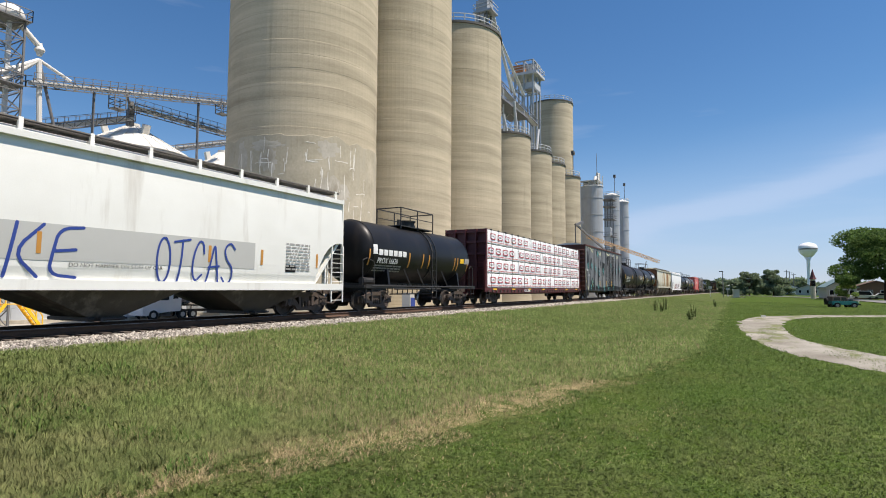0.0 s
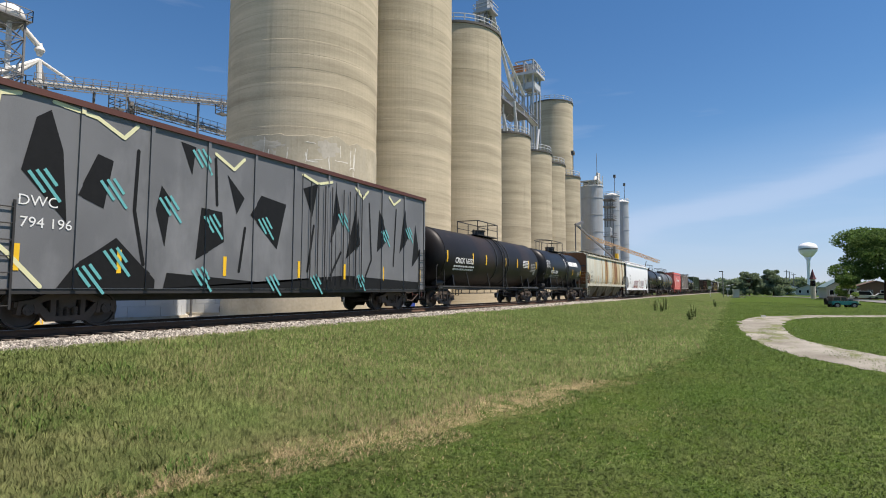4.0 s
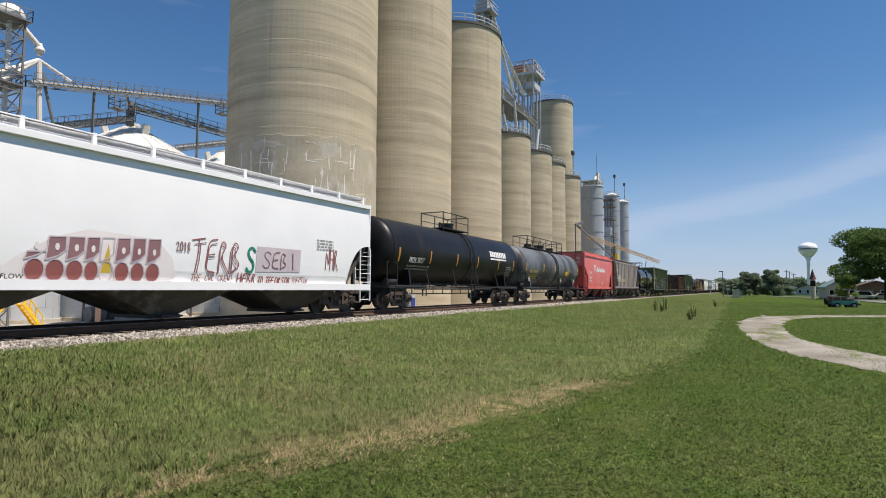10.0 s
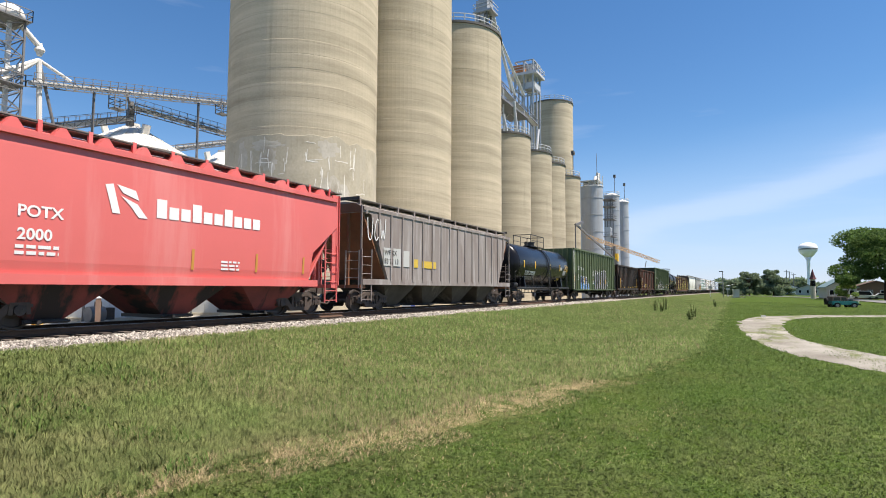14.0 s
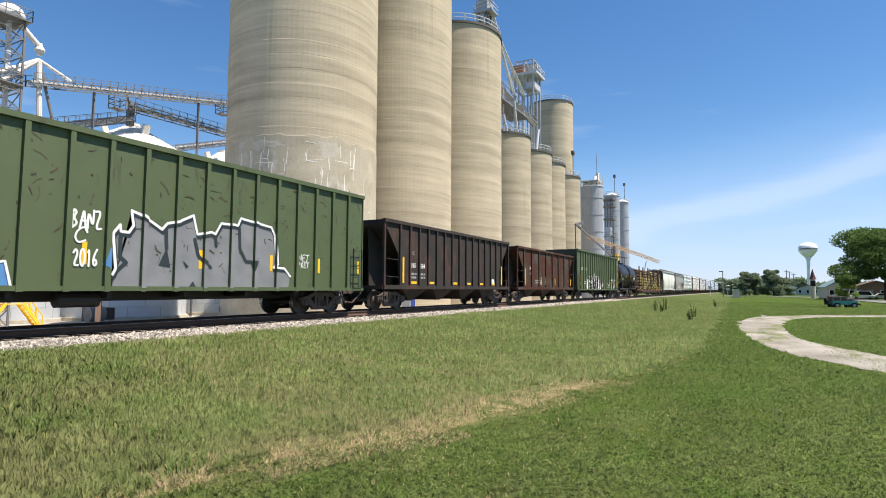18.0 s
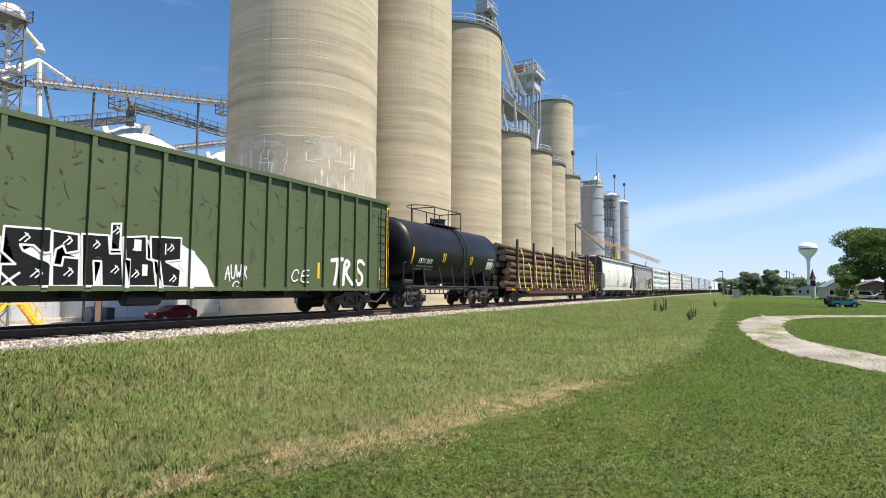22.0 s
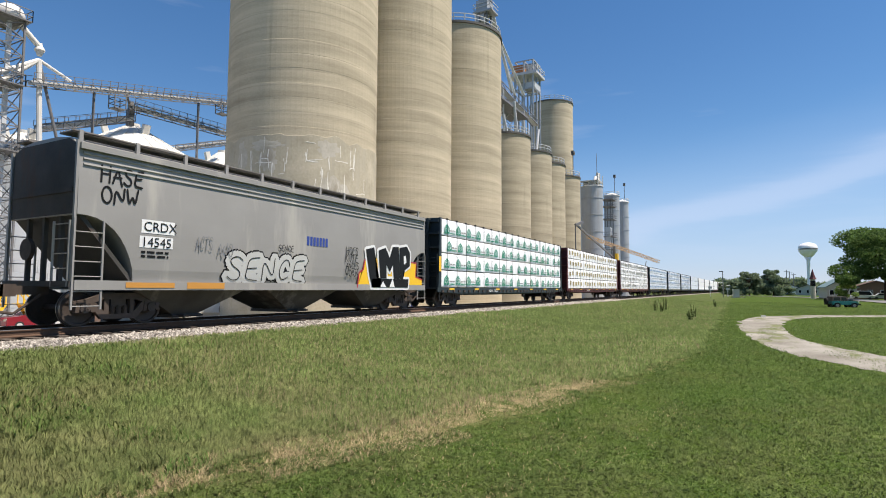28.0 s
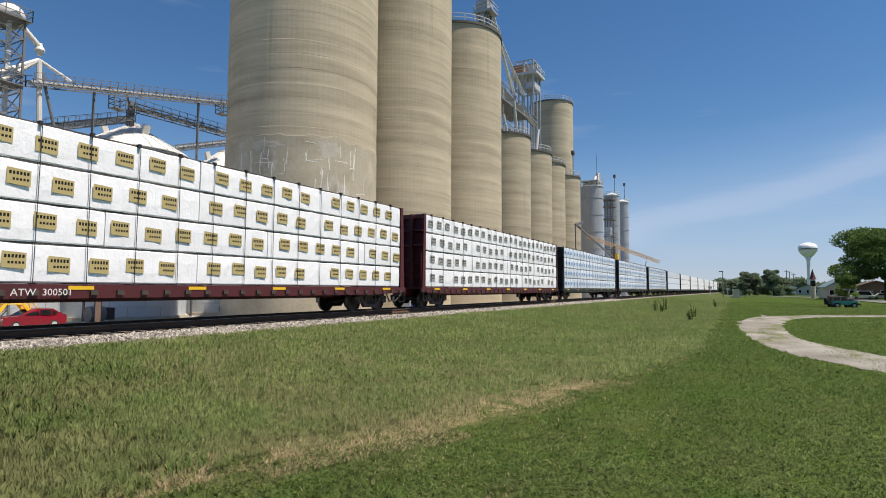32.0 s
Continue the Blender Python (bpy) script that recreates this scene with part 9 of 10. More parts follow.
def red_car():
    paint = surface("red_car_paint", (0.23, 0.008, 0.020), (0.19, 0.008, 0.018), 0.25, 0.1, 2.0, 0.3, 0.0)
    glass = surface("dark_car_glass", (0.02, 0.022, 0.025), (0.03, 0.03, 0.03), 0.08, 0, 2.0, 0.3, 0.0)
    tyre = surface("black_rubber", (0.02, 0.02, 0.02), (0.03, 0.03, 0.03), 0.8, 0, 6.0, 0.4, 0.1)
    e = tagged(empty("red_hatchback"), "red hatchback driving across the yard", "car")
    L = 2.25
    side = [(-L, 0.35), (-L, 0.78), (-L + 0.12, 0.95), (-1.05, 1.05), (-0.35, 1.5), (0.2, 1.58), (1.25, 1.56), (1.85, 1.2), (L - 0.03, 1.05), (L, 0.5), (L - 0.1, 0.3), (-L + 0.15, 0.28)]
    bm = fresh()
    loft(bm, [[(x * k, y, z) for y, z in side] for x, k in ((-0.88, 1),)] + [[(x, y, z) for y, z in side] for x in (0.88,)])
    for v in bm.verts:
        if v.co.z > 1.1:
            v.co.x *= 0.80
    bmesh.ops.recalc_face_normals(bm, faces=bm.faces)
    bmesh.ops.bevel(bm, geom=bm.edges, offset=0.05, segments=2)
    part("body", bm, paint, e, smooth=False)
    for x in (-1, 1):
        for pts in ([(-0.85, 1.08), (-0.32, 1.42), (0.22, 1.48), (0.22, 1.08)], [(0.32, 1.08), (0.32, 1.48), (1.1, 1.46), (1.1, 1.08)], [(1.2, 1.1), (1.2, 1.44), (1.6, 1.18)]):
            bm = fresh()
            v = [bm.verts.new((x * (0.89 - max(0, z - 1.05) * 0.42), y, z)) for y, z in pts]
            bm.faces.new(v)
            bmesh.ops.solidify(bm, geom=bm.faces, thickness=0.02 * x)
            part("side_window", tidy(bm), glass, e, "dark side window")
    bm = fresh()
    plate(bm, [(-0.98, 1.10), (-0.40, 1.47), (-0.37, 1.47), (-0.95, 1.10)], "x", -0.66, 0.66)
    part("windscreen", tidy(bm), glass, e)
    for y in (-1.38, 1.32):
        for x in (-0.8, 0.8):
            bm = fresh()
            rod(bm, (x - 0.1, 0, 0), (x + 0.1, 0, 0), 0.32, 20)
            w = part("wheel", bm, tyre, e)
            w.matrix_basis = pose(0, y, 0.32)
            bm = fresh()
            rod(bm, (x - 0.115, 0, 0), (x + 0.115, 0, 0), 0.20, 14)
            part("rim", bm, M["pale_steel"], w, "silver wheel rim")
    for x in (-0.6, 0.6):
        bm = fresh()
        box(bm, x - 0.18, x + 0.18, -L - 0.01, -L + 0.2, 0.68, 0.86)
        part("headlight", bm, M["pale_steel"], e)
        bm = fresh()
        box(bm, x - 0.1, x + 0.14, L - 0.12, L + 0.01, 0.8, 1.05)
        part("tail_light", bm, M["mark_red"], e)
    return e


def tanker_truck():
    white = M["pure_white"]
    steel = surface("polished_tank_steel", (0.50, 0.51, 0.52), (0.36, 0.37, 0.38), 0.22, 0.9, 1.0, 0.6, 0.03)
    tyre = surface("truck_tyre_rubber", (0.02, 0.02, 0.02), (0.03, 0.03, 0.03), 0.8, 0, 6.0, 0.4, 0.1)
    glass = surface("cab_glass", (0.025, 0.03, 0.035), (0.03, 0.03, 0.03), 0.08, 0, 2.0, 0.3, 0.0)
    e = tagged(empty("tanker_truck"), "white truck tractor pulling a polished steel tanker trailer", "truck")
    y0 = -8.15
    bm = fresh()
    plate(bm, [(y0, 0.5), (y0, 1.35), (y0 + 0.25, 1.75), (y0 + 1.7, 2.0), (y0 + 2.1, 2.9), (y0 + 2.6, 3.0), (y0 + 4.4, 3.15), (y0 + 4.4, 0.9), (y0 + 2.0, 0.75), (y0 + 0.4, 0.45)], "x", -1.15, 1.15)
    bmesh.ops.bevel(tidy(bm), geom=bm.edges, offset=0.06, segments=2)
    part("cab", bm, white, e, "white truck cab")
    for x in (-1.165, 1.165):
        bm = fresh()
        plate(bm, [(y0 + 1.85, 2.05), (y0 + 2.2, 2.75), (y0 + 2.9, 2.8), (y0 + 2.9, 2.05)], "x", x - 0.01, x + 0.01)
        part("cab_window", tidy(bm), glass, e)
        bm = fresh()
        plate(bm, [(y0 + 3.4, 2.2), (y0 + 3.4, 2.7), (y0 + 4.0, 2.7), (y0 + 4.0, 2.2)], "x", x - 0.01, x + 0.01)
        part("sleeper_window", tidy(bm), glass, e)
    bm = fresh()
    plate(bm, [(y0 + 1.62, 2.05), (y0 + 2.02, 2.88), (y0 + 2.06, 2.86), (y0 + 1.68, 2.02)], "x", -1.0, 1.0)
    part("windscreen", tidy(bm), glass, e)
    n = 28
    bm = fresh()
    ya, yb = y0 + 5.0, 8.1
    loft(bm, [[(r * 1.05 * math.cos(2 * math.pi * i / n), y, zc + r * 0.85 * math.sin(2 * math.pi * i / n)) for i in range(n)] for y, r, zc in ((ya, 0.5, 2.25), (ya + 0.25, 0.95, 2.2), (ya + 0.7, 1.0, 2.2), (yb - 0.7, 1.0, 2.0), (yb - 0.25, 0.95, 2.0), (yb, 0.5, 2.0))])
    part("tank", tidy(bm), steel, e, "polished steel tank", True)
    bm = fresh()
    box(bm, -0.45, 0.45, y0 + 0.6, 8.0, 0.75, 1.0)
    box(bm, -1.1, 1.1, ya + 4.0, yb - 0.4, 1.15, 1.3)
    part("chassis", bm, M["black_steel"], e)
    for y in (y0 + 1.2, y0 + 4.6, y0 + 5.9, 5.6, 6.9):
        for x in (-1.0, 1.0):
            bm = fresh()
            rod(bm, (x - 0.16, 0, 0), (x + 0.16, 0, 0), 0.52, 22)
            w = part("wheel", bm, tyre, e)
            w.matrix_basis = pose(0, y, 0.52)
            bm = fresh()
            rod(bm, (x - 0.175, 0, 0), (x + 0.175, 0, 0), 0.27, 14)
            part("rim", bm, M["pale_steel"], w)
    for y in (5.6, 6.9):
        for x in (-1.0, 1.0):
            bm = fresh()
            loft(bm, [[(x - 0.2, y + r * math.cos(radians(a)), 0.52 + r * math.sin(radians(a))) for r, a in [(0.62, k * 15) for k in range(13)] + [(0.58, k * 15) for k in range(12, -1, -1)]], [(x + 0.2, y + r * math.cos(radians(a)), 0.52 + r * math.sin(radians(a))) for r, a in [(0.62, k * 15) for k in range(13)] + [(0.58, k * 15) for k in range(12, -1, -1)]]])
            part("mudguard", tidy(bm), M["pale_steel"], e)
    return e


RED_CAR = red_car()
TANKER = tanker_truck()


# ---- lawn, far side, town ----
def leaf_material(name, a, b, through_light=0.35, parched=None, clump=9.0):
    m = bpy.data.materials.new(name)
    m.use_nodes = True
    n, l = m.node_tree.nodes, m.node_tree.links
    g = n.new("ShaderNodeNewGeometry")
    mix = n.new("ShaderNodeMix")
    mix.data_type = "RGBA"
    mix.inputs[6].default_value, mix.inputs[7].default_value = (*a, 1), (*b, 1)
    l.new(g.outputs["Random Per Island"], mix.inputs[0])
    tc = n.new("ShaderNodeTexCoord")
    colour = mix.outputs[2]
    if parched:
        # drier in patches, most of all on the bank at the near end
        ax = n.new("ShaderNodeSeparateXYZ")
        l.new(tc.outputs["Object"], ax.inputs[0])
        near = n.new("ShaderNodeMapRange")
        near.inputs[1].default_value, near.inputs[2].default_value, near.inputs[3].default_value, near.inputs[4].default_value = 5.0, 22.0, 0.12, -0.26
        l.new(ax.outputs[1], near.inputs[0])
        spots = n.new("ShaderNodeTexNoise")
        spots.inputs["Scale"].default_value, spots.inputs["Detail"].default_value = 0.9, 8.0
        l.new(tc.outputs["Object"], spots.inputs["Vector"])
        add = n.new("ShaderNodeMath")
        l.new(near.outputs[0], add.inputs[0])
        l.new(spots.outputs["Fac"], add.inputs[1])
        cut = n.new("ShaderNodeMapRange")
        cut.inputs[1].default_value, cut.inputs[2].default_value, cut.inputs[4].default_value = 0.40, 0.80, 0.60
        l.new(add.outputs[0], cut.inputs[0])
        px = n.new("ShaderNodeMix")
        px.data_type = "RGBA"
        px.inputs[7].default_value = (*parched, 1)
        l.new(cut.outputs[0], px.inputs[0])
        l.new(colour, px.inputs[6])
        colour = px.outputs[2]
    t = n.new("ShaderNodeTexNoise")
    t.inputs["Scale"].default_value, t.inputs["Detail"].default_value = 0.55, 3.0
    l.new(tc.outputs["Object"], t.inputs["Vector"])
    r = n.new("ShaderNodeMapRange")
    r.inputs[1].default_value, r.inputs[2].default_value, r.inputs[3].default_value, r.inputs[4].default_value = 0.3, 0.7, 0.84, 1.14
    l.new(t.outputs["Fac"], r.inputs[0])
    tuft = n.new("ShaderNodeTexNoise")
    tuft.inputs["Scale"].default_value, tuft.inputs["Detail"].default_value = clump, 3.0
    l.new(tc.outputs["Object"], tuft.inputs["Vector"])
    tr_ = n.new("ShaderNodeMapRange")
    tr_.inputs[1].default_value, tr_.inputs[2].default_value, tr_.inputs[3].default_value, tr_.inputs[4].default_value = 0.33, 0.67, 0.62, 1.38
    l.new(tuft.outputs["Fac"], tr_.inputs[0])
    both = n.new("ShaderNodeMath")
    both.operation = "MULTIPLY"
    l.new(r.outputs[0], both.inputs[0])
    l.new(tr_.outputs[0], both.inputs[1])
    hs = n.new("ShaderNodeHueSaturation")
    l.new(both.outputs[0], hs.inputs["Value"])
    l.new(colour, hs.inputs["Color"])
    p = n["Principled BSDF"]
    p.inputs["Roughness"].default_value = 0.7
    p.inputs["Specular IOR Level"].default_value = 0.15
    l.new(hs.outputs[0], p.inputs["Base Color"])
    tr = n.new("ShaderNodeBsdfTranslucent")
    l.new(hs.outputs[0], tr.inputs["Color"])
    ms = n.new("ShaderNodeMixShader")
    ms.inputs[0].default_value = through_light
    l.new(p.outputs[0], ms.inputs[1])
    l.new(tr.outputs[0], ms.inputs[2])
    l.new(ms.outputs[0], n["Material Output"].inputs["Surface"])
    return m


def mesh_from(name, co, faces_flat, sizes, mats, label, category, upright=None):
    me = bpy.data.meshes.new(name)
    me.vertices.add(len(co))
    me.vertices.foreach_set("co", np.asarray(co, dtype=np.float32).ravel())
    me.loops.add(len(faces_flat))
    me.loops.foreach_set("vertex_index", np.asarray(faces_flat, dtype=np.int32))
    starts = np.concatenate(([0], np.cumsum(sizes)[:-1])).astype(np.int32)
    me.polygons.add(len(sizes))
    me.polygons.foreach_set("loop_start", starts)
    me.polygons.foreach_set("loop_total", np.asarray(sizes, dtype=np.int32))
    for m in mats:
        me.materials.append(m)
    me.update(calc_edges=True)
    me.validate()
    if upright is not None:
        me.normals_split_custom_set_from_vertices(upright)
    return tagged(new(name, me), label, category, kind="stuff")


MOWN_Y, MOWN_X = [p[1] for p in MOW], [p[0] for p in MOW]


def noise2(x, y, seed):
    """Cheap smooth noise on arrays, about -1 to 1."""
    r = np.random.RandomState(seed)
    out = np.zeros_like(x)
    for k in range(6):
        a, f, ph = r.uniform(0, 6.28), r.uniform(0.35, 1.3), r.uniform(0, 6.28)
        out += np.sin((x * np.cos(a) + y * np.sin(a)) * f + ph)
    return out / 3.5


def heights(x, y):
    return np.array([ground_z(a, b) for a, b in zip(x, y)])


def blades(name, count, pick, height, width, mat, label, seed, near=3.4, far=75.0, lean=0.5):
    """Grass blades strewn more thickly near the place one stands at."""
    r = np.random.RandomState(seed)
    d = near * (far / near) ** r.uniform(0, 1, count * 3)
    a = math.pi / 2 + PAN + r.uniform(-0.85, 0.85, count * 3)
    x, y = d * np.cos(a), d * np.sin(a)
    k = x - np.interp(y, MOWN_Y, MOWN_X) + 0.35 * noise2(x * 1.4, y * 1.4, 5)
    keep = pick(k, x, y, r)
    x, y, d, k = x[keep][:count], y[keep][:count], d[keep][:count], k[keep][:count]
    n = len(x)
    z = heights(x, y) - 0.01
    patch = 1 + 0.14 * noise2(x * 0.8, y * 0.8, 11) + 0.25 * noise2(x * 9.0, y * 9.0, 12)
    h = height * r.uniform(0.45, 1.25, n) * np.clip(patch, 0.4, 1.7)
    w = width * (0.75 + d / 11.0) * r.uniform(0.7, 1.3, n)
    th = r.uniform(-1.2, 1.2, n)
    cx, cy = np.cos(th) * w, np.sin(th) * w
    lx, ly = r.normal(0, lean, n) * h, r.normal(0, lean, n) * h
    co = np.empty((n, 5, 3))
    co[:, 0] = np.stack([x - cx, y - cy, z], 1)
    co[:, 1] = np.stack([x + cx, y + cy, z], 1)
    co[:, 2] = np.stack([x + cx * 0.75 + lx * 0.35, y + cy * 0.75 + ly * 0.35, z + h * 0.6], 1)
    co[:, 3] = np.stack([x - cx * 0.75 + lx * 0.35, y - cy * 0.75 + ly * 0.35, z + h * 0.6], 1)
    co[:, 4] = np.stack([x + lx, y + ly, z + h * (1 - 0.25 * np.minimum(1, (lx * lx + ly * ly) / (h * h)))], 1)
    base = (np.arange(n) * 5)[:, None]
    idx = (base + np.array([0, 1, 2, 3, 3, 2, 4])[None, :]).ravel()
    nv = np.stack([lx * 0.5 + r.normal(0, 0.12, n), ly * 0.5 + r.normal(0, 0.12, n), np.full(n, 0.9)], 1)
    nv /= np.linalg.norm(nv, axis=1)[:, None]
    mesh_from(name, co.reshape(-1, 3), idx, np.tile([4, 3], n), [mat], label, "grass", np.repeat(nv, 5, 0).tolist())


def in_field(x, y):
    return x > -13.1 + 4.4e-5 * np.maximum(0, y - 60) ** 2


def drive_clear(x, y, r):
    """Lawn, ragged drive edges, a tuft island and stray tufts on the gravel."""
    jx, jy = x + r.normal(0, 0.16, len(x)), y + r.normal(0, 0.3, len(x))
    island = ((x - 0.85 - 0.03 * (y - 31)) / 0.40) ** 2 + ((y - 31) / 5.0) ** 2 < 1 + 0.5 * noise2(x * 3, y * 1.2, 44)
    return off_path(jx, jy) | island | ((noise2(x * 2.5, y * 0.9, 45) > 0.62) & (r.uniform(0, 1, len(x)) < 0.5))


def off_path(x, y):
    """True where the gravel drive does not lie."""
    inner = np.array([(3.74, 21.98), (2.86, 24.11), (2.04, 27.36), (1.73, 32.02), (1.80, 38.14), (2.65, 45.35), (4.6, 51.6)])
    return ~(((y > 18) & (y < 56)) & (x > np.interp(y, [17.6, 20.6, 23.2, 29, 37, 43.4, 50.1, 55.7], [3.0, 1.4, 0.65, -0.03, -0.5, -0.35, 0.73, 4.8])) & (x < np.interp(y, inner[:, 1], inner[:, 0])) | ((y > 10) & (y < 23) & (x > np.interp(y, [10, 17.6, 20.6, 23.2], [8.5, 3.0, 1.4, 0.65])) & (x < np.interp(y, [10, 16, 21.98, 23.0], [12, 7.4, 3.74, 3.3]))))


def straw_bare(k, x, y):
    """False along the dry strip beside the mowing line."""
    return ~((np.abs(k + 0.05) < 0.42 + 0.22 * noise2(x * 1.3, y * 1.3, 35)) & (y < 12.6) & (noise2(x * 0.9, y * 0.9, 36) + 0.4 * noise2(x * 3.0, y * 3.0, 37) > -0.22))


def weedy(x, y):
    """Dark leafy patches on the bank."""
    d = np.full(len(x), 9.0)
    for cx, cy, rx, ry in ((-8.85, 4.3, 0.9, 0.7), (-9.9, 6.4, 0.9, 0.5), (-8.9, 7.1, 0.7, 0.4), (-7.2, 5.0, 0.8, 0.5), (-5.3, 4.3, 0.5, 0.35), (-12.3, 7.6, 0.5, 0.4)):
        d = np.minimum(d, ((x - cx) / rx) ** 2 + ((y - cy) / ry) ** 2)
    return d + 0.8 * noise2(x * 2.6, y * 2.6, 21) + 0.5 * noise2(x * 7.0, y * 7.0, 22) < 1.0


TALL = leaf_material("tall_grass_blade", (0.092, 0.152, 0.037), (0.185, 0.233, 0.078), 0.25, (0.259, 0.233, 0.115), 8.0)
DARK = leaf_material("dark_weed_leaf", (0.060, 0.123, 0.024), (0.106, 0.170, 0.038), 0.2)
LAWN = leaf_material("lawn_blade", (0.043, 0.087, 0.015), (0.111, 0.157, 0.043), 0.2, (0.159, 0.167, 0.063), 10.0)
STRAW = leaf_material("dry_straw", (0.425, 0.340, 0.204), (0.289, 0.221, 0.119), 0.2)
HEADS = leaf_material("brown_seed_head", (0.240, 0.180, 0.108), (0.304, 0.248, 0.152), 0.2)
EDGE = leaf_material("pale_cut_grass", (0.163, 0.190, 0.065), (0.231, 0.231, 0.095), 0.2)
blades("tall_grass", 340000, lambda k, x, y, r: (k < -0.05) & in_field(x, y) & (straw_bare(k, x, y) | (r.uniform(0, 1, len(x)) < 0.25)), 0.105, 0.0033, TALL, "rough tall grass on the bank below the track", 1, 5.0, 110.0, 0.6)
blades("weeds", 17000, lambda k, x, y, r: (k < -0.2) & in_field(x, y) & weedy(x, y), 0.135, 0.0062, DARK, "dark green weeds among the rough grass", 2, 5.0, 18.0, 0.55)
blades("lawn_grass", 270000, lambda k, x, y, r: (k > -0.1) & drive_clear(x, y, r) & (straw_bare(k, x, y) | (r.uniform(0, 1, len(x)) < 0.2)), 0.050, 0.0037, LAWN, "short mown lawn grass", 3, 5.0, 110.0, 0.9)
blades("dry_grass", 60000, lambda k, x, y, r: (~straw_bare(k, x, y) | ((np.abs(k - 0.1) < 0.8) & (y < 13.0) & (noise2(x * 2.2, y * 2.2, 31) > 0.10))) | ((k > 0) & (k < 3.0) & (y < 11) & (r.uniform(0, 1, len(x)) < 0.05 + 0.30 * (noise2(x * 0.9, y * 0.9, 52) + 0.5 * noise2(x * 2.6, y * 2.6, 53) > 0.35))), 0.060, 0.0026, STRAW, "straw-coloured dry cut grass along the mowing line", 4, 5.0, 22.0, 0.9)
blades("cut_edge_grass", 12000, lambda k, x, y, r: (np.abs(k - 0.15) < 0.30 + 0.2 * noise2(x, y, 61)) & (y > 13.5), 0.060, 0.0030, EDGE, "pale cut grass along the edge of the lawn", 5, 13.0, 70.0, 0.8)
blades("seed_heads", 26000, lambda k, x, y, r: (k < -0.2) & in_field(x, y) & (noise2(x * 0.35, y * 0.35, 71) + 0.5 * noise2(x, y, 72) > -0.25), 0.150, 0.0017, HEADS, "brown seed heads above the rough grass", 6, 4.5, 80.0, 0.22)


def loose_stones(name, count, seed, xr, yr, size, zf, label):
    r = np.random.RandomState(seed)
    base = np.array([(1, 0, 0), (-1, 0, 0), (0, 1, 0), (0, -1, 0), (0, 0, 1), (0, 0, -1)], float)
    tri = np.array([(0, 2, 4), (2, 1, 4), (1, 3, 4), (3, 0, 4), (2, 0, 5), (1, 2, 5), (3, 1, 5), (0, 3, 5)])
    y = yr[0] * (yr[1] / yr[0]) ** r.uniform(0, 1, count)
    x = r.uniform(*xr, count)
    s = size * r.uniform(0.6, 1.5, count) * (0.8 + y / 40)
    co = base[None] * (s[:, None, None] * r.uniform(0.6, 1.2, (count, 6, 1))) + r.normal(0, 0.18, (count, 6, 3)) * s[:, None, None]
    th = r.uniform(0, 6.28, count)
    c, q = np.cos(th)[:, None], np.sin(th)[:, None]
    rx, ry = co[:, :, 0] * c - co[:, :, 1] * q, co[:, :, 0] * q + co[:, :, 1] * c
    co[:, :, 0], co[:, :, 1] = rx + x[:, None], ry + y[:, None]
    co[:, :, 2] = co[:, :, 2] * 0.7 + zf(x)[:, None]
    idx = (tri.ravel()[None, :] + (np.arange(count) * 6)[:, None]).ravel()
    return mesh_from(name, co.reshape(-1, 3), idx, np.full(count * 8, 3), [STONES], label, "stones")


STONES = leaf_material("crushed_limestone", (0.48, 0.44, 0.38), (0.10, 0.088, 0.075), 0.0)
loose_stones("ballast_stones", 26000, 7, (TRACK_X + 1.1, TRACK_X + 2.85), (3.0, 70.0), 0.038, lambda x: np.interp(x - TRACK_X, [1.1, 1.75, 2.75, 2.9], [0.37, 0.37, 0.26, 0.24]), "loose pale ballast stones on the track shoulder")


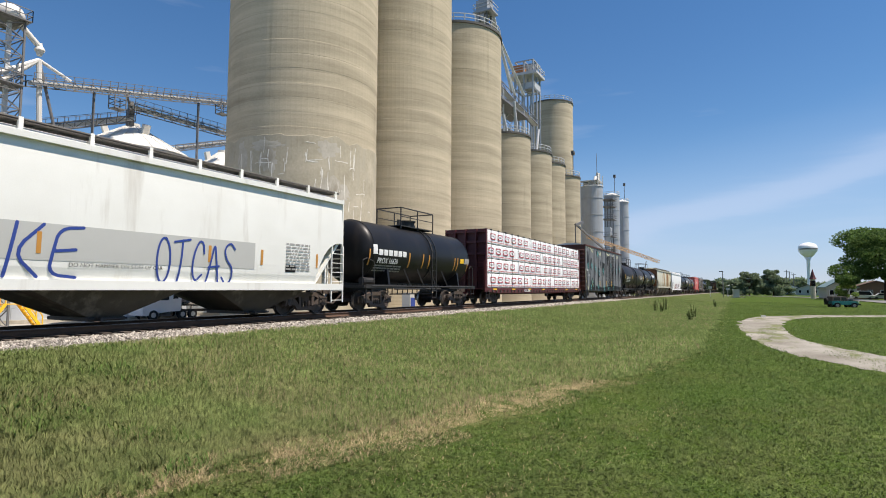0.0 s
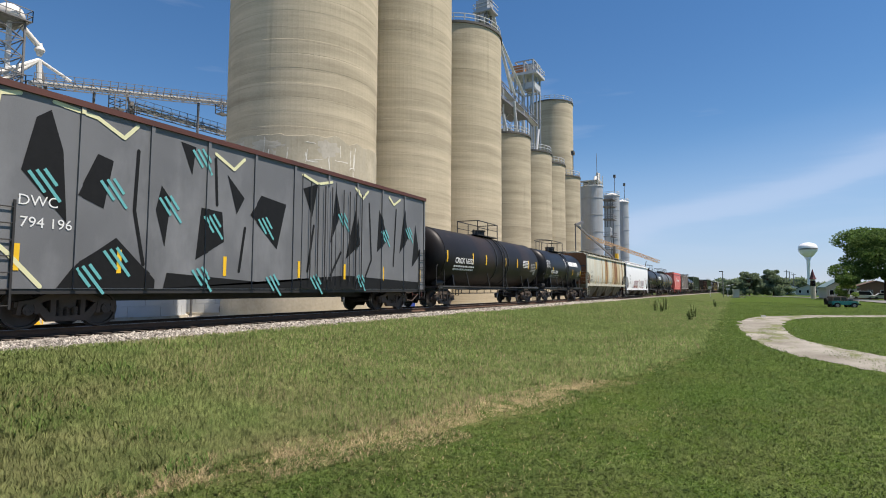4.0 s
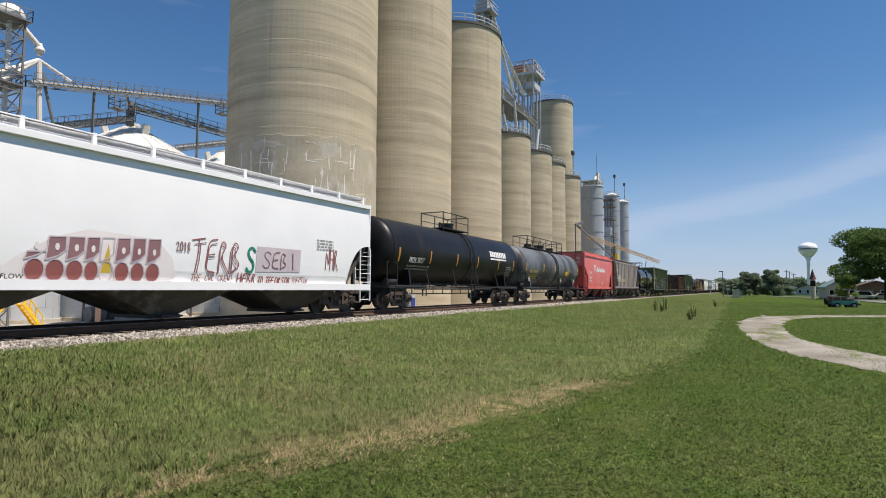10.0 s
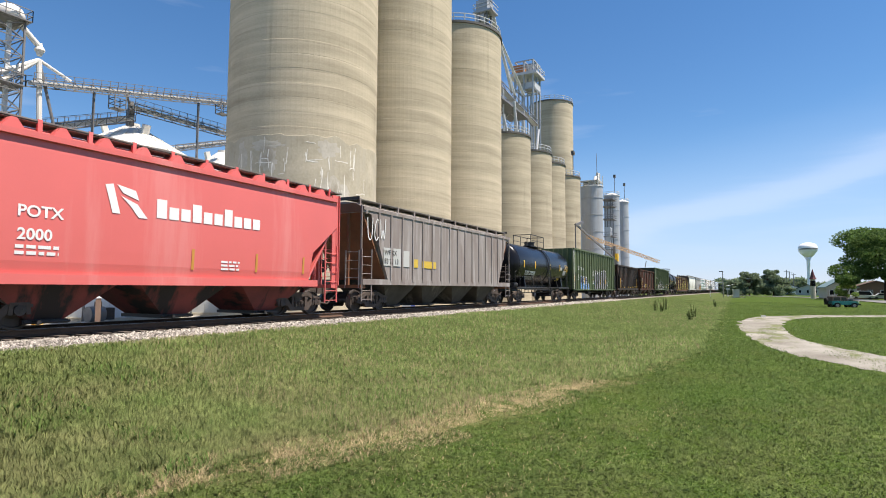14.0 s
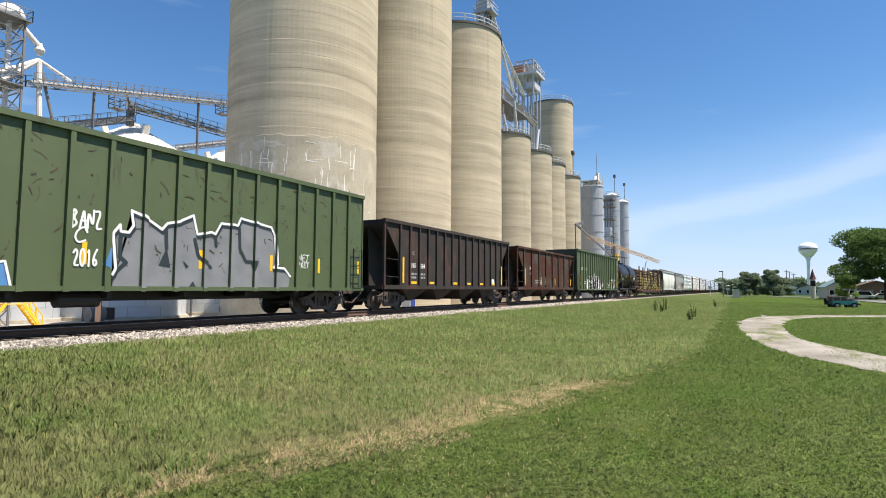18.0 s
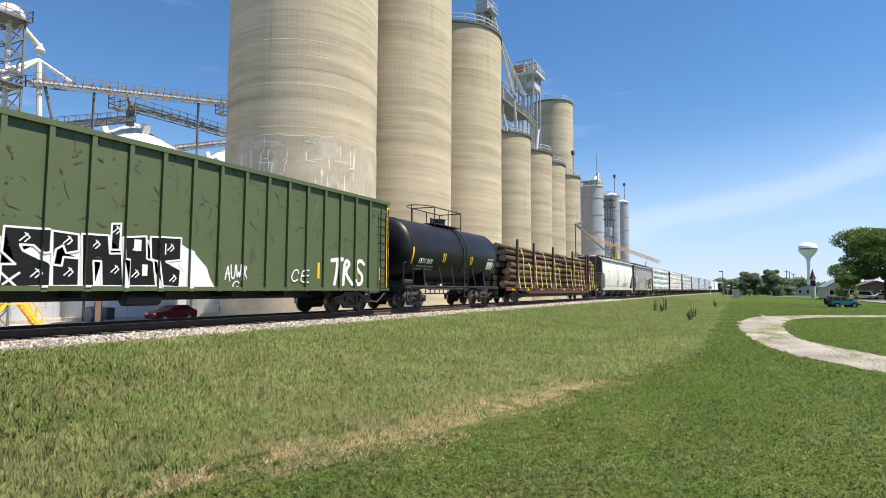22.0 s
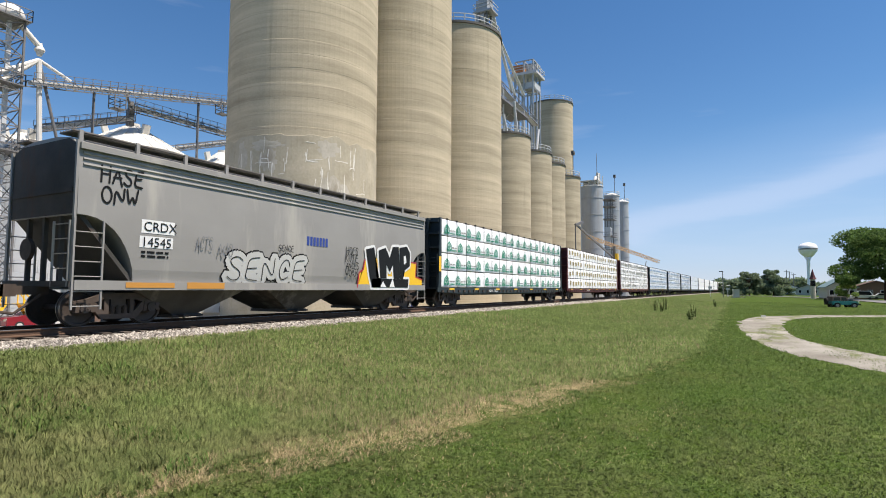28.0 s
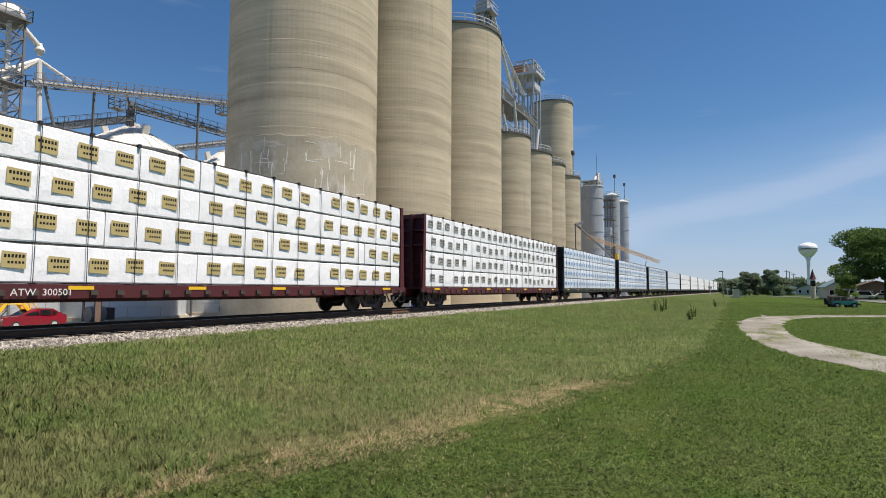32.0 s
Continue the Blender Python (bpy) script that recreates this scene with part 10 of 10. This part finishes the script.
def tree(x, y, h, spread, seed, leaves, size, label, mat, trunk=0.3, low=0.22):
    rng = random.Random(seed)
    r = np.random.RandomState(seed)
    e = tagged(empty("tree", pose(x, y, ground_z(x, y) - 0.1)), label, "tree", "trees of the town")
    bm = fresh()
    tips = []

    def limb(p, d, ln, rad, depth):
        q = p + d * ln
        rod(bm, p, q, rad, 8, 0, rad * 0.66)
        if depth == 0:
            tips.append(q)
            return
        for _ in range(3):
            nd = (d + Vector((rng.uniform(-1, 1), rng.uniform(-1, 1), rng.uniform(-0.15, 0.6)))).normalized()
            limb(q, nd, ln * rng.uniform(0.6, 0.8), rad * 0.6, depth - 1)
    limb(Vector((0, 0, 0)), Vector((0, 0, 1)), h * 0.30, trunk, 3)
    part("trunk", bm, M["bark"], e, "dark branching trunk")
    clumps = [(rng.uniform(-1, 1) * 0.75, rng.uniform(-1, 1) * 0.75, rng.uniform(0.0, 1.0), rng.uniform(0.24, 0.46)) for _ in range(26)]
    pts = []
    for cx, cy, cz, cr in clumps:
        wd = spread * (1 - 0.75 * max(0, cz - 0.25) ** 1.3)
        c = np.array([cx * wd, cy * wd, h * (low + (0.90 - low) * cz)])
        m = leaves // 26
        v = r.normal(0, 1, (m, 3))
        v /= np.linalg.norm(v, axis=1)[:, None]
        v *= (r.uniform(0.35, 1, m) ** 0.5)[:, None] * np.array([cr * spread * 0.85, cr * spread * 0.85, cr * h * 0.30])
        pts.append(c + v)
    p = np.concatenate(pts)
    p = p[p[:, 2] < h]
    n = len(p)
    a, b = r.normal(0, 1, (n, 3)), r.normal(0, 1, (n, 3))
    a /= np.linalg.norm(a, axis=1)[:, None]
    b -= a * (a * b).sum(1)[:, None]
    b /= np.linalg.norm(b, axis=1)[:, None]
    s = size * r.uniform(0.5, 1.3, n)[:, None]
    co = np.stack([p - a * s, p - b * s * 0.55, p + a * s, p + b * s * 0.55], 1).reshape(-1, 3)
    me = bpy.data.meshes.new("crown")
    me.from_pydata(co.tolist(), [], [tuple(range(4 * i, 4 * i + 4)) for i in range(n)])
    me.materials.append(mat)
    ob = new("crown", me)
    ob.parent = e
    return e


LEAF = leaf_material("deep_green_leaf", (0.070, 0.130, 0.034), (0.150, 0.230, 0.066), 0.4, None, 0.9)
# LEAF_FAR is paler because distance haze is mixed into the leaf colour.
LEAF_FAR = leaf_material("hazed_green_leaf", (0.142, 0.199, 0.119), (0.228, 0.280, 0.166), 0.5, None, 0.8)
LEAF_PALE = leaf_material("mid_green_leaf", (0.17, 0.26, 0.06), (0.25, 0.34, 0.09), 0.4, None, 1.5)
tree(25.8, 147.0, 16.4, 11.0, 3, 52000, 0.24, "large spreading dark green shade tree by the road", LEAF, 0.55, 0.18)
tree(20.6, 160.0, 5.4, 2.4, 5, 5200, 0.20, "small round light green tree by a house", LEAF_PALE, 0.14, 0.15)
for i, (x, y, h, s) in enumerate(((1.0, 232, 8.8, 5.4), (8.2, 225, 9.6, 4.8), (12.5, 262, 6.2, 4.6), (-4.5, 250, 6.0, 4.0), (-10.5, 300, 5.0, 4.2))):
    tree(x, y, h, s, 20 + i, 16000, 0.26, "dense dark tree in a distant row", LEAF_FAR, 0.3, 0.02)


def far_woods():
    r = np.random.RandomState(12)
    n = 26000
    x = r.uniform(-130, 420, n)
    y = 520 + 0.12 * np.abs(x) + r.uniform(-12, 12, n)
    top = 9.0 + 3.0 * noise2(x * 0.12, y * 0.01, 3) + 1.5 * noise2(x * 0.5, y * 0.02, 4)
    z = LAWN_Z + r.uniform(0, 1, n) ** 0.8 * np.maximum(2, top)
    p = np.stack([x, y, z], 1)
    a, b = r.normal(0, 1, (n, 3)), r.normal(0, 1, (n, 3))
    co = np.stack([p - a, p - b * 0.7, p + a, p + b * 0.7], 1).reshape(-1, 3)
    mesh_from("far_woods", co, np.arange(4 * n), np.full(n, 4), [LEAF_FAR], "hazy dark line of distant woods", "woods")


far_woods()


def weed_clump(x, y, h, seed):
    r = random.Random(seed)
    bm = fresh()
    for _ in range(14):
        a, l = r.uniform(0, 6.28), r.uniform(0.05, 0.28)
        top = Vector((l * math.cos(a), l * math.sin(a), h * r.uniform(0.5, 1.0)))
        bar(bm, (0.1 * math.cos(a), 0.1 * math.sin(a), 0), top, 0.02)
        for k in range(5):
            c = top * (0.35 + 0.13 * k)
            d = Vector((r.uniform(-1, 1), r.uniform(-1, 1), r.uniform(-0.2, 0.8))) * 0.12
            s = d.cross(Vector((0, 0, 1))).normalized() * 0.03 if d.length > 0.01 else Vector((0.03, 0, 0))
            bm.faces.new([bm.verts.new(v) for v in (c, c + d * 0.5 + s, c + d, c + d * 0.5 - s)])
    tagged(part("tall_weed", bm, TALL), "dark tall weed standing in the rough grass", "weed", "tall weeds").matrix_basis = pose(x, y, ground_z(x, y))


for i, (x, y, h) in enumerate(((-7.4, 55.0, 1.15), (-6.8, 54.4, 0.9), (-7.0, 58.5, 1.35), (-3.35, 41.2, 0.7), (-3.4, 44.6, 0.95), (-3.3, 74.0, 1.1))):
    weed_clump(x, y, h, 60 + i)


def water_tower():
    k = 1.0
    e = tagged(empty("water_tower", pose(35.0, 420.0, LAWN_Z)), "white water tower on a single column with a dark band", "water tower")
    bm = fresh()
    revolve(bm, [(2.4, 0), (1.3, 3.5), (0.98, 8), (0.98, 20.5), (2.0, 23.0)], seg=28)
    part("column", tidy(bm), M["pure_white"], e, smooth=True)
    bm = fresh()
    prof = [(1.6, 22.6), (3.4, 24.4), (5.0, 26.6), (5.35, 28.0)]
    prof += [(5.35 * math.cos(t), 28.6 + 3.6 * math.sin(t)) for t in [radians(10 * j) for j in range(9)]] + [(0.05, 32.2)]
    revolve(bm, prof, seg=36)
    part("bowl", tidy(bm), M["pure_white"], e, smooth=True)
    bm = fresh()
    arc = [radians(-150 + 5 * k) for k in range(27)]
    loft(bm, [[(rr * math.cos(t), rr * math.sin(t), z) for t in arc] for rr, z in ((5.36, 27.55), (5.42, 27.6), (5.42, 28.35), (5.36, 28.4))], cap=False)
    part("dark_band", tidy(bm), M["frame_steel"], e, "dark painted lettering band")


water_tower()


def gable(name, x, y, w, d, h, rise, wall, roof, label, rz=0.0, windows=3):
    e = tagged(empty(name, pose(x, y, LAWN_Z, 0, 0, rz)), label, "house", "houses of the town")
    bm = fresh()
    plate(bm, [(-w / 2, 0), (w / 2, 0), (w / 2, h), (0, h + rise), (-w / 2, h)], "y", -d / 2, d / 2)
    part("wall", tidy(bm), wall, e)
    for s in (-1, 1):
        bm = fresh()
        plate(bm, [(s * (w / 2 + 0.4), h - 0.25), (0, h + rise + 0.12), (0, h + rise + 0.35), (s * (w / 2 + 0.4), h)], "y", -d / 2 - 0.4, d / 2 + 0.4)
        part("roof", tidy(bm), roof, e)
    for k in range(windows):
        cx = -w / 2 + w * (k + 0.5) / windows
        bm = fresh()
        box(bm, cx - 0.5, cx + 0.5, -d / 2 - 0.06, -d / 2 + 0.02, 0.9, 2.2)
        wd = part("window", bm, M["pure_white"], e, "white framed window")
        bm = fresh()
        box(bm, cx - 0.42, cx + 0.42, -d / 2 - 0.09, -d / 2 - 0.06, 0.98, 2.12)
        part("pane", bm, M["tank_gloss"], wd)
    return e


cream = surface("cream_siding", (0.52, 0.49, 0.40), (0.44, 0.41, 0.34), 0.7, 0, 0.5, 0.6, 0.05)
brick = surface("brown_brick_wall", (0.22, 0.13, 0.095), (0.16, 0.095, 0.07), 0.85, 0, 1.0, 0.7, 0.1)
shingle = surface("grey_shingle", (0.13, 0.135, 0.14), (0.09, 0.095, 0.10), 0.85, 0, 1.0, 0.7, 0.1)
brown_roof = surface("brown_shingle", (0.15, 0.10, 0.075), (0.11, 0.075, 0.06), 0.85, 0, 1.0, 0.7, 0.1)
green_roof = surface("grey_green_metal_roof", (0.17, 0.24, 0.22), (0.13, 0.19, 0.175), 0.5, 0.1, 1.0, 0.6, 0.03)
gable("meeting_hall", 20.2, 172.0, 6.2, 10.0, 2.9, 1.7, cream, green_roof, "cream gabled hall with a grey-green roof", 4)
gable("low_house", 28.2, 176.0, 10.0, 8.0, 2.7, 1.5, brick, brown_roof, "low brown brick house with a brown roof", 0, 4)
gable("bungalow", 40.0, 176.0, 13.0, 8.0, 2.8, 1.8, brick, brown_roof, "long low brown house under the shade tree", 0, 4)
gable("white_house", 15.4, 288.0, 9.0, 9.0, 2.8, 1.8, M["pure_white"], shingle, "small white house beyond the trees", 10)
gable("white_cottage", 22.5, 276.0, 8.0, 8.0, 2.6, 1.6, M["lower_grey"], shingle, "pale cottage beyond the trees", -6)


def turret():
    e = tagged(empty("turret", pose(14.6, 166.0, LAWN_Z)), "slim white turret with a dark red conical roof", "turret")
    bm = fresh()
    revolve(bm, [(0.55, 0), (0.55, 4.8)], seg=8)
    part("wall", tidy(bm), cream, e)
    bm = fresh()
    revolve(bm, [(0.82, 4.8), (0.62, 5.2), (0.04, 7.3)], seg=8)
    part("spire", tidy(bm), M["maroon"], e, "dark red conical roof")
    for k in range(8):
        a = 2 * math.pi * (k + 0.5) / 8
        bm = fresh()
        box(bm, -0.2, 0.2, -0.03, 0.03, 0, 1.3)
        part("window", bm, M["tank_gloss"], e).matrix_basis = pose(0.51 * math.cos(a), 0.51 * math.sin(a), 3.1, 0, 0, math.degrees(a) + 90)


turret()


def road():
    bm = fresh()
    prev = None
    for p, q in (((19.4, 60.0), (27.0, 60.0)), ((19.2, 110.6), (24.4, 116.0)), ((18.6, 142.0), (24.0, 150.0)), ((15.5, 176.0), (20.0, 184.0)), ((6.0, 205.0), (8.0, 213.0)), ((-30.0, 232.0), (-28.0, 242.0))):
        row = [bm.verts.new((p[0] + (q[0] - p[0]) * k / 4, p[1] + (q[1] - p[1]) * k / 4, LAWN_Z + 0.11 + 0.02 * (2 - abs(k - 2)))) for k in range(5)]
        if prev:
            for k in range(4):
                bm.faces.new((prev[k], prev[k + 1], row[k + 1], row[k]))
        prev = row
    tagged(part("road", tidy(bm), M["road"]), "grey asphalt town road", "road", kind="structure")


road()


def jeep():
    teal = surface("teal_green_paint", (0.012, 0.155, 0.150), (0.012, 0.125, 0.120), 0.3, 0.1, 1.5, 0.4, 0.0)
    canvas = surface("tan_canvas_top", (0.16, 0.125, 0.105), (0.115, 0.09, 0.075), 0.85, 0, 4.0, 0.6, 0.1)
    glass = surface("dark_glass", (0.02, 0.025, 0.03), (0.03, 0.035, 0.04), 0.08, 0, 2.0, 0.3, 0.0)
    tyre = surface("jeep_tyre", (0.02, 0.02, 0.02), (0.035, 0.035, 0.035), 0.85, 0, 6.0, 0.4, 0.1)
    e = tagged(empty("off_road_car", pose(10.35, 84.0, ground_z(10.35, 84.0) - 0.12, 0, 0, 24.0) @ Matrix.Scale(0.88, 4)), "teal off-road car with a tan canvas top parked on the lawn", "car")
    s = 0.94
    def sc(p):
        return [(a * s, b * s) for a, b in p]
    bm = fresh()
    plate(bm, sc([(-1.85, 0.50), (-1.85, 1.08), (0.35, 1.08), (0.42, 1.12), (1.65, 1.02), (1.72, 0.62), (1.55, 0.50)]), "y", -0.68, 0.68)
    bmesh.ops.bevel(tidy(bm), geom=bm.edges, offset=0.03, segments=2)
    part("body", bm, teal, e)
    bm = fresh()
    plate(bm, sc([(-1.82, 1.08), (-1.75, 1.74), (0.10, 1.76), (0.45, 1.10)]), "y", -0.66, 0.66)
    bmesh.ops.bevel(tidy(bm), geom=bm.edges, offset=0.04, segments=2)
    part("canvas_top", bm, canvas, e, "tan canvas soft top")
    for y in (-0.675, 0.675):
        for pts in ([(-0.55, 1.12), (-0.55, 1.62), (0.05, 1.62), (0.30, 1.12)], [(-1.65, 1.15), (-1.6, 1.62), (-0.75, 1.62), (-0.75, 1.15)]):
            bm = fresh()
            plate(bm, sc(pts), "y", y - 0.01, y + 0.01)
            part("side_window", tidy(bm), glass, e, "dark side window")
        for cx in (-1.22, 1.16):
            bm = fresh()
            plate(bm, sc([(cx - 0.55, 0.60), (cx - 0.38, 0.88), (cx + 0.38, 0.90), (cx + 0.55, 0.68), (cx + 0.45, 0.68), (cx + 0.33, 0.82), (cx - 0.33, 0.82), (cx - 0.45, 0.60)]), "y", min(y, y * 1.28), max(y, y * 1.28))
            part("fender", tidy(bm), teal, e)
    for cx in (-1.22, 1.16):
        for y in (-0.72, 0.72):
            bm = fresh()
            rod(bm, (0, y - 0.12, 0), (0, y + 0.12, 0), 0.40, 22)
            w = part("wheel", bm, tyre, e)
            w.matrix_basis = pose(cx * s, 0, 0.40)
            bm = fresh()
            rod(bm, (0, y - 0.13, 0), (0, y + 0.13, 0), 0.22, 14)
            part("rim", bm, M["frame_steel"], w, "dull grey wheel rim")
    bm = fresh()
    rod(bm, (-2.05, 0, 1.0), (-2.28, 0, 1.0), 0.40, 22)
    part("spare_wheel", bm, tyre, e, "spare wheel on the tailgate")
    for x in (-1.98, 1.88):
        bm = fresh()
        box(bm, x - 0.08, x + 0.08, -0.78, 0.78, 0.48, 0.62)
        part("bumper", bm, tyre, e)
    for y in (-0.5, 0.5):
        bm = fresh()
        rod(bm, (1.80, y, 0.88), (1.87, y, 0.88), 0.10, 12)
        part("headlight", bm, M["pale_steel"], e)


jeep()


def parked_cars():
    glass = M["tank_gloss"]
    for i, (x, y, paint, name, label, hh) in enumerate(((24.0, 162.5, M["pure_white"], "white_van", "white van parked by the houses", 1.95), (27.6, 161.0, M["lower_grey"], "silver_car", "silver saloon car parked by the road", 1.45), (32.2, 159.0, M["grey_hopper"], "grey_car", "grey saloon car parked under the tree", 1.45))):
        e = tagged(empty(name, pose(x, y, ground_z(x, y))), label, "car", "cars parked in town")
        bm = fresh()
        plate(bm, [(-2.3, 0.35), (-2.3, 0.85), (-1.5, 0.95), (-0.9, hh), (1.3, hh), (1.95, 0.98), (2.3, 0.9), (2.3, 0.35)], "y", -0.85, 0.85)
        bmesh.ops.bevel(tidy(bm), geom=bm.edges, offset=0.05, segments=2)
        part("body", bm, paint, e)
        bm = fresh()
        plate(bm, [(-1.3, 1.0), (-0.85, hh - 0.1), (1.2, hh - 0.1), (1.7, 1.0)], "y", -0.88, 0.88)
        part("window_band", tidy(bm), glass, e)
        for cx in (-1.4, 1.4):
            for y2 in (-0.8, 0.8):
                bm = fresh()
                rod(bm, (cx, y2 - 0.1, 0.33), (cx, y2 + 0.1, 0.33), 0.33, 16)
                part("wheel", bm, M["black_steel"], e)


parked_cars()


def utility_pole(x, y, h):
    e = tagged(empty("utility_pole", pose(x, y, LAWN_Z)), "grey wooden utility pole with a crossarm in town", "utility pole", "utility poles")
    bm = fresh()
    rod(bm, (0, 0, 0), (0, 0, h), 0.16, 8)
    part("pole", bm, M["frame_steel"], e)
    bm = fresh()
    bar(bm, (-1.1, 0, h - 0.6), (1.1, 0, h - 0.6), 0.14)
    part("crossarm", bm, M["frame_steel"], e)


for x, y, h in ((17.0, 310.0, 11.5), (18.6, 318.0, 11.0), (21.0, 330.0, 10.5)):
    utility_pole(x, y, h)


def lineside():
    e = tagged(empty("signal_cabinet", pose(-2.4, 168.0, LAWN_Z, 0, 0, 8)), "pale grey signal cabinet in the grass", "cabinet")
    bm = fresh()
    box(bm, -0.75, 0.75, -0.7, 0.7, 0.15, 2.0)
    part("case", bm, M["lower_grey"], e)
    bm = fresh()
    plate(bm, [(-0.85, 2.0), (0.85, 2.0), (0.7, 2.25), (-0.7, 2.25)], "y", -0.8, 0.8)
    part("lid", tidy(bm), M["lower_grey"], e)
    bm = fresh()
    box(bm, -1.1, 2.2, -0.9, 0.9, 0.0, 0.16)
    part("concrete_pad", bm, M["concrete_pale"], e)
    e = tagged(empty("lamp_post", pose(-5.7, 176.0, LAWN_Z)), "slim lamp post by the crossing", "lamp post")
    bm = fresh()
    rod(bm, (0, 0, 0), (0, 0, 7.2), 0.11, 8)
    part("pole", bm, M["frame_steel"], e)
    bm = fresh()
    box(bm, -0.9, 0.15, -0.2, 0.2, 7.1, 7.35)
    part("lamp_head", bm, M["frame_steel"], e)
    for x, y, h in ((-8.6, 168.0, 3.0), (-4.6, 178.0, 2.6)):
        bm = fresh()
        rod(bm, (0, 0, 0), (0, 0, h), 0.10, 8)
        box(bm, -0.45, 0.45, -0.06, 0.06, h - 0.6, h)
        tagged(part("crossing_sign", bm, M["pale_steel"]), "pale sign on a post by the crossing", "sign", "crossing signs").matrix_basis = pose(x, y, LAWN_Z)
    bm = fresh()
    box(bm, -0.16, 0.16, -0.10, 0.10, 0.0, 0.09)
    tagged(part("white_litter", bm, M["pure_white"]), "small white litter beside the drive", "litter").matrix_basis = pose(1.1, 49.8, LAWN_Z + 0.03)


lineside()


# ---- what moves ----
def motions():
    """The cars roll along the track; the wheelsets turn beneath them."""
    times = [0.0] + [2.0 * k for k in range(1, 16)] + [32.0]
    for thing, s in CARS:
        rows = []
        for t in times:
            y = s - run(t)
            slope = (bend(y + 1) - bend(y - 1)) / 2
            rows.append((t, pose(TRACK_X + bend(y), y, RAIL_Z, 0, 0, -math.degrees(math.atan(slope)))))
        walk(thing, rows)
    car_z = ground_z(-50.0, 30.0)
    walk(RED_CAR, [(t, pose(-50.0, y, car_z)) for t, y in ((0.0, 124.0), (10.0, 84.0), (18.0, 52.2), (20.0, 44.2), (21.2, 39.4), (22.0, 36.2), (23.4, 31.3), (24.8, 27.6), (25.4, 26.4), (26.5, 24.9), (27.5, 24.2), (29.0, 23.8), (32.0, 23.75))])
    truck_z = ground_z(-55.0, 30.0)
    walk(TANKER, [(t, pose(-55.0, y - 8.15, truck_z)) for t, y in ((0.0, 52.0), (0.9, 46.2), (2.1, 38.2), (3.0, 32.8), (6.0, 15.4), (12.0, -19.4), (32.0, -135.4))])
    steps = [k / FPS for k in range(0, 961)]
    first = {}
    for ob in list(scene.objects):
        if ob.name.split(".")[0] != "wheelset":
            continue
        key = round(ob.matrix_basis.translation.y, 2)
        if key not in first:
            yy = ob.matrix_basis.translation.y
            walk(ob, [(t, pose(0, yy, 0.457, math.degrees(run(t) / 0.457) % 360)) for t in steps])
            first[key] = ob
        else:
            ob.rotation_mode = "QUATERNION"
            ob.animation_data_create()
            ob.animation_data.action = first[key].animation_data.action
            ob.animation_data.action_slot = first[key].animation_data.action_slot


motions()
